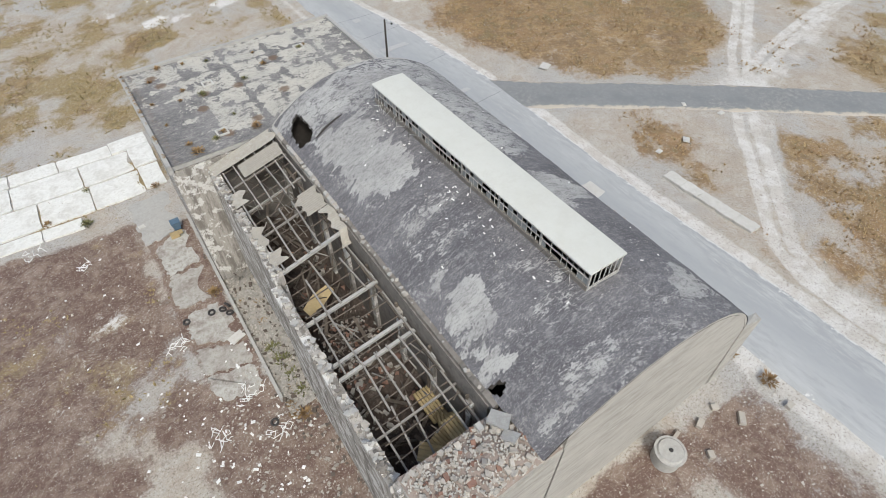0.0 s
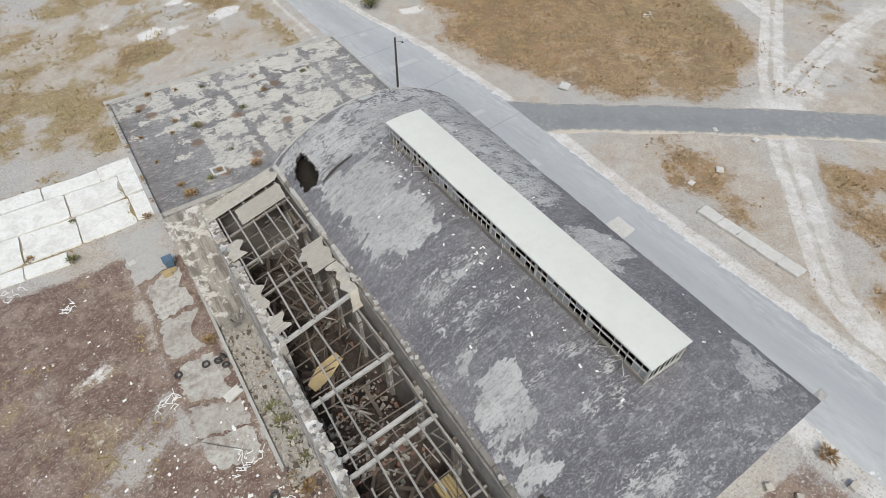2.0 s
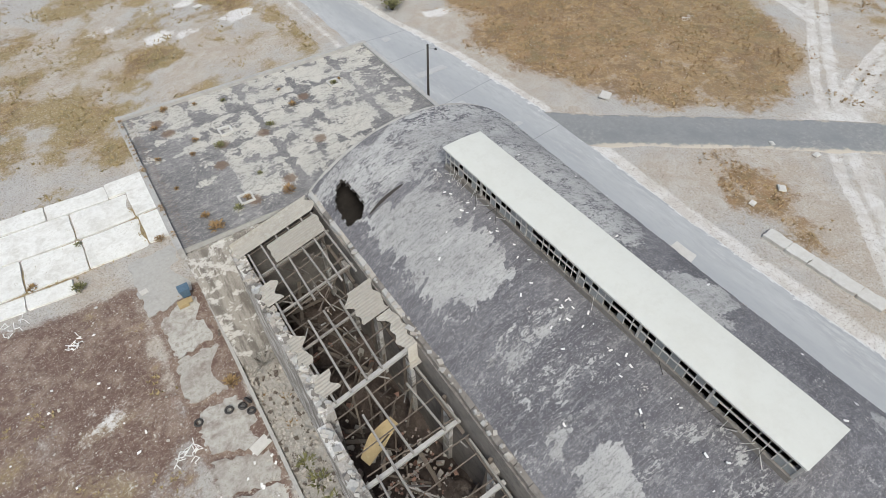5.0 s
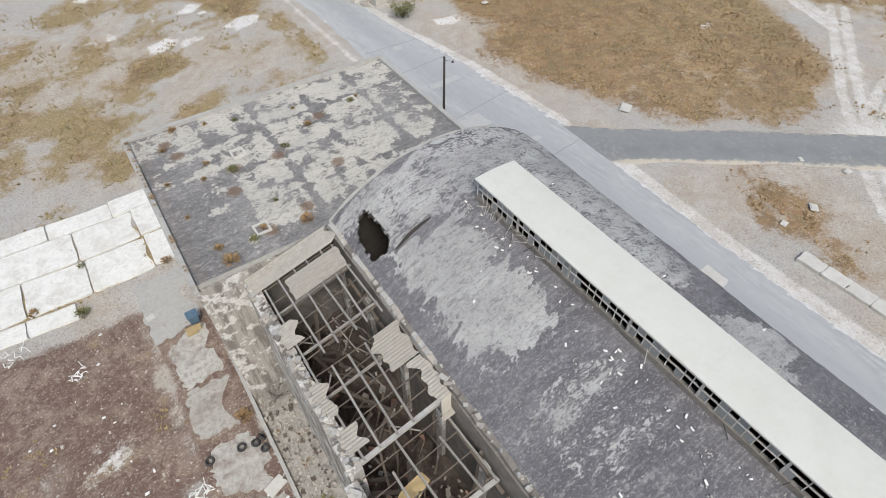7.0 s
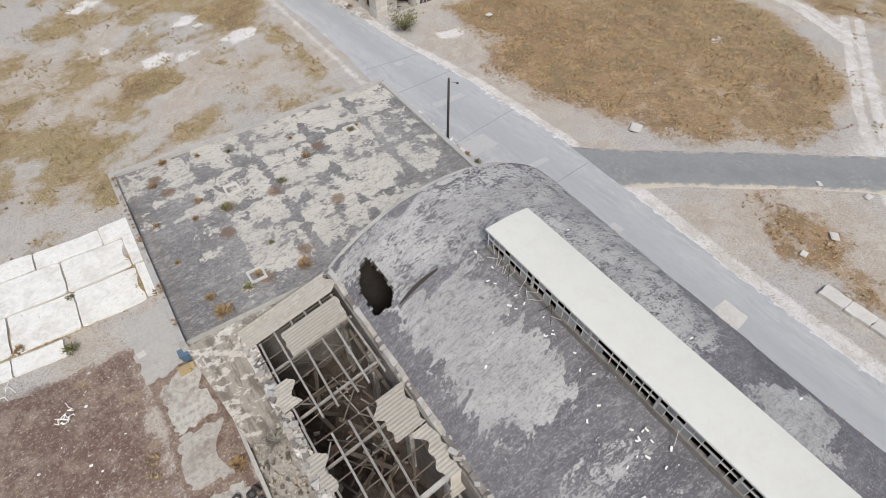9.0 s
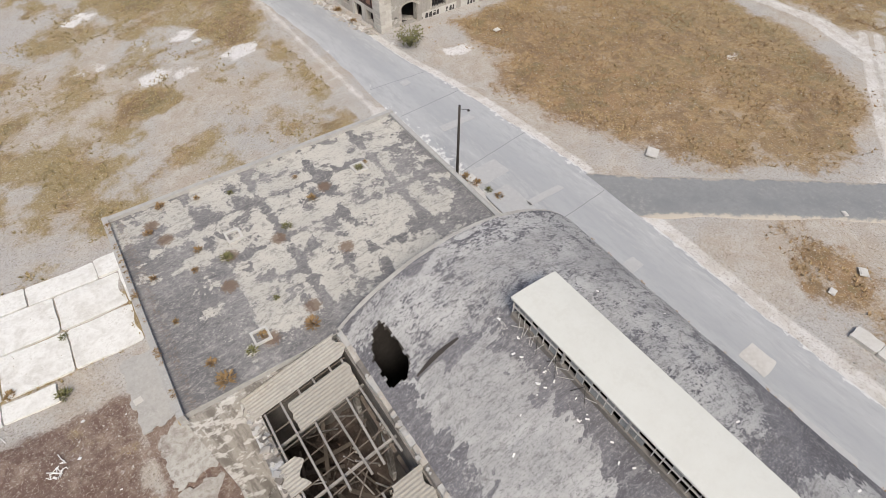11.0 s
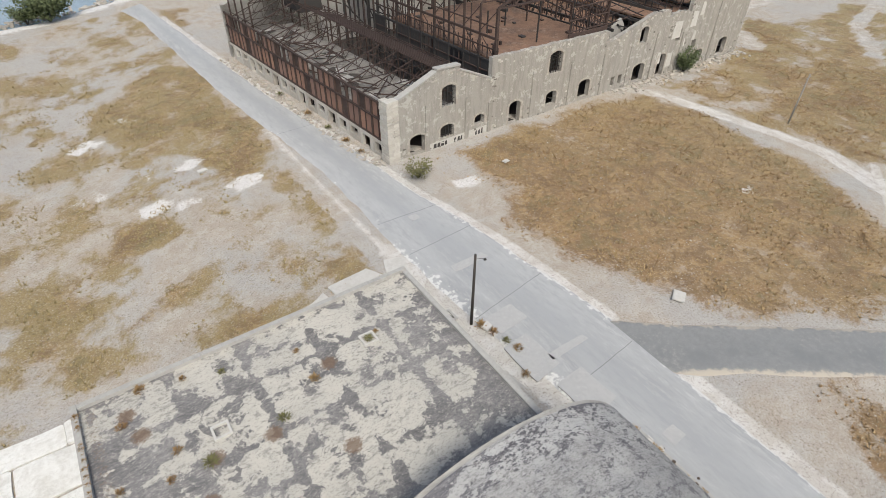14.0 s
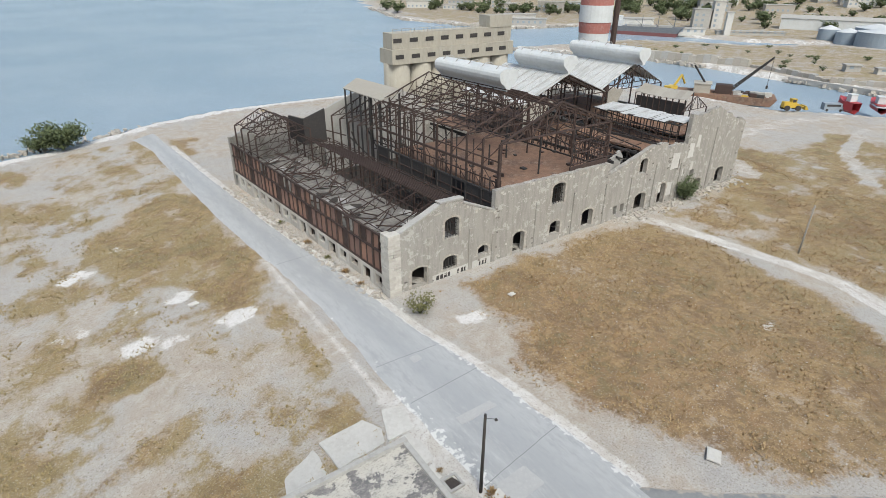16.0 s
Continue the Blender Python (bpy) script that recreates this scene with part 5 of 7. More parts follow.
def ridge_vent(u, v0, v1, z):
    """White goblet-section ventilator on a roof ridge."""
    half = [(0.35, 0), (0.42, 0.4), (0.75, 0.8), (1.25, 1.15), (1.6, 1.6), (1.75, 2.1), (1.7, 2.55), (1.5, 2.85), (1.2, 3.05), (0.6, 3.15)]
    prof = [(-a, b) for a, b in half] + half[::-1]
    vent = part("ridge_ventilator", Shape().prism([fp(u + a, v0, z + b) for a, b in prof], Vector(fp(u, v1, z)) - Vector(fp(u, v0, z))), WHITE_SHEET, factory, "white sheet-metal ridge ventilator")
    for k in range(5):
        v = v0 + (v1 - v0) * (k + 0.5) / 5
        part("hoop", Shape().beam(fp(u - 1.2, v, z + 3.0), fp(u - 0.6, v, z + 3.5), 0.12, 0.1).beam(fp(u - 0.6, v, z + 3.5), fp(u + 0.6, v, z + 3.5), 0.12, 0.1).beam(fp(u + 0.6, v, z + 3.5), fp(u + 1.2, v, z + 3.0), 0.12, 0.1), GREY_CONC, vent)


def shed_roof(u0, u1, v0, v1, eave, ridge, mt, label):
    m = (u0 + u1) / 2
    for a in (u0, u1):
        for k in range(int((v1 - v0) / 2)):
            v = v0 + 0.5 + k * 2
            part("roof_seam", Shape().beam(fp(a, v, eave + 0.15), fp(m, v, ridge + 0.15), 0.07, 0.07), GREY_CONC, factory)
        part("roof_slope", Shape().hexa([fp(a, v0, eave), fp(m, v0, ridge), fp(m, v1, ridge), fp(a, v1, eave), fp(a, v0, eave + 0.12), fp(m, v0, ridge + 0.12), fp(m, v1, ridge + 0.12), fp(a, v1, eave + 0.12)]), mt, factory, label)


ridge_vent(28.1, 11.6, 26.5, 19.6)
ridge_vent(50.5, 20, 32, 18.8)
ridge_vent(70, 19, 36, 18.8)
shed_roof(40, 61, 20, 36, 14.6, 18.8, ROOF_SHEET, "pale metal roof slope")
shed_roof(61, 79, 21, 38, 14.8, 18.8, ROOF_SHEET, "pale metal roof slope")
part("roof_slope", Shape().hexa([fp(18.4, 30, 16.2), fp(23.2, 30.4, 17.2), fp(22.9, 45, 17.2), fp(18.6, 42.5, 16.2), fp(18.4, 30, 16.35), fp(23.2, 30.4, 17.35), fp(22.9, 45, 17.35), fp(18.6, 42.5, 16.35)]), CORRUGATED, factory, "grey sheet roof remnant")
for v in (31, 34, 37, 40, 42):
    for u in (18.7, 22.6):
        part("steel_column", Shape().beam(fp(u, v, 0.2), fp(u, v, 16.3 + (u - 18.7) * 0.2), 0.24, 0.24), DARK_STEEL, factory)
for k in range(5):
    truss_bay(16.5, 30, 31.5 + k * 3.0, 11.5, 14.5, 0.2, 0.16)
part("hopper_panel", Shape().hexa([fp(9.5, 40, 8.0), fp(13.5, 40, 8.0), fp(13.5, 40.3, 8.0), fp(9.5, 40.3, 8.0), fp(9.5, 40, 12.5), fp(13.5, 40, 13.8), fp(13.5, 40.3, 13.8), fp(9.5, 40.3, 12.5)]), DARK_STEEL, factory, "blackened steel hopper plate")
part("hopper_panel", Shape().hexa([fp(9.5, 40.3, 8.0), fp(9.8, 40.3, 8.0), fp(9.8, 46, 8.0), fp(9.5, 46, 8.0), fp(9.5, 40.3, 12.5), fp(9.8, 40.3, 12.5), fp(9.8, 46, 12.0), fp(9.5, 46, 12.0)]), DARK_STEEL, factory, "blackened steel hopper plate")
part("rear_gable", Shape().prism([fp(16, 46, 0), fp(38, 46, 0), fp(38, 46, 12), fp(27, 46, 16), fp(16, 46, 12)], (0, 0.6, 0)), GREY_CONC, factory, "sooty rear gable wall")
part("rear_gable", Shape().prism([fp(0, 50, 0), fp(16, 50, 0), fp(16, 50, 9), fp(8, 50, 11.5), fp(0, 50, 8.4)], (0, 0.6, 0)), GREY_CONC, factory)
random.seed(21)
for k in range(60):
    u, v = random.uniform(1, 15), random.uniform(2, 44)
    a, ln = random.uniform(0, 3.14), random.uniform(2, 6)
    z = random.choice((5.0, 5.1, 5.3, 0.6)) if u < 10 else 0.5
    part("fallen_steel", Shape().beam(fp(u, v, z), fp(min(15.4, max(0.8, u + ln * math.cos(a))), min(48, max(1.2, v + ln * math.sin(a))), z + random.uniform(0.1, 1.8)), 0.14, 0.14), RUST, factory)
for k in range(40):
    u, v = random.uniform(1, 9.6), random.uniform(1.5, 43)
    part("roof_sheet", Shape().grid([[(fp(u + i * 1.1 * math.cos(k) - j * 0.7 * math.sin(k), v + i * 1.1 * math.sin(k) + j * 0.7 * math.cos(k), 5.0 + 0.25 * abs(noise.noise((u + i, v + j, 0))) + 0.05)) for i in range(3)] for j in range(3)]), (GREY_CONC, SOOT_FLOOR, SOOT_FLOOR, DARK_IN)[k % 4], factory, "fallen grey roof sheet")
for k in range(50):
    u, v = random.uniform(19, 74), random.uniform(28, 48) if random.random() < 0.6 else random.uniform(2, 26)
    if u < 38 and v < 27:
        continue
    a, ln = random.uniform(0, 3.14), random.uniform(3, 8)
    part("fallen_steel", Shape().beam(fp(u, v, random.uniform(0.5, 8)), fp(min(74, u + ln * math.cos(a)), min(48, max(1.5, v + ln * math.sin(a))), random.uniform(3, 10)), 0.18, 0.18), DARK_STEEL if k % 2 else RUST, factory)
for z in (3.0, 6.2, 9.4):
    for u in (40, 47, 54, 61, 68):
        part("floor_beam", Shape().beam(fp(u, 1, z), fp(u, 46, z), 0.3, 0.4), DARK_STEEL, factory)
part("upper_floor", Shape().hexa([fp(39, 8, 7.4), fp(60, 8, 7.4), fp(60, 44, 7.4), fp(39, 44, 7.4), fp(39, 8, 7.6), fp(60, 8, 7.6), fp(60, 44, 7.6), fp(39, 44, 7.6)]), RUST_FLOOR, factory)
part("upper_floor", Shape().hexa([fp(60.5, 4, 9.4), fp(74, 4, 9.4), fp(74, 40, 9.4), fp(60.5, 40, 9.4), fp(60.5, 4, 9.6), fp(74, 4, 9.6), fp(74, 40, 9.6), fp(60.5, 40, 9.6)]), RUST_FLOOR, factory)
# steel lattice in the tall windows, painted band and faded writing at the base
for u0, u1, z0, z1 in ((7.8, 10.0, 5.6, 8.2), (26.2, 28.7, 5.9, 8.6), (7.6, 9.8, 1.3, 2.9)):
    for k in range(5):
        u = u0 + (u1 - u0) * (k + 0.5) / 5
        part("window_bar", Shape().beam(fp(u, 0.3, z0), fp(u, 0.3, z1 + 0.2), 0.06, 0.06), DARK_STEEL, factory)
    for k in range(5):
        z = z0 + (z1 - z0) * (k + 0.5) / 5
        part("window_bar", Shape().beam(fp(u0, 0.3, z), fp(u1, 0.3, z), 0.06, 0.06), DARK_STEEL, factory)
part("painted_band", Shape().hexa([fp(5.9, -0.02, -0.2), fp(15.4, -0.02, -0.2), fp(15.4, 0.01, -0.2), fp(5.9, 0.01, -0.2), fp(5.9, -0.02, 1.05), fp(15.4, -0.02, 1.25), fp(15.4, 0.01, 1.25), fp(5.9, 0.01, 1.05)]), PALE_CONC, factory, "whitewashed band with faded spray paint")
for u, w in ((6.5, 0.5), (7.1, 0.5), (7.7, 0.5), (8.3, 0.4), (9.8, 0.35), (10.4, 0.4), (10.9, 0.3), (13.4, 0.3), (13.9, 0.35), (14.4, 0.3)):
    part("spray_mark", Shape().hexa([fp(u, -0.03, 0.25), fp(u + w, -0.03, 0.25), fp(u + w, -0.015, 0.25), fp(u, -0.015, 0.25), fp(u + 0.1, -0.03, 0.85), fp(u + w, -0.03, 0.9), fp(u + w, -0.015, 0.9), fp(u + 0.1, -0.015, 0.85)]), DARK_STEEL, factory, "black spray-paint mark")
for u, z, w, h in ((53.8, 5.8, 2.2, 2.8), (53.6, 1.2, 1.6, 2.4), (58.2, 7.0, 1.6, 2.6), (60.2, 8.6, 1.1, 2.2), (51.0, 2.2, 1.1, 2.0), (56.6, 4.0, 1.3, 1.5), (59.6, 4.6, 0.9, 1.7)):
    part("lime_patch", Shape().hexa([fp(u, -0.03, z), fp(u + w, -0.03, z), fp(u + w, 0.0, z), fp(u, 0.0, z), fp(u + 0.2, -0.03, z + h), fp(u + w - 0.1, -0.03, z + h - 0.2), fp(u + w - 0.1, 0.0, z + h - 0.2), fp(u + 0.2, 0.0, z + h)]), PALE_CONC, factory, "white lime-washed patch")
for u0, u1, n in ((40, 61, 5), (62, 79, 5)):
    for k in range(n):
        truss_bay(u0, u1, 20.4 + k * 3.4, 14.5, 18.6, 0.2, 0.17)


def sheet(name, a, b, c, d, mt, label, thick=0.12):
    """A thin roof sheet over four corners."""
    return part(name, Shape().hexa([fp(*p) for p in (a, b, c, d)] + [fp(p[0], p[1], p[2] + thick) for p in (a, b, c, d)]), mt, factory, label)


# torn white roof on posts over the middle wing, with its open storey
random.seed(88)
for k in range(12):
    v0, v1 = 1.0 + k * 1.37, 1.0 + (k + 1) * 1.37
    ua, ub = 55.3 + random.uniform(-0.35, 0.25), 60.4 + random.uniform(-0.5, 0.3)
    dz = random.uniform(-0.12, 0.1)
    if k in (0, 1):
        ua += 1.6
    sheet("roof_sheet", (ua, v0, 12.9 + dz), (ub, v0, 13.25 + dz), (ub, v1 + 0.06, 13.25 + dz), (ua, v1 + 0.06, 12.9 + dz), ROOF_SHEET, "torn white sheet of roofing", 0.06)
for k in range(14):
    v = 1.0 + k * 1.26
    for u in (55.5, 60.2):
        part("steel_post", Shape().beam(fp(u, v, 9.2), fp(u, v, 12.9), 0.13, 0.13), DARK_STEEL if k % 3 else RUST, factory)
    part("rafter", Shape().beam(fp(55.3, v, 12.8), fp(60.5, v, 13.15), 0.12, 0.16), DARK_STEEL, factory)
for z in (9.4, 10.4, 11.6, 12.8):
    part("side_rail", Shape().beam(fp(55.45, 1, z), fp(55.45, 18, z), 0.12, 0.16), RUST if z < 11 else DARK_STEEL, factory)
part("upper_floor", Shape().hexa([fp(50, 0.8, 8.9), fp(60.4, 0.8, 8.9), fp(60.4, 19, 8.9), fp(50, 19, 8.9), fp(50, 0.8, 9.2), fp(60.4, 0.8, 9.2), fp(60.4, 19, 9.2), fp(50, 19, 9.2)]), RUST_FLOOR, factory)
# grey sagging roof with a black panelled room below it
for k in range(8):
    t0, t1 = k / 8, (k + 1) / 8
    v0, v1 = 7.6 + 10.6 * t0, 7.6 + 10.6 * t1
    z0, z1 = 14.3 - 0.25 * math.sin(3.14 * t0), 14.3 - 0.25 * math.sin(3.14 * t1)
    sheet("roof_sheet", (67.6, v0, z0), (74.2, v0 + 2.6, z0 + 0.45), (74.2, v1 + 2.6, z1 + 0.45), (67.6, v1, z1), CORRUGATED, "sagging grey roof sheet", 0.08)
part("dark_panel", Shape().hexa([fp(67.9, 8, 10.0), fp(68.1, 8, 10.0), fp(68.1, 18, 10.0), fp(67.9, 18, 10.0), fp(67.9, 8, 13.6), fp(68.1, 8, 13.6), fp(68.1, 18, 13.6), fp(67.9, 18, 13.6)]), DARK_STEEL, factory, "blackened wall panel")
for k in range(9):
    v = 7.7 + k * 1.3
    part("steel_post", Shape().beam(fp(67.7, v, 9.4), fp(67.7, v, 14.2), 0.14, 0.14), RUST, factory)
    part("steel_post", Shape().beam(fp(74.0, v + 2.5, 7.0), fp(74.0, v + 2.5, 14.6), 0.16, 0.16), DARK_STEEL, factory)
truss_bay(66.5, 74.4, 7.4, 12.4, 14.8, 9.4, 0.12)
# blackened frames of the lower halls behind the front
for a in range(6):
    for b in range(6):
        u, v = 40.5 + a * 2.9, 2.0 + b * 3.2
        part("steel_column", Shape().beam(fp(u, v, 0.2), fp(u, v, 8.6 + 1.6 * noise.noise((u, v, 1))), 0.2, 0.2), DARK_STEEL if (a + b) % 3 else RUST, factory)
        if a < 5:
            part("floor_beam", Shape().beam(fp(u, v, 5.6 + 0.6 * (b % 3)), fp(u + 2.9, v, 5.6 + 0.6 * (b % 3)), 0.16, 0.22), DARK_STEEL, factory)
        if b < 5:
            part("brace", Shape().beam(fp(u, v, 5.8), fp(u, v + 3.2, 8.4), 0.1, 0.1), RUST, factory)
for a in range(7):
    u = 41 + a * 2.8
    part("rafter", Shape().beam(fp(u, 3.0, 8.8 + 0.25 * a), fp(u + 0.4, 19.5, 10.8 + 0.2 * a), 0.14, 0.16), DARK_STEEL, factory)
    part("purlin", Shape().beam(fp(39.5, 3.5 + a * 2.4, 9.1), fp(50, 3.5 + a * 2.4, 10.2), 0.1, 0.12), RUST, factory)
part("inner_wall", Shape().prism([fp(41.5, 3.4, 0.2), fp(45.6, 3.4, 0.2), fp(45.6, 3.4, 8.8), fp(44.6, 3.4, 9.9), fp(41.5, 3.4, 8.2)], (0, 0.35, 0)), GREY_CONC, factory, "pale inner gable wall")
for u0, u1, v in ((40, 47.5, 20.1), (62, 66.5, 20.1)):
    part("gable_sheet", Shape().prism([fp(u0, v, 10.6), fp(u0 + 2.2, v, 10.6), fp(u1, v, 14.5), fp(u0 + 1.2, v, 15.0), fp(u0, v, 14.5)], (0, 0.08, 0)), CORRUGATED, factory, "grey sheet gable infill")
part("parapet_band", Shape().beam(fp(17.6, 1.1, 9.4), fp(38.5, 1.1, 9.6), 0.25, 0.5), RUST, factory)
# voussoirs round the openings, exposed rubble and broken edges on the render
random.seed(45)
for a, b, z0, z1 in ARCHES:
    if b - a < 1.6:
        continue
    m, h = (a + b) / 2, (b - a) / 2
    for k in range(11):
        q0, q1 = math.pi * k / 11, math.pi * (k + 1) / 11 - 0.05
        o = 0.26 + random.uniform(-0.05, 0.08)
        ring = [(m - (h + e) * math.cos(q), z1 + (0.55 + e) * math.sin(q)) for q, e in ((q0, 0.0), (q1, 0.0), (q1, o), (q0, o))]
        part("arch_stone", Shape().prism([fp(u, -0.07, z) for u, z in ring], (0, 0.12, 0)), STONE, factory)
    for sgn in (-1, 1):
        z = z0
        while z < z1 - 0.1:
            w, hh = random.uniform(0.2, 0.45), random.uniform(0.25, 0.42)
            u = m + sgn * (h + w / 2)
            part("jamb_stone", Shape().hexa([fp(u - w / 2, -0.06, z), fp(u + w / 2, -0.06, z), fp(u + w / 2, 0.05, z), fp(u - w / 2, 0.05, z), fp(u - w / 2, -0.06, z + hh - 0.04), fp(u + w / 2, -0.06, z + hh - 0.04), fp(u + w / 2, 0.05, z + hh - 0.04), fp(u - w / 2, 0.05, z + hh - 0.04)]), STONE, factory)
            z += hh
for k in range(300):
    pick = k % 6
    if pick < 2:
        u = random.uniform(0.8, 74)
        z = top_at(u) - abs(random.gauss(0, 0.5)) - 0.25
    elif pick < 4:
        u = random.choice((16.2, 37.8, 48.4, 53.0, 57.8, 66.0, 74.3, 74.5)) + random.gauss(0, 0.35)
        z = random.uniform(0, max(1, top_at(min(74.5, u)) - 0.4))
    else:
        u, z = random.uniform(1, 74), abs(random.gauss(0, 1.0)) - 0.2
    if u > 74.5 or any(a - 0.2 < u < b + 0.2 and z0 - 0.5 < z < z1 + 0.7 for a, b, z0, z1 in ARCHES):
        continue
    w, hh = random.uniform(0.2, 0.55), random.uniform(0.15, 0.3)
    part("facing_stone", Shape().hexa([fp(u, -0.05, z), fp(u + w, -0.05, z), fp(u + w, 0.03, z), fp(u, 0.03, z), fp(u + 0.05, -0.045, z + hh), fp(u + w - 0.04, -0.05, z + hh * 0.9), fp(u + w - 0.04, 0.03, z + hh * 0.9), fp(u + 0.05, 0.03, z + hh)]), (STONE, WHITE_STONE, DARK_WALL)[k % 3], factory)
s = Shape()
for k in range(220):
    u = random.uniform(40, 76)
    c = fp(u, -abs(random.gauss(0.3, 1.2)), 0)
    s.rock((c[0], c[1], gz(c[0], c[1]) + 0.08), random.uniform(0.12, 0.45), 0.7)
solid("fallen_masonry", s, STONE, "fallen stones and mortar at the foot of the wall", "rubble", kind="stuff")

# ---- grain silo ----
silo = thing("grain_silo", "pale concrete grain silo with round cells and a head house", "silo")
for k in range(6):
    for j in range(1):
        x, y = 90.6 + k * 7.2, 172
        part("cell", Shape().tube((x, y, -2.5), (x, y, 12.1), 3.75, 3.75, 20), SILO_CONC, silo, smooth=True)
part("head_house", Shape().box(87, 168, 12.0, 130, 175, 15.8), SILO_CONC, silo)
part("head_house", Shape().box(87.6, 169, 15.8, 129.6, 174, 19.9), SILO_CONC, silo)
part("stair_tower", Shape().box(121, 168.8, 19.9, 129.8, 174, 23.2), SILO_CONC, silo)
for k in range(8):
    for z in (13.4, 17.5):
        part("window", Shape().box(88 + k * 5.2 + 1.3 * noise.noise((k, 3, 0)), 167.9 if z < 16 else 168.9, z, 90.6 + k * 5.2, 168.1 if z < 16 else 169.1, z + 1.1), DARK_STEEL, silo)
for k in range(24):
    part("railing_post", Shape().beam((88 + k * 1.4, 169.2, 19.9), (88 + k * 1.4, 169.2, 21.0), 0.1, 0.1), SILO_CONC, silo)
part("railing", Shape().beam((88, 169.2, 21.0), (119, 169.2, 21.0), 0.1, 0.1), SILO_CONC, silo)

# ---- pole ----
pole = thing("utility_pole", "dark wooden utility pole beside the road", "pole", at=(28.72, 53.3, 0.57))
part("shaft", Shape().tube((0, 0, -0.3), (0.05, 0, 8.0), 0.14, 0.10, 10), POLE_WOOD, pole, smooth=True)
part("cap", Shape().tube((0.05, 0, 8.0), (0.05, 0, 8.12), 0.11, 0.09, 10), DARK_STEEL, pole)
part("lamp_arm", Shape().beam((0.05, 0, 7.75), (0.6, -0.42, 7.72), 0.025, 0.025), DARK_STEEL, pole)
part("lamp_head", Shape().tube((0.66, -0.46, 7.62), (0.66, -0.46, 7.76), 0.13, 0.06, 10), DARK_STEEL, pole)

# ---- road margins and pavements ----
ASPHALT_PATCH = weathered("repaired_asphalt", (0.42, 0.42, 0.42), (0.34, 0.34, 0.345), (0.52, 0.515, 0.505), 0.5, 3.0, bump=0.2)
random.seed(17)


def slab(name, ring, lift, thick, material, label, parent=None, category="paving", group="", tilt=0.0, rough=0.07):
    """A poured slab with chipped corners that lies on the ground."""
    ring = np.array(ring, float)
    pts = []
    n = len(ring)
    for k in range(n):
        a, b, c = ring[k - 1], ring[k], ring[(k + 1) % n]
        pts += [b + (a - b) * random.uniform(0.02, 0.06), b + (c - b) * random.uniform(0.02, 0.06)]
        for f in (0.3, 0.6) if rough < 0.1 else (0.14, 0.26, 0.38, 0.5, 0.62, 0.74, 0.86):
            pts.append(b + (c - b) * f + np.array([random.uniform(-rough, rough), random.uniform(-rough, rough)]))
    m = ring.mean(0)
    base = gz(*m)
    pts = [(p[0], p[1], (gz(*p) + base) / 2 + lift - thick + tilt * (p[0] - m[0])) for p in pts]
    ob = part(name, Shape().prism(pts, (0, 0, thick)), material, parent, "")
    return tagged(ob, label) if parent else tagged(ob, label, category, group)


quay = thing("concrete_apron", "sun-bleached concrete apron of large cracked slabs", "paving", kind="structure")
for y0, y1, joints in ((62.95, 65.2, (-24, -18.2, -12.8, -8.0, -2.5, 1.6)), (58.85, 62.75, (-24, -18.6, -12.95, -6.15, -0.9, 1.6)), (54.5, 58.6, (-24, -16.4, -10.8, -5.85, -0.75, 1.5)), (52.3, 54.1, (-24, -16.8, -11.0, -7.3))):
    for x0, x1 in zip(joints, joints[1:]):
        dy = -0.05 * (x0 + x1) / 2 - 0.3
        q = [random.uniform(-0.12, 0.12) for _ in range(4)]
        slab("slab", [(x0 + 0.06, y0 + dy + q[0]), (x1 - 0.06, y0 + dy - 0.2 + q[1]), (x1 - 0.06, y1 + dy - 0.2 + q[2] * 0.4), (x0 + 0.06, y1 + dy + q[3] * 0.4)], 0.16, 0.3, SLAB_WHITE, "", quay)
walkway = thing("broken_walkway", "broken pale concrete walkway along the building", "paving", kind="structure")
for k, ring in enumerate((((-2.9, 53.0), (-3.0, 49.5), (-3.0, 46.2), (-1.2, 46.3), (0.9, 46.9), (0.9, 53.0)), ((-2.3, 45.0), (-2.3, 43.0), (-2.1, 41.0), (0.8, 41.2), (0.9, 46.0), (-0.6, 46.0)), ((-2.2, 40.8), (-2.6, 38.6), (-2.5, 36.9), (0.2, 36.3), (1.0, 37.5), (0.8, 40.6)), ((-2.1, 35.7), (-2.6, 34.0), (-2.4, 32.4), (0.9, 30.9), (1.1, 33.0), (0.5, 35.6)), ((-2.6, 31.9), (-2.8, 30.4), (-2.7, 29.2), (0.9, 28.1), (1.0, 30.2), (-0.6, 31.0)), ((-2.7, 28.9), (-2.6, 27.4), (-2.1, 26.1), (0.3, 25.4), (1.0, 26.5), (0.9, 27.8)))):
    slab("slab", ring, 0.085, 0.25, GREY_CONC if k == 0 else WALK_CONC, "", walkway, rough=0.2)
part("kerb", Shape().hexa([(1.35, 23.5, -2.5), (1.6, 23.5, -2.5), (1.75, 47, -2.5), (1.5, 47, -2.5), (1.35, 23.5, -1.25), (1.6, 23.5, -1.25), (1.75, 47, -1.0), (1.5, 47, -1.0)]), GREY_CONC, walkway, "low stained kerb wall")
part("yard_floor", Shape().grid([[(x, y, -1.55 + 0.10 * noise.noise((x, y, 0)) + (0.3 * (x - 1.6) / 2.4)) for x in np.linspace(1.55, 4.2, 12)] for y in np.linspace(22, 37.5, 40)]), DIRTY_YARD, walkway, "dusty concrete yard strip", True)
pavement = thing("pavement", "pale concrete pavement round the annex corner", "pavement", kind="structure")
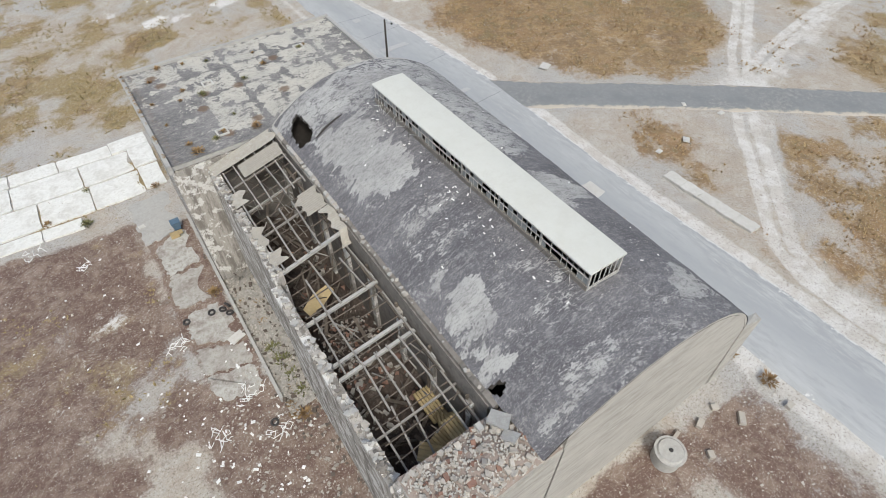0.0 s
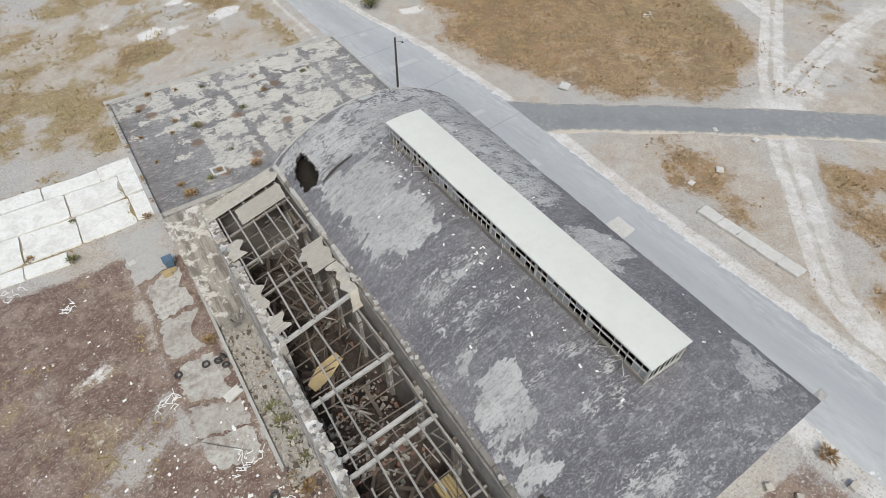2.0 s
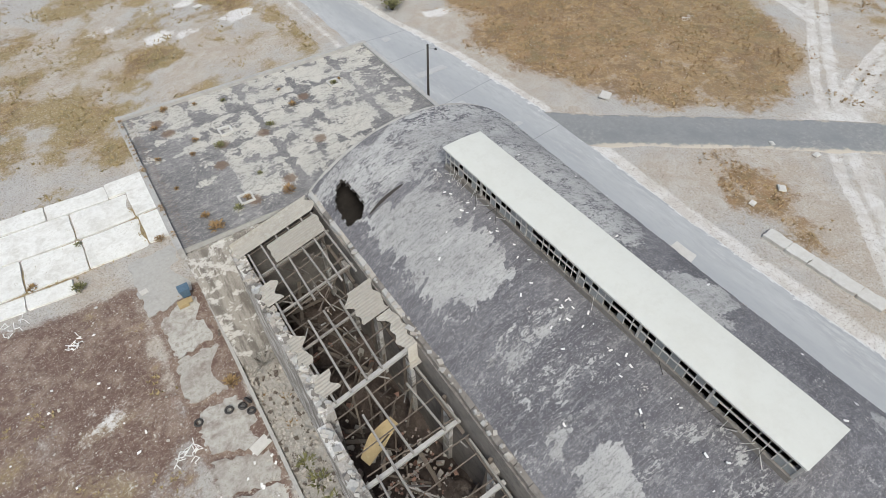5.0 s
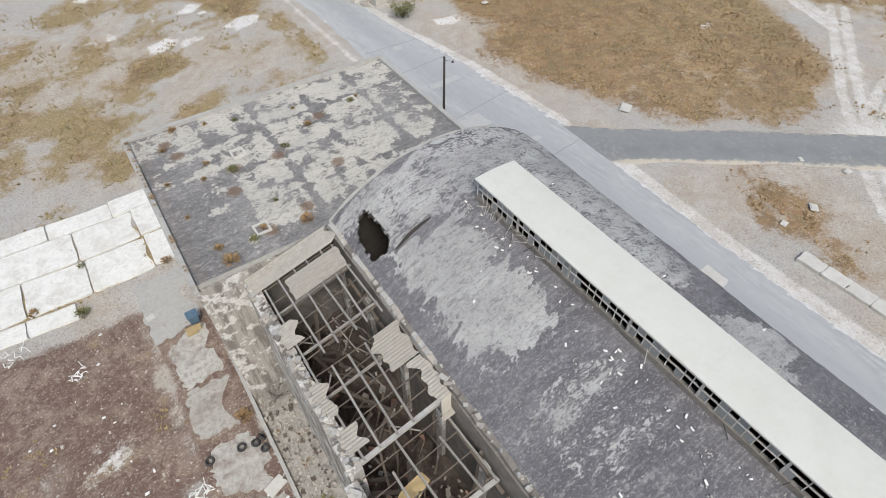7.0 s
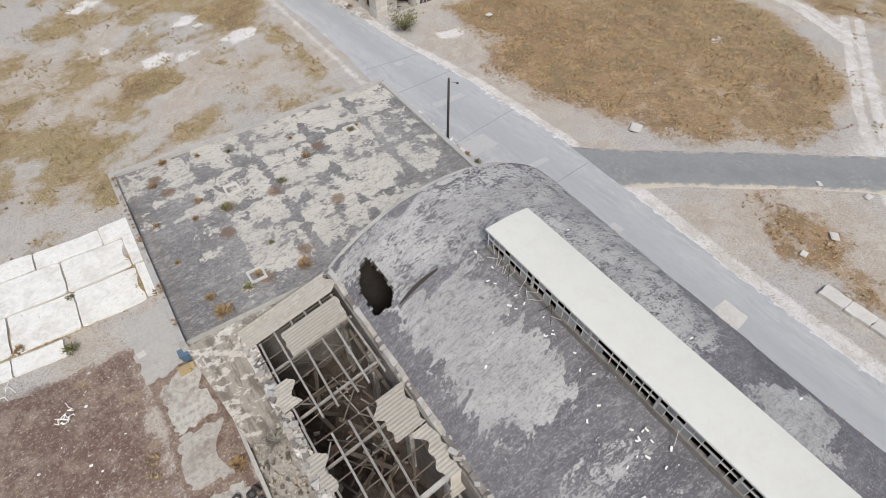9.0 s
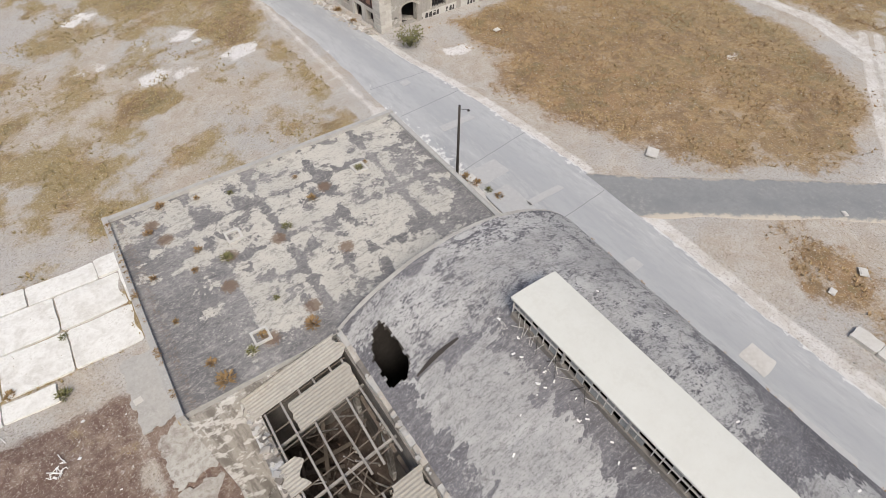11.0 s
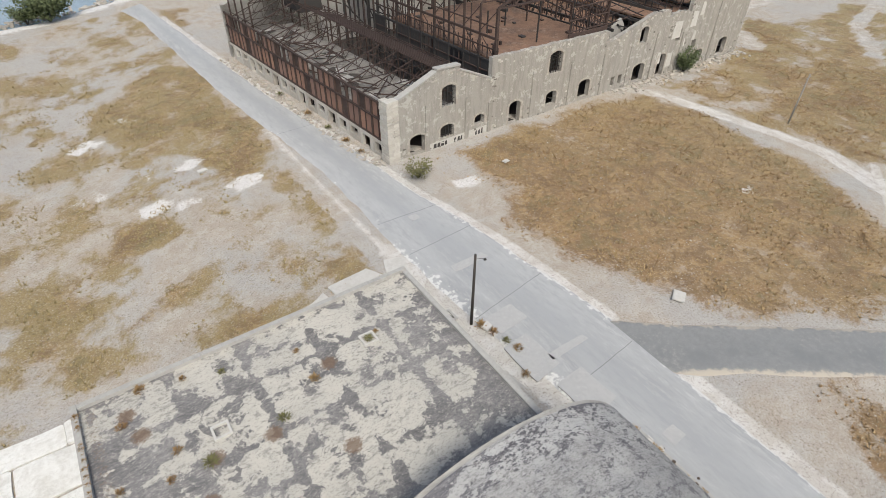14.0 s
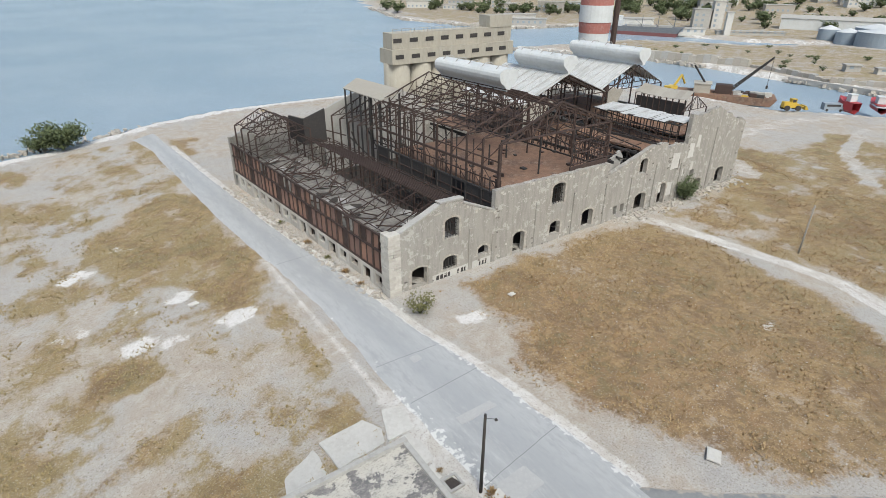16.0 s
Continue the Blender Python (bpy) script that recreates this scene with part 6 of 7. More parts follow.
for ring in (((11.0, 60.4), (16.2, 61.1), (15.9, 62.9), (11.2, 62.0)), ((16.5, 61.2), (20.6, 61.7), (20.0, 65.0), (17.0, 63.6)), ((20.9, 61.7), (25.2, 61.9), (26.6, 65.3), (20.6, 65.2)), ((25.4, 61.7), (27.9, 61.6), (28.6, 64.4), (26.7, 65.2)), ((5.5, 58.6), (10.8, 60.2), (10.8, 61.4), (5.2, 59.6)), ((25.2, 61.3), (27.7, 61.4), (27.6, 57.9), (24.9, 57.6)), ((24.8, 57.3), (27.4, 57.6), (27.2, 56.1), (24.8, 56.0)), ((24.6, 53.4), (27.4, 53.8), (27.6, 50.4), (24.3, 50.2)), ((24.3, 49.9), (27.5, 50.1), (28.4, 44.6), (24.0, 44.6)), ((24, 44.3), (28.5, 44.3), (29.0, 37.6), (24, 37.6))):
    slab("slab", ring, 0.10, 0.25, PALE_CONC if ring[0][1] > 56 else GREY_CONC, "", pavement)
pit = thing("open_pit", "square concrete pit beside the pavement", "pit", at=(27.4, 55.1, gz(27.4, 55.1)))
for b in ((-0.7, -0.7, 0.7, -0.5), (-0.7, 0.5, 0.7, 0.7), (-0.7, -0.5, -0.5, 0.5), (0.5, -0.5, 0.7, 0.5)):
    part("rim", Shape().box(b[0], b[1], -0.3, b[2], b[3], 0.22), GREY_CONC, pit)
part("pit_bottom", Shape().box(-0.5, -0.5, -0.3, 0.5, 0.5, 0.07), DARK_IN, pit)
for x, y, rx, ry in ((33.5, 60, 2.0, 0.5), (34.2, 36.4, 0.7, 0.6), (30.6, 47.5, 1.4, 2.2), (31.6, 52.0, 1.6, 1.2), (33.8, 46.6, 2.0, 0.35), (35.0, 25.4, 0.9, 1.1), (33.5, 20, 0.4, 3), (31.8, 42.5, 1.5, 2.0), (33.0, 69.5, 0.5, 0.5)):
    slab("road_patch", [(x - rx, y - ry), (x + rx, y - ry * 0.8), (x + rx * 0.9, y + ry), (x - rx, y + ry * 0.9)], 0.19, 0.1, ASPHALT_PATCH if rx != 0.9 else PALE_CONC, "paler repaired patch in the asphalt", None, "road patch", "repairs in the road")
strip = thing("concrete_strip", "long weathered concrete strip lying in the sand", "concrete strip")
for k in range(5):
    y0 = 13.2 + k * 1.95
    slab("slab", [(42.7 - k * 0.1, y0), (44.0 - k * 0.1, y0), (43.9 - k * 0.1, y0 + 1.9), (42.6 - k * 0.1, y0 + 1.9)], 0.28, 0.4, PALE_CONC, "", strip)

# ---- weeds, grass ----
def grass_material():
    m, nt, p = nodes_of("dry_grass", 0.9)
    g = nt.nodes.new("ShaderNodeNewGeometry")
    v = coords(nt)
    big = noise_node(nt, v, 0.12, 5, 0.6, 0.4)
    mid = noise_node(nt, v, 0.35, 6, 0.65, 0.3)
    c = blend(nt, g.outputs["Random Per Island"], (0.46, 0.345, 0.195), (0.215, 0.14, 0.08))
    c = blend(nt, calc(nt, "MULTIPLY", step(nt, mid, 0.48, 0.58), 0.6), c, (0.29, 0.18, 0.10))
    c = blend(nt, calc(nt, "MULTIPLY", step(nt, big, 0.47, 0.62), 0.55), c, (0.37, 0.275, 0.145))
    sep = nt.nodes.new("ShaderNodeSeparateXYZ")
    nt.links.new(v, sep.inputs[0])
    west = calc(nt, "SUBTRACT", 1.0, step(nt, sep.outputs[0], 24, 44))
    c = blend(nt, calc(nt, "MULTIPLY", west, 0.65), c, (0.315, 0.262, 0.14))
    nt.links.new(c, p.inputs["Base Color"])
    p.inputs["Transmission Weight"].default_value = 0
    return m


GRASS = grass_material()


def tufts(name, pts, sizes, material, label, blades=5):
    """Spreading tufts: each a star of leaning blades."""
    rng = np.random.default_rng(4)
    n = len(pts)
    ang = rng.uniform(0, 2 * np.pi, (n, blades)) + 0
    lean = rng.uniform(0.35, 1.0, (n, blades)) * sizes[:, None]
    hgt = rng.uniform(0.28, 0.75, (n, blades)) * sizes[:, None]
    w = 0.28 * sizes[:, None]
    cx, cy, cz = (pts[:, k][:, None] for k in range(3))
    tip = np.stack([cx + lean * np.cos(ang), cy + lean * np.sin(ang), cz + hgt], -1)
    a = np.stack([cx - w * np.sin(ang), cy + w * np.cos(ang), cz + 0 * ang - 0.05], -1)
    b = np.stack([cx + w * np.sin(ang), cy - w * np.cos(ang), cz + 0 * ang - 0.05], -1)
    v = np.stack([a, b, tip], 2).reshape(-1, 3)
    me = bpy.data.meshes.new(name)
    me.vertices.add(len(v))
    me.vertices.foreach_set("co", v.ravel())
    k = len(v) // 3
    me.loops.add(len(v))
    me.loops.foreach_set("vertex_index", np.arange(len(v)))
    me.polygons.add(k)
    me.polygons.foreach_set("loop_start", np.arange(k) * 3)
    me.update(calc_edges=True)
    me.validate()
    me.materials.append(material)
    return tagged(new(name, me), label, "grass", kind="stuff")


rng = np.random.default_rng(9)
cand = np.stack([rng.uniform(-22, 128, 230000), rng.uniform(-6, 172, 230000)], 1)
cv = cover(np.concatenate([cand, np.zeros((len(cand), 1))], 1))
nz = np.array([0.5 + 0.55 * noise.fractal((p[0] * 0.22, p[1] * 0.22, 3.3), 0.6, 2.0, 4) for p in cand])
far_thin = np.clip(1.25 - np.hypot(cand[:, 0] - 20, cand[:, 1] - 40) / 150, 0.25, 1)
ok = (rng.random(len(cand)) < np.clip((cv[:, 0] + nz - 0.95) * 2.2, 0, 1) * 0.8 * far_thin) & ~inside(cand[:, 0], cand[:, 1], [(26, -10), (40, -10), (40, 60), (35, 100), (29, 170), (22, 170), (26, 100)])
for ring in ([(1, 4), (29.5, 4), (29.5, 53), (1, 53)], [(35.5, 80.5), (114, 81.5), (110, 135), (31, 133)], [(37, 47.5), (52, 37.5), (78, 17), (78, 10), (70, 15), (57, 26), (42, 36.5), (37, 37.5)], [(41, -8), (44.5, -8), (46.5, 9), (53, 14.5), (64, 26), (61, 30), (48, 17.5), (43, 11)]):
    ok &= ~inside(cand[:, 0], cand[:, 1], ring)
keep = cand[ok]
gzs = land_z(keep[:, 0], keep[:, 1])
ok2 = gzs > -2.6
keep, gzs = keep[ok2], gzs[ok2]
tufts("dry_grass", np.column_stack([keep, gzs]), rng.uniform(0.12, 0.36, len(keep)), GRASS, "straw and rust-brown dry grass tufts on the ground")


def clump(name, x, y, z, r, material, label, category="weed", group="", n=90):
    """A low straggly plant of narrow leaves on thin stems."""
    s = Shape()
    for k in range(n):
        a, t = random.uniform(0, 6.28), random.uniform(0.15, 1.0)
        d = Vector((math.cos(a) * t, math.sin(a) * t, random.uniform(0.15, 0.8) * (1.15 - 0.5 * t))) * r
        q = Vector((-math.sin(a), math.cos(a), random.uniform(-0.4, 0.4))) * r * random.uniform(0.05, 0.12)
        o = d * random.uniform(0.35, 0.75)
        i = len(s.v)
        s.v += [tuple(o - q), tuple(o + q), tuple(d)]
        s.f.append((i, i + 1, i + 2))
        if k % 6 == 0:
            s.tube((0, 0, -0.05), tuple(o), r * 0.025, r * 0.012, 4)
    ob = solid(name, s, material, label, category, group)
    ob.location = (x, y, z)
    return ob


random.seed(31)
for x, y, r, green in ((6.8, 45.2, 0.6, 1), (5.6, 46.7, 0.4, 0), (12.9, 47.0, 0.5, 0), (10.6, 45.6, 0.5, 1), (16.7, 47.9, 0.45, 1), (8.8, 50.3, 0.35, 1), (8.9, 38.4, 0.7, 0), (5.7, 38.6, 0.5, 1), (6.5, 39.2, 0.4, 0), (4.1, 37.8, 0.75, 0), (4.8, 51.5, 0.5, 0), (5.0, 45.3, 0.35, 0), (6.9, 51.0, 0.35, 0), (3.8, 39.1, 0.45, 0), (12.8, 49.4, 0.3, 0), (3.1, 42.5, 0.3, 0), (2.9, 46.0, 0.35, 0), (3.6, 49.6, 0.45, 0), (8.0, 41.0, 0.3, 1), (17.3, 48.2, 0.3, 0)):
    clump("roof_weed", x, y, FZ + 0.02, r * 0.85, GREEN_WEED if green else WEED, "small green weed rooted in the flat roof" if green else "dry brown weed rooted in the flat roof", "weed", "weeds on the flat roof")
for k in range(26):
    y = random.uniform(37.5, 51.5)
    clump("roof_weed", FX0 - 0.08, y, FZ + 0.26, random.uniform(0.12, 0.28), WEED, "dry weed along the roof parapet", "weed", "weeds on the parapet", 40)
for k in range(22):
    clump("gutter_weed", 28.1, random.uniform(8, 36), EAVE - 0.03, random.uniform(0.15, 0.35), WEED, "dry weed in the warehouse gutter", "weed", "weeds in the gutter", 40)
for x, y, r, g in ((3.4, 41.0, 0, 0), (2.9, 26.5, 1.0, 1), (3.0, 25.0, 0.8, 1), (0.6, 36.6, 0.8, 0), (2.7, 28.0, 0.9, 1), (3.2, 23.2, 0.9, 1), (2.4, 21.5, 0.8, 0), (2.9, 31, 0.6, 0), (2.2, 34, 0.5, 0), (3.4, 33, 0.6, 0), (29.2, 52.6, 0.7, 0), (29.6, 51.4, 0.6, 0), (29.9, 50.0, 0.5, 1), (30.2, 48.8, 0.6, 0), (29.0, 46.4, 0.5, 0), (27.2, 56.6, 0.4, 0), (-7.0, 52.6, 0.8, 1), (-6.1, 58, 0.5, 1), (-10.3, 54.8, 0.6, 0), (0.2, 54.1, 0.6, 0), (30.5, 6.5, 0.8, 0), (31, 3.5, 0.9, 0), (35.2, 86, 0.7, 0), (35.0, 90, 0.8, 0), (34.6, 95, 0.7, 1), (34.2, 101, 0.8, 0), (33.4, 110, 0.8, 1)):
    if r:
        clump("weed_clump", x, y, gz(x, y) + 0.1, r, GREEN_WEED if g else WEED, "straggly green weed on dusty ground" if g else "dry brown weed on dusty ground", "weed", "weeds round the site")


def shrub(name, x, y, z, h, r, leaf, label, n=700, category="shrub", leaf_size=0.10):
    """Several forked stems with an uneven crown of small leaves."""
    root = thing(name, label, category, at=(x, y, z))
    st, lf = Shape(), Shape()
    ends = []
    for k in range(9):
        a = 6.28 * k / 9 + random.uniform(-0.3, 0.3)
        m = Vector((math.cos(a) * r * 0.35, math.sin(a) * r * 0.35, h * random.uniform(0.3, 0.5)))
        e = Vector((math.cos(a + 0.3) * r * random.uniform(0.5, 0.9), math.sin(a + 0.3) * r * random.uniform(0.5, 0.9), h * random.uniform(0.55, 0.95)))
        st.tube((0, 0, -0.1), m, h * 0.03, h * 0.02, 5).tube(m, e, h * 0.02, h * 0.008, 5)
        ends += [e, (m + e) / 2, m]
    for k in range(n):
        c = random.choice(ends) + Vector((random.gauss(0, r * 0.2), random.gauss(0, r * 0.2), random.gauss(0, h * 0.1)))
        u = Vector((random.uniform(-1, 1), random.uniform(-1, 1), random.uniform(-0.6, 0.6))).normalized() * r * leaf_size
        w = u.cross(Vector((random.uniform(-1, 1), random.uniform(-1, 1), 1))).normalized() * r * leaf_size * 0.6
        i = len(lf.v)
        lf.v += [tuple(c - u), tuple(c + w), tuple(c + u), tuple(c - w)]
        lf.f.append((i, i + 1, i + 2, i + 3))
    part("stems", st, POLE_WOOD, root)
    part("crown", lf, leaf, root)
    return root


LEAF = weathered("dusty_leaf", (0.11, 0.135, 0.065), (0.06, 0.075, 0.04), (0.19, 0.21, 0.12), 0.8, 4.0)
shrub("roadside_bush", 38.0, 76.5, gz(38, 76.5), 2.2, 1.7, GREEN_WEED, "sparse grey-green bush at the factory corner", 420, "bush")
shrub("evergreen_bush", 95.0, 81.0, gz(95, 81), 3.6, 2.0, LEAF, "dense dark green bush against the factory wall", 2600, "bush", 0.08)
shrub("shore_tree", 7.5, 183, gz(7.5, 183), 6.0, 4.6, LEAF, "rounded dark green tree near the shore", 3000, "tree", 0.075)
shrub("shore_tree", 3.0, 184, gz(3, 184), 3.6, 3.0, LEAF, "low dark green tree near the shore", 1800, "tree", 0.08)
dead = thing("dead_bush", "bare tangled grey-brown dead bush beside the wall", "bush", at=(3.2, 37.0 - 0.6, -1.3))
s = Shape()
for k in range(70):
    a, e = random.uniform(0, 6.28), random.uniform(0.1, 1.2)
    m = Vector((math.cos(a) * 0.5, math.sin(a) * 0.5, 0.6 * e + 0.2))
    s.tube((random.uniform(-0.2, 0.2), random.uniform(-0.2, 0.2), 0), m, 0.03, 0.02, 4).tube(m, m + Vector((math.cos(a + random.uniform(-1, 1)) * 0.8, math.sin(a + random.uniform(-1, 1)) * 0.8, random.uniform(-0.1, 0.9))), 0.02, 0.006, 4)
part("brush", s, TIMBER, dead)

# ---- litter and loose things on the ground ----
random.seed(41)
for i in range(230):
    if i < 185:
        x, y = random.gauss(-0.8, 2.6), random.uniform(16, 31)
        if x > 3.2:
            x = -x
    else:
        x, y = random.uniform(-14, -2), random.uniform(28, 50)
    s = Shape().rock((0, 0, 0), random.uniform(0.05, 0.18), 0.35)
    ob = solid("litter_scrap", s, WHITE_LITTER if random.random() < 0.7 else STONE, "pale scrap of rubble on the brown soil", "rubble", "scraps beside the warehouse")
    ob.location = (x, y, gz(x, y) + 0.06)
s = Shape()
for k in range(1700):
    if k > 900:
        x, y = (random.uniform(1.7, 3.7), random.uniform(22, 37)) if k % 2 else (random.uniform(-3, 3.4), random.uniform(14, 30))
    elif k % 3 == 0:
        x, y = random.uniform(-16, 3.4), random.uniform(12, 52)
    elif k % 3 == 1:
        x, y = random.uniform(5, 31), random.uniform(-6, 5)
    else:
        x, y = random.uniform(40, 70), random.uniform(0, 78)
    s.rock((x, y, (gz(x, y) + 0.03 if not (x > 1.6 and x < 4 and y > 22 and y < 38) else -1.5 + 0.12 * (x - 1.6))), random.uniform(0.03, 0.11), 0.5)
solid("gravel_scatter", s, STONE, "scattered pale stones and chips on the ground", "rubble", kind="stuff")
s = Shape()
for k in range(260):
    x = random.uniform(34.6, 36.4) - 0.085 * (k % 50)
    y = 82 + (k % 50) + random.uniform(-0.5, 0.5)
    s.rock((x - 0.3, y, gz(x, y) + 0.1), random.uniform(0.1, 0.35), 0.6)
solid("fallen_masonry", s, STONE, "fallen masonry along the foot of the factory wall", "rubble", kind="stuff")


def tyre(x, y, z, tilt):
    t = thing("tyre", "worn black car tyre dumped on the walkway", "tyre", "dumped tyres", at=(x, y, z))
    s = Shape()
    k, q = 18, 8
    rows = [[((0.24 + 0.085 * math.cos(6.2832 * j / q)) * math.cos(6.2832 * i / k), (0.24 + 0.085 * math.cos(6.2832 * j / q)) * math.sin(6.2832 * i / k), 0.10 * math.sin(6.2832 * j / q)) for j in range(q + 1)] for i in range(k + 1)]
    part("tread", s.grid(rows), DARK_STEEL, t, smooth=True)
    t.rotation_euler = (radians(tilt), 0, random.uniform(0, 3))


for x, y, tl in ((1.0, 33.6, 10), (0.6, 34.3, 25), (-0.3, 34.6, 5), (1.1, 34.4, 70), (-2.4, 35.0, 8), (0.3, 22.2, 12)):
    tyre(x, y, gz(x, y) + (0.28 if tl < 50 else 0.4), tl)
bin_ = thing("rubbish_bin", "small blue plastic bin tipped beside the walkway", "bin", at=(0.3, 46.4, gz(0.3, 46.4) + 0.2))
BLUE = weathered("blue_plastic", (0.10, 0.16, 0.23), (0.05, 0.08, 0.12), (0.2, 0.26, 0.32), 1.0, 5.0, rough=0.5)
part("body", Shape().hexa([(-0.3, -0.25, 0), (0.3, -0.25, 0), (0.3, 0.25, 0), (-0.3, 0.25, 0), (-0.4, -0.35, 0.9), (0.4, -0.35, 0.9), (0.4, 0.35, 0.9), (-0.4, 0.35, 0.9)]), BLUE, bin_)
part("lid", Shape().box(-0.44, -0.4, 0.9, 0.44, 0.4, 0.97), BLUE, bin_)
box_ = solid("cardboard_box", Shape().box(-0.4, -0.3, 0, 0.4, 0.3, 0.35).box(0.42, -0.3, 0.3, 0.75, 0.3, 0.33), TAN_SHEET, "flattened brown box beside the bin", "box")
box_.location = (-0.2, 45.6, gz(-0.2, 45.6) + 0.1)
for cx, cy, n in ((-3.6, 33.2, 9), (-3.3, 24.0, 7), (-0.6, 25.7, 10), (0.2, 21.8, 8), (-8.5, 47.0, 6), (-12, 51.3, 6)):
    s = Shape()
    for k in range(n):
        p = Vector((random.uniform(-0.7, 0.7), random.uniform(-0.7, 0.7), 0.05))
        for j in range(4):
            q = p + Vector((random.uniform(-0.5, 0.5), random.uniform(-0.5, 0.5), random.uniform(-0.03, 0.08)))
            q.z = max(q.z, 0.04)
            s.tube(p, q, 0.035, 0.03, 5)
            p = q
    ob = solid("plastic_tangle", s, WHITE_LITTER, "tangle of torn white plastic strip on the soil", "litter", "plastic tangles")
    ob.location = (cx, cy, gz(cx, cy) + 0.02)
for x, y, a, w, h in ((0.6, 31.0, 20, 1.3, 0.8), (-2.6, 49.0, 10, 0.6, 0.5), (46.5, 45.3, 30, 1.5, 1.1), (56, 26.5, 0, 0.8, 0.5), (48.9, 25.5, 40, 0.9, 0.7), (49.2, 73.5, 10, 0.9, 0.6), (17, 95, 15, 1.2, 0.7), (29.6, 52.2, 20, 1.0, 0.8), (45.0, 25.8, 10, 0.7, 0.5), (54, 30, 60, 0.6, 0.4)):
    s = Shape().box(-w / 2, -h / 2, 0, w / 2, h / 2, 0.08).box(-w / 2 + 0.1, -h / 2 + 0.05, 0.08, w / 2 - 0.2, h / 2 - 0.1, 0.13)
    ob = solid("discarded_board", s, PALE_CONC, "pale broken board lying on the ground", "board", "discarded boards")
    ob.matrix_basis = pose(x, y, gz(x, y) + 0.12, 3, 2, a)
for x, y in ((32.6, 38.0), (32.9, 37.5), (33.2, 37.1)):
    solid("kerb_block", Shape().box(-0.22, -0.22, 0, 0.22, 0.22, 0.4).box(-0.17, -0.17, 0.4, 0.17, 0.17, 0.46), PALE_CONC, "pale concrete block beside the road", "block", "blocks by the road").location = (x - 1.0, y, gz(x, y) + 0.12)
drum = thing("concrete_drum", "round lidded concrete cistern beside the end wall", "cistern", at=(20.9, 4.0, gz(20.9, 4.0)))
part("ring", Shape().tube((0, 0, -0.3), (0, 0, 1.15), 0.95, 0.95, 28), GREY_CONC, drum, smooth=False)
part("lip", Shape().tube((0, 0, 1.15), (0, 0, 1.3), 1.05, 1.05, 28), GREY_CONC, drum)
part("lid", Shape().tube((0, 0, 1.3), (0, 0, 1.42), 0.9, 0.8, 28), GREY_CONC, drum)
part("lid_knob", Shape().tube((0, 0, 1.42), (0, 0, 1.52), 0.14, 0.12, 12), DARK_STEEL, drum)
for x, y, w, d, t in ((24.5, 4.2, 0.7, 0.4, 20), (26.2, 4.4, 0.5, 0.4, -30), (27.0, 2.8, 0.9, 0.4, 45), (22.6, 4.6, 0.6, 0.25, 10), (23.4, 2.4, 0.5, 0.4, 60), (30.5, 1.5, 0.6, 0.4, 0)):
    ob = solid("concrete_block", Shape().box(-w / 2, -d / 2, 0, w / 2, d / 2, 0.3).rock((w / 2, 0, 0.1), 0.12), STONE, "pale broken masonry block on the ground", "block", "blocks by the end wall")
    ob.matrix_basis = pose(x, y, gz(x, y) + 0.02, 0, 0, t)
far_pole = thing("utility_pole", "leaning grey wooden pole in the dry grass", "pole", at=(90.0, 59.5, gz(90, 59.5)))
part("shaft", Shape().tube((0, 0, -0.3), (1.0, 0.3, 7.0), 0.13, 0.09, 8), TIMBER, far_pole, smooth=True)
part("crossarm", Shape().beam((0.4, 0.3, 6.4), (1.5, 0.3, 6.6), 0.1, 0.1), TIMBER, far_pole)

# ---- loose things on the roofs ----
random.seed(51)
for k in range(70):
    y = random.uniform(10.5, 32)
    if k % 3:
        x = 15.5 - abs(random.gauss(0, 0.6))
    else:
        x = random.uniform(10.5, 26)
    a = random.uniform(0, 3.14)
    w = random.uniform(0.015, 0.045)
    s = Shape().hexa([(-w * 2.5, -w, 0), (w * 2.5, -w, 0), (w * 2.2, w, 0), (-w * 2, w, 0), (-w * 2.5, -w, 0.03), (w * 2.5, -w, 0.03), (w * 2.2, w, 0.03), (-w * 2, w, 0.03)])
    ob = solid("roof_splinter", s, WHITE_LITTER, "white splinter of broken glazing on the vault", "debris", "splinters on the vault")
    ob.matrix_basis = pose(x, y, vault_z(x) + 0.06, 0, math.degrees(math.asin((x - CX) / R)), math.degrees(a))
for x, y, r in ((14.2, 15.2, 0.35), (15.4, 10.9, 0.22), (14.9, 16.2, 0.3), (13.9, 21.6, 0.25), (15.3, 31.2, 0.3), (15.3, 28.7, 0.28)):
    heap = thing("plaster_heap", "small heap of crumbled mortar on the vault", "rubble", "heaps on the vault", at=(x, y, vault_z(x) + 0.03))
    for k in range(8):
        part("lump", Shape().rock((random.uniform(-r, r), random.uniform(-r, r), 0.0), r * 0.16, 0.5), GREY_CONC, heap)
for x, y in ((16.7, 47.9), (6.4, 39.2), (7.7, 46.6)):
    s = Shape()
    for b in ((-0.45, -0.45, 0.45, -0.33), (-0.45, 0.33, 0.45, 0.45), (-0.45, -0.33, -0.33, 0.33), (0.33, -0.33, 0.45, 0.33)):
        s.box(b[0], b[1], 0, b[2], b[3], 0.14)
    ob = solid("roof_hatch", s, PALE_CONC, "low square kerb of a filled roof opening", "hatch", "kerbs on the flat roof")
    ob.location = (x, y, FZ)

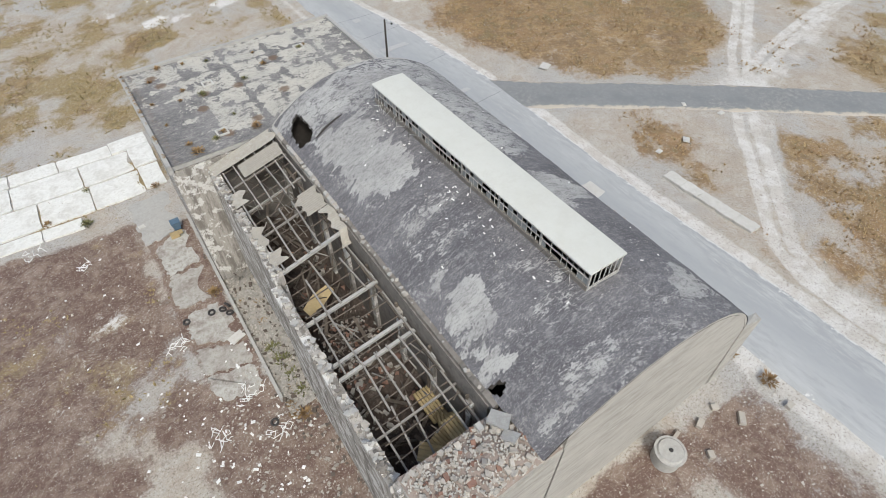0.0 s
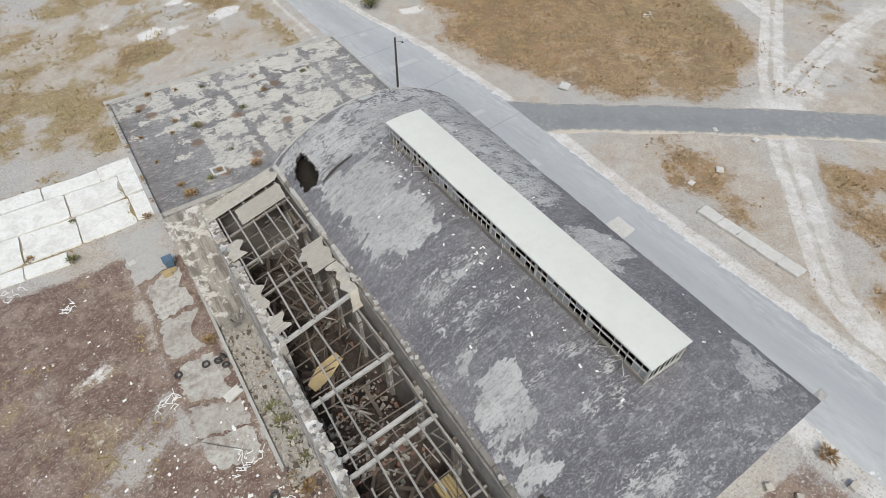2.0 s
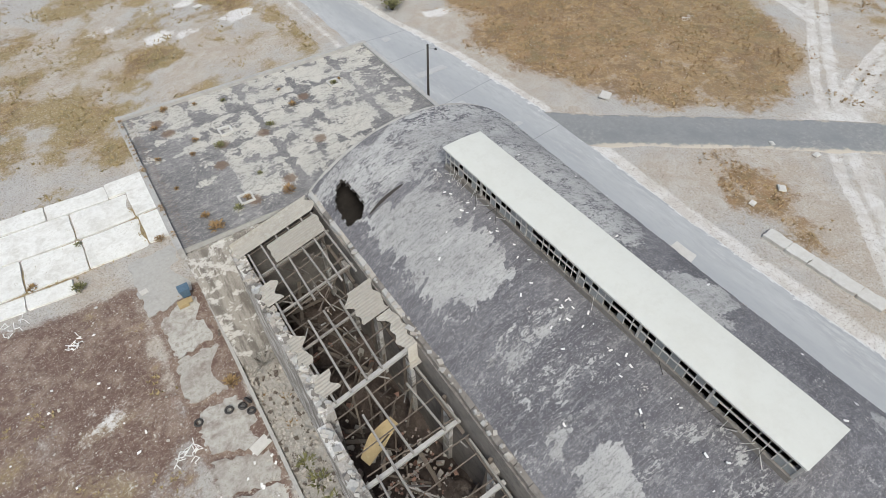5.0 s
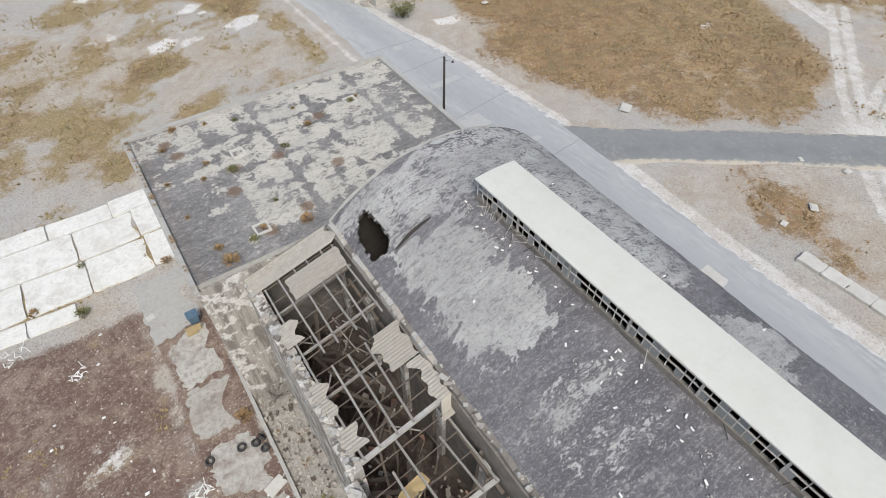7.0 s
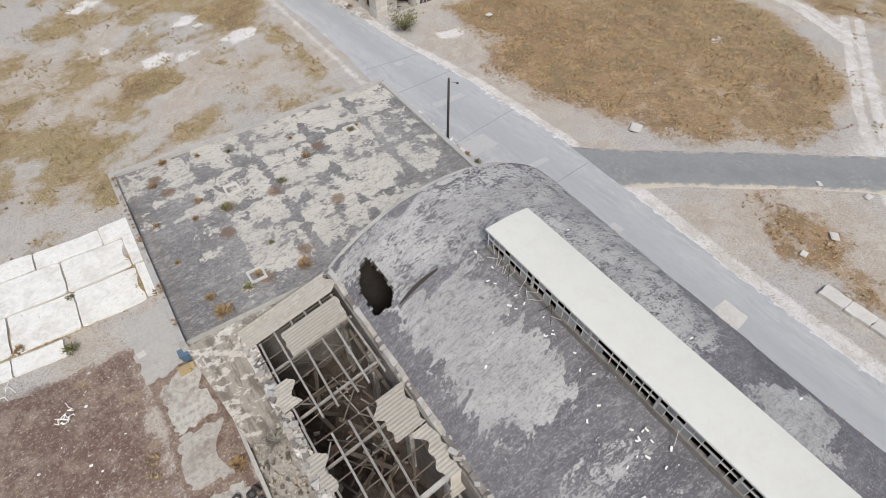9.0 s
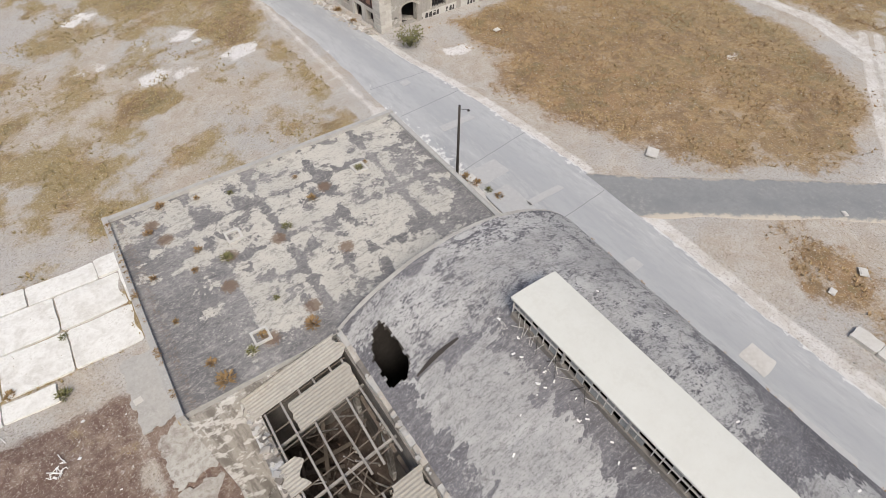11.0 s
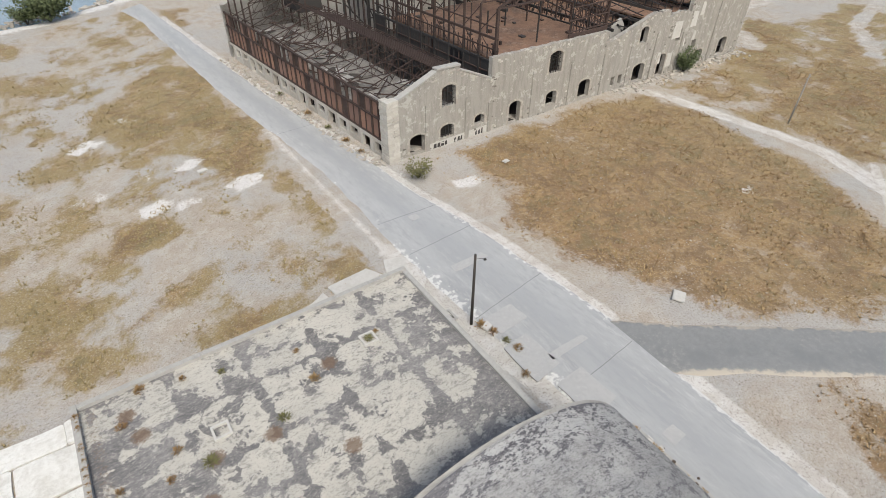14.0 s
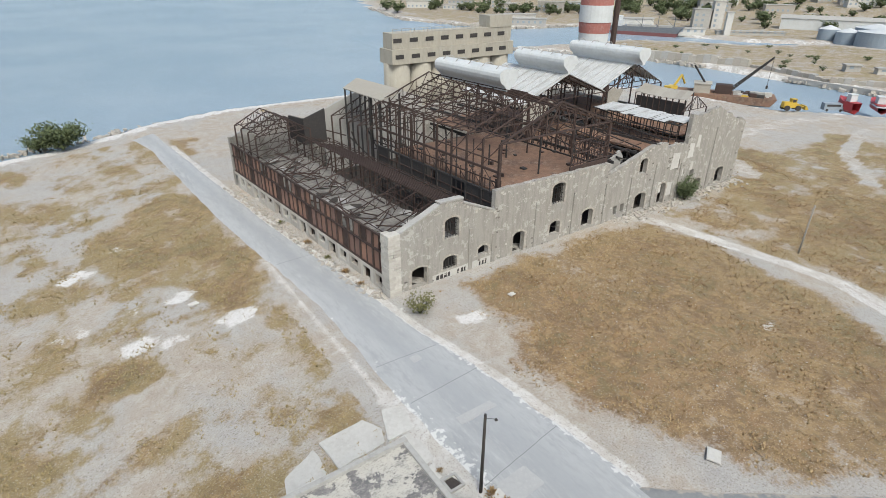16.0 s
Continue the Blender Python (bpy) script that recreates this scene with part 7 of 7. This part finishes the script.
# debris along the outer foot of the roofless aisle, and in the warehouse gutter
random.seed(71)
for mt, n, lo, hi, label in ((STONE, 420, 0.03, 0.12, "pale broken stones strewn beside the aisle wall"), (OLD_BOARD, 260, 0.03, 0.13, "brown crumbled debris beside the aisle wall")):
    s = Shape()
    for k in range(n):
        y = random.uniform(12, 44)
        x = random.choice((random.gauss(4.0, 0.35), random.uniform(1.2, 4.3)))
        x = min(x, 4.35)
        floor = -1.45 + 0.3 * (x - 1.6) / 2.4 if x > 1.5 and 21.5 < y < 38 else gz(x, y)
        s.rock((x, y, max(floor, gz(x, y)) + 0.08), random.uniform(lo, hi) * 1.5, 0.6)
    solid("yard_rubble", s, mt, label, "rubble", kind="stuff")
s = Shape()
for k in range(420):
    x, y = 28.05 + random.gauss(0, 0.2), random.uniform(7, 36.5)
    s.rock((x, y, EAVE), random.uniform(0.04, 0.15), 0.6)
solid("gutter_debris", s, DEBRIS, "brown soil and leaf litter in the gutter", "debris", kind="stuff")
for k in range(26):
    clump("gutter_weed", 28.05 + random.uniform(-0.3, 0.3), random.uniform(8, 36), EAVE - 0.03, random.uniform(0.25, 0.5), WEED, "dry weed in the warehouse gutter", "weed", "weeds in the gutter", 40)
for k in range(14):
    x, y = random.uniform(1.6, 4.0), random.uniform(18, 36)
    clump("yard_weed", x, y, gz(x, y) + 0.08, random.uniform(0.3, 0.7), OLD_BOARD if k % 2 else WEED, "dry grey-brown brushwood beside the aisle wall", "brushwood", "brushwood beside the aisle", 60)
for k in range(44):
    x, y = random.uniform(26.0, 26.9), random.uniform(14, 36.5)
    clump("roof_weed", x, y, vault_z(x) - 0.03, random.uniform(0.12, 0.3), WEED, "dry brown weed on the edge of the vault", "weed", "weeds on the vault", 30)

for x, y, turn in ((28.15, 35.4, 12), (28.3, 34.75, -20)):
    blk = solid("concrete_block", Shape().box(-0.2, -0.17, 0, 0.2, 0.17, 0.3), WHITE_STONE, "small pale block standing in the gutter", "block", "blocks in the gutter")
    blk.matrix_basis = pose(x, y, EAVE - 0.02, 0, 0, turn)

# ---- harbour and far shore ----
RED = weathered("red_boat_paint", (0.42, 0.06, 0.07), (0.28, 0.05, 0.05), (0.55, 0.22, 0.2), 0.5, 3.0, rough=0.5)
YELLOW = weathered("yellow_machine_paint", (0.55, 0.38, 0.06), (0.33, 0.22, 0.05), (0.62, 0.5, 0.2), 0.5, 3.0, rough=0.5)
BLUEGREY = weathered("blue_grey_paint", (0.28, 0.33, 0.38), (0.18, 0.21, 0.25), (0.4, 0.44, 0.47), 0.3, 2.0, rough=0.5)


def hull(root, ln, w, h, material, stripe=None):
    """A pointed hull with a raised sheer."""
    n = 12
    rows = []
    for i in range(n + 1):
        t = i / n
        half = w / 2 * min(1, (1 - t) * 2.2) ** 0.6 if t > 0.5 else w / 2 * (0.8 + 0.4 * t)
        top = h * (1 + 0.25 * max(0, t - 0.5) * 2)
        x = -ln / 2 + ln * t
        rows.append([(x, -half, top), (x, -half * 0.8, h * 0.3), (x, 0, 0), (x, half * 0.8, h * 0.3), (x, half, top), (x, 0, top - 0.15), (x, -half, top)])
    part("hull", Shape().grid(rows), material, root)
    if stripe:
        part("rubbing_strake", Shape().box(-ln / 2, -w / 2 * 0.93, h * 0.75, ln * 0.1, w / 2 * 0.93, h * 0.9), stripe, root)


def boat(x, y, z, turn, ln, w, h, material, label, stripe=None, cabin=True):
    b = thing("fishing_boat", label, "boat", at=(x, y, z))
    b.rotation_euler = (0, 0, radians(turn))
    hull(b, ln, w, h, material, stripe)
    if cabin:
        part("wheelhouse", Shape().box(-ln * 0.25, -w * 0.28, h, -ln * 0.02, w * 0.28, h + 1.9).box(-ln * 0.27, -w * 0.32, h + 1.9, 0, w * 0.32, h + 2.05), WHITE_SHEET, b)
        part("window", Shape().box(-ln * 0.2, -w * 0.29, h + 1.0, -ln * 0.05, -w * 0.275, h + 1.6), DARK_STEEL, b)
    part("mast", Shape().tube((ln * 0.1, 0, h * 0.8), (ln * 0.1, 0, h + 2.2), 0.07, 0.04, 6), DARK_STEEL, b)
    return b


boat(197.3, 97.6, -0.8, 60, 7.2, 3.4, 3.2, RED, "red wooden boat hauled out on the quay")
boat(207.0, 93.4, -0.9, 35, 11, 3.6, 2.4, RED, "red boat with white stripes on the quay", WHITE_SHEET)
boat(231, 109, SEA - 0.2, 70, 4, 1.6, 0.8, WHITE_SHEET, "small white dinghy afloat in the basin", None, False)
boat(168, 205, SEA - 0.4, 20, 12, 4, 2.2, WHITE_SHEET, "white motor boat moored behind the sheds")
boat(176, 206, SEA - 0.4, 25, 9, 3.4, 1.8, WHITE_SHEET, "white motor boat moored behind the sheds")
van = thing("old_van", "pale blue-grey derelict van on the quay", "van", at=(194.5, 100.2, -0.7))
van.rotation_euler = (0, 0, radians(-40))
part("body", Shape().box(-2.6, -1, 0.4, 2.2, 1, 2.3).box(2.2, -0.95, 0.4, 3.1, 0.95, 1.5), BLUEGREY, van)
part("window", Shape().box(-2, -1.02, 1.4, 1.8, -0.995, 2.0), DARK_STEEL, van)
for x in (-1.7, 2.0):
    for y in (-1, 1):
        part("wheel", Shape().tube((x, y - 0.12, 0.38), (x, y + 0.12, 0.38), 0.38, 0.38, 12), DARK_STEEL, van)
loader = thing("wheel_loader", "old yellow wheel loader parked on the quay", "loader", at=(185.2, 107.0, -0.6))
loader.rotation_euler = (0, 0, radians(-35))
part("chassis", Shape().box(-2.8, -0.9, 0.8, 1.6, 0.9, 1.9).box(-2.8, -0.7, 1.9, -0.8, 0.7, 2.4), YELLOW, loader)
part("cab", Shape().box(-0.7, -0.7, 1.9, 0.7, 0.7, 3.3), YELLOW, loader)
part("cab_window", Shape().box(-0.5, -0.72, 2.3, 0.5, -0.695, 3.1), DARK_STEEL, loader)
part("boom", Shape().beam((1.2, -0.5, 1.8), (3.3, -0.5, 1.0), 0.25, 0.3).beam((1.2, 0.5, 1.8), (3.3, 0.5, 1.0), 0.25, 0.3), YELLOW, loader)
part("bucket", Shape().hexa([(3.2, -1.3, 0.3), (4.3, -1.3, 0.3), (4.3, 1.3, 0.3), (3.2, 1.3, 0.3), (3.2, -1.3, 1.5), (3.5, -1.3, 1.5), (3.5, 1.3, 1.5), (3.2, 1.3, 1.5)]), YELLOW, loader)
for x in (-1.9, 1.3):
    for y in (-1.1, 1.1):
        part("wheel", Shape().tube((x, y - 0.28, 0.75), (x, y + 0.28, 0.75), 0.75, 0.75, 14), DARK_STEEL, loader)
barge = thing("crane_barge", "rusty flat barge with a lattice crane at the quay", "barge", at=(190.5, 131.5, SEA + 0.7))
barge.rotation_euler = (0, 0, radians(-58))
part("deck", Shape().hexa([(-14, -5, -0.4), (14, -5, -0.4), (14, 5, -0.4), (-14, 5, -0.4), (-14, -5, 1.8), (15.5, -5, 1.8), (15.5, 5, 1.8), (-14, 5, 1.8)]), RUST_FLOOR, barge)
part("deck_house", Shape().box(-9, -3, 1.8, -4, 3, 4.6).box(-9.3, -3.3, 4.6, -3.7, 3.3, 4.8), CORRUGATED, barge)
random.seed(19)
for k in range(26):
    x, y, w = random.uniform(4, 14), random.uniform(-4, 4), random.uniform(0.4, 1.4)
    part("deck_gear", Shape().box(x - w, y - w * 0.6, 1.8, x + w, y + w * 0.6, 1.8 + w * random.uniform(0.4, 1.2)), (RUST, DARK_STEEL, GREY_CONC, PALE_CONC, YELLOW)[k % 5], barge)
part("short_jib", Shape().beam((-6, 0, 4.8), (-10, 3, 9.5), 0.4, 0.5), DARK_STEEL, barge)
part("machine_house", Shape().box(-2.5, -1.8, 1.8, 2.5, 1.8, 4.6), RUST, barge)
for i, j in ((-0.5, -0.5), (-0.5, 0.5), (0.5, -0.5), (0.5, 0.5)):
    part("boom_chord", Shape().beam((2, j * 2, 3 + i), (12.2, j * 0.6, 13.7 + i * 0.4), 0.22, 0.22), DARK_STEEL, barge)
for k in range(14):
    t0, t1 = k / 14, (k + 1) / 14
    for j in (-1, 1):
        part("boom_lacing", Shape().beam((2 + 10.2 * t0, j * (1 - 0.7 * t0), 2.5 + 11.0 * t0), (2 + 10.2 * t1, j * (1 - 0.7 * t1), 3.5 + 10.4 * t1), 0.12, 0.12), DARK_STEEL, barge)
part("hook_line", Shape().tube((12.2, 0, 13.7), (12.2, 0, 5), 0.06, 0.06, 5), DARK_STEEL, barge)
part("hook", Shape().box(11.9, -0.25, 4.2, 12.5, 0.25, 5.2), DARK_STEEL, barge)
digger = thing("excavator", "yellow excavator on the quay behind the sheds", "excavator", at=(176, 141, -0.7))
part("track", Shape().box(-2.2, -1.5, 0, 2.2, -0.9, 0.9), DARK_STEEL, digger)
part("track", Shape().box(-2.2, 0.9, 0, 2.2, 1.5, 0.9), DARK_STEEL, digger)
part("house", Shape().box(-2.2, -1.3, 0.95, 1.4, 1.3, 2.6), YELLOW, digger)
part("arm", Shape().beam((1.0, 0, 2.2), (4.5, 0, 5.6), 0.5, 0.6).beam((4.5, 0, 5.6), (7.0, 0, 2.6), 0.4, 0.5), YELLOW, digger)
FADED_RED = weathered("faded_red_paint", (0.36, 0.15, 0.13), (0.26, 0.12, 0.11), (0.5, 0.36, 0.33), 0.3, 1.5)
tower = thing("banded_tower", "round red and white banded tower behind the sheds", "tower", at=(129.5, 136, -1))
for z0, z1, r0, r1, mt in ((0, 15.5, 3.7, 3.7, GREY_CONC), (15.5, 22.0, 3.7, 3.8, WHITE_SHEET), (22.0, 24.6, 3.9, 4.1, FADED_RED), (24.6, 28.6, 4.2, 4.2, WHITE_SHEET), (28.6, 33, 4.1, 4.0, FADED_RED)):
    part("band", Shape().tube((0, 0, z0), (0, 0, z1), r0, r1, 28), mt, tower)
part("stack", Shape().tube((5.6, -2, 0), (5.6, -2, 44), 0.8, 0.7, 10), RUST, tower, "rusty steel stack")
HULL_RED = weathered("dull_red_boot_top", (0.20, 0.085, 0.085), (0.13, 0.06, 0.06), (0.27, 0.15, 0.14), 0.3, 1.5)
HULL_GREY = weathered("dark_hull_paint", (0.17, 0.18, 0.195), (0.11, 0.115, 0.125), (0.25, 0.26, 0.27), 0.2, 1.2)
ship = thing("cargo_ship", "grey cargo ship with a dull red waterline at the far quay", "ship", at=(333, 272, SEA - 0.5))
ship.rotation_euler = (0, 0, radians(-66))
part("hull", Shape().hexa([(-21, -4.5, 2.6), (21, -4.5, 2.6), (21, 4.5, 2.6), (-21, 4.5, 2.6), (-21.5, -4.8, 5.4), (23.5, -4.6, 6.0), (23.5, 4.6, 6.0), (-21.5, 4.8, 5.4)]), HULL_GREY, ship)
part("boot_top", Shape().hexa([(-20, -4.4, -1), (20, -4.4, -1), (20, 4.4, -1), (-20, 4.4, -1), (-21, -4.52, 2.6), (21, -4.52, 2.6), (21, 4.52, 2.6), (-21, 4.52, 2.6)]), HULL_RED, ship)
part("bridge", Shape().box(-20, -3.6, 5.4, -14.5, 3.6, 9.2).box(-19, -3, 9.2, -15.5, 3, 11.4), WHITE_SHEET, ship)
for x in (-7, 3, 13):
    part("hatch", Shape().box(x - 3.8, -3.2, 5.5, x + 3.8, 3.2, 6.7), GREY_CONC, ship)
    part("mast", Shape().tube((x + 4.8, 0, 5.4), (x + 4.8, 0, 12.0), 0.3, 0.15, 8), HULL_GREY, ship)
    part("derrick", Shape().beam((x + 4.8, 0, 6.4), (x, 0, 9.8), 0.2, 0.2), HULL_GREY, ship)
random.seed(61)
for x, y, r, h in ((392, 188, 5.4, 7), (388, 176, 6.2, 6.5), (386, 158, 12.5, 8), (404, 168, 11, 8.5)):
    tk = thing("storage_tank", "pale blue steel storage tank on the far shore", "tank", "storage tanks", at=(x, y, float(land_z([x], [y])[0]) - 1))
    part("shell", Shape().tube((0, 0, 0), (0, 0, h), r, r, 32), BLUEGREY, tk, smooth=False)
    part("roof", Shape().tube((0, 0, h), (0, 0, h + 2), r * 1.01, r * 0.1, 32), WHITE_SHEET, tk)
long_shed = thing("long_shed", "long low pale industrial shed on the far slope", "building", at=(446, 226, float(land_z([446], [226])[0])))
long_shed.rotation_euler = (0, 0, radians(-67))
part("wall", Shape().box(-15, -7, -3, 100, 7, 7), WHITE_SHEET, long_shed)
part("roof", Shape().prism([(-16, -7.6, 7), (-16, 7.6, 7), (-16, 0, 9)], (117, 0, 0)), GREY_CONC, long_shed)


def far_house(x, y, w, d, h, turn, mt):
    z = float(land_z([x], [y])[0])
    b = thing("far_building", "pale flat-roofed building on the far shore", "building", "buildings on the far shore", at=(x, y, z - 1))
    b.rotation_euler = (0, 0, radians(turn))
    part("wall", Shape().box(-w / 2, -d / 2, 0, w / 2, d / 2, h + 1), mt, b)
    part("roof", Shape().box(-w / 2 - 0.4, -d / 2 - 0.4, h + 1, w / 2 + 0.4, d / 2 + 0.4, h + 1.5), GREY_CONC, b)
    for k in range(int(w / 4)):
        for f in range(max(1, int(h / 3.4))):
            part("window", Shape().box(-w / 2 + 1.2 + k * 4, -d / 2 - 0.06, 2.2 + f * 3.3, -w / 2 + 2.8 + k * 4, -d / 2 + 0.02, 3.8 + f * 3.3), BLUEGREY, b)


for k in range(22):
    t = k / 21
    x, y = 330 + 330 * t * random.uniform(0.8, 1.2), 520 - 300 * t + random.uniform(-40, 60)
    far_house(x, y, random.uniform(12, 34), random.uniform(8, 14), random.choice((4, 4, 6, 7, 9)), random.uniform(-60, -30), random.choice((PALE_CONC, GREY_CONC, OCHRE_PLASTER, STONE)))
for x, y, w, d, h in ((390, 270, 11, 8, 12), (396, 262, 7, 7, 17), (362.5, 233.5, 3.6, 3.2, 13), (350, 250, 16, 6, 3), (376, 226, 40, 4, 2), (280, 129.7, 5.5, 3.6, 2.4), (283, 120, 4, 3, 2), (345, 300, 40, 10, 6), (300, 350, 30, 8, 4), (314, 372, 24, 9, 5)):
    far_house(x, y, w, d, h, -45, random.choice((GREY_CONC, PALE_CONC)))
for k in range(150):
    t = random.random()
    if k < 75:
        x, y = 270 + 260 * t + random.uniform(0, 60), 480 - 170 * t + random.uniform(-20, 60)
    else:
        x, y = random.uniform(420, 680), random.uniform(190, 430)
    h = random.uniform(4, 9)
    shrub("shore_tree", x, y, float(land_z([x], [y])[0]), h, h * 0.7, LEAF, "dusty green tree on the far shore", 260, "tree", 0.2)
s = Shape()
for k in range(1500):
    line = random.choice((((244, 205), (210, 263)), ((253, 442), (276, 346)), ((276, 346), (336, 332)), ((291, 572), (253, 442)), ((-5, 185), (48, 200)), ((48, 200), (98, 200)), ((243, 40), (243, 136)), ((246, 174), (244, 205))))
    t = random.random()
    x = line[0][0] + (line[1][0] - line[0][0]) * t + random.gauss(0, 1.4)
    y = line[0][1] + (line[1][1] - line[0][1]) * t + random.gauss(0, 1.4)
    big = 1.0 if x > 200 else 0.45
    s.rock((x, y, SEA + random.uniform(0.1, 0.9)), random.uniform(0.6, 1.5) * big, 0.7)
solid("shore_rocks", s, STONE, "pale boulders along the water's edge", "rocks", kind="stuff")
solid("quay_wall", Shape().box(242.6, -80, SEA - 2, 243.4, 136, -1.0), GREY_CONC, "long stained concrete quay wall", "quay wall", kind="structure")
spit_wall = thing("broken_sea_wall", "long broken concrete wall along the channel", "sea wall", kind="structure")
random.seed(37)
for (ax, ay), (bx, by), n, top in (((241.5, 200), (254.5, 159), 14, 1.6), ((254.5, 158), (246, 124), 14, 0.3), ((246, 123), (252, 104), 9, 0.6)):
    for k in range(n):
        t0, t1 = k / n, (k + 1) / n
        h = top + random.uniform(-0.7, 0.5)
        x0, y0, x1, y1 = ax + (bx - ax) * t0, ay + (by - ay) * t0, ax + (bx - ax) * t1, ay + (by - ay) * t1
        part("wall_block", Shape().hexa([(x0, y0, SEA - 1), (x1, y1 + 0.1, SEA - 1), (x1 + 3, y1 + 0.1, SEA - 1), (x0 + 3, y0, SEA - 1), (x0 + 0.4, y0, h), (x1 + 0.4, y1 + 0.1, h + random.uniform(-0.3, 0.2)), (x1 + 3, y1 + 0.1, h), (x0 + 3, y0, h)]), (STONE, CORRUGATED, GREY_CONC)[k % 3], spit_wall)
for k in range(26):
    x, y = random.uniform(250, 330), random.uniform(110, 215)
    shrub("spit_bush", x, y, float(land_z([x], [y])[0]), random.uniform(0.8, 2.2), random.uniform(1, 2), LEAF, "low dusty bush on the grassy spit", 120, "bush", 0.16)
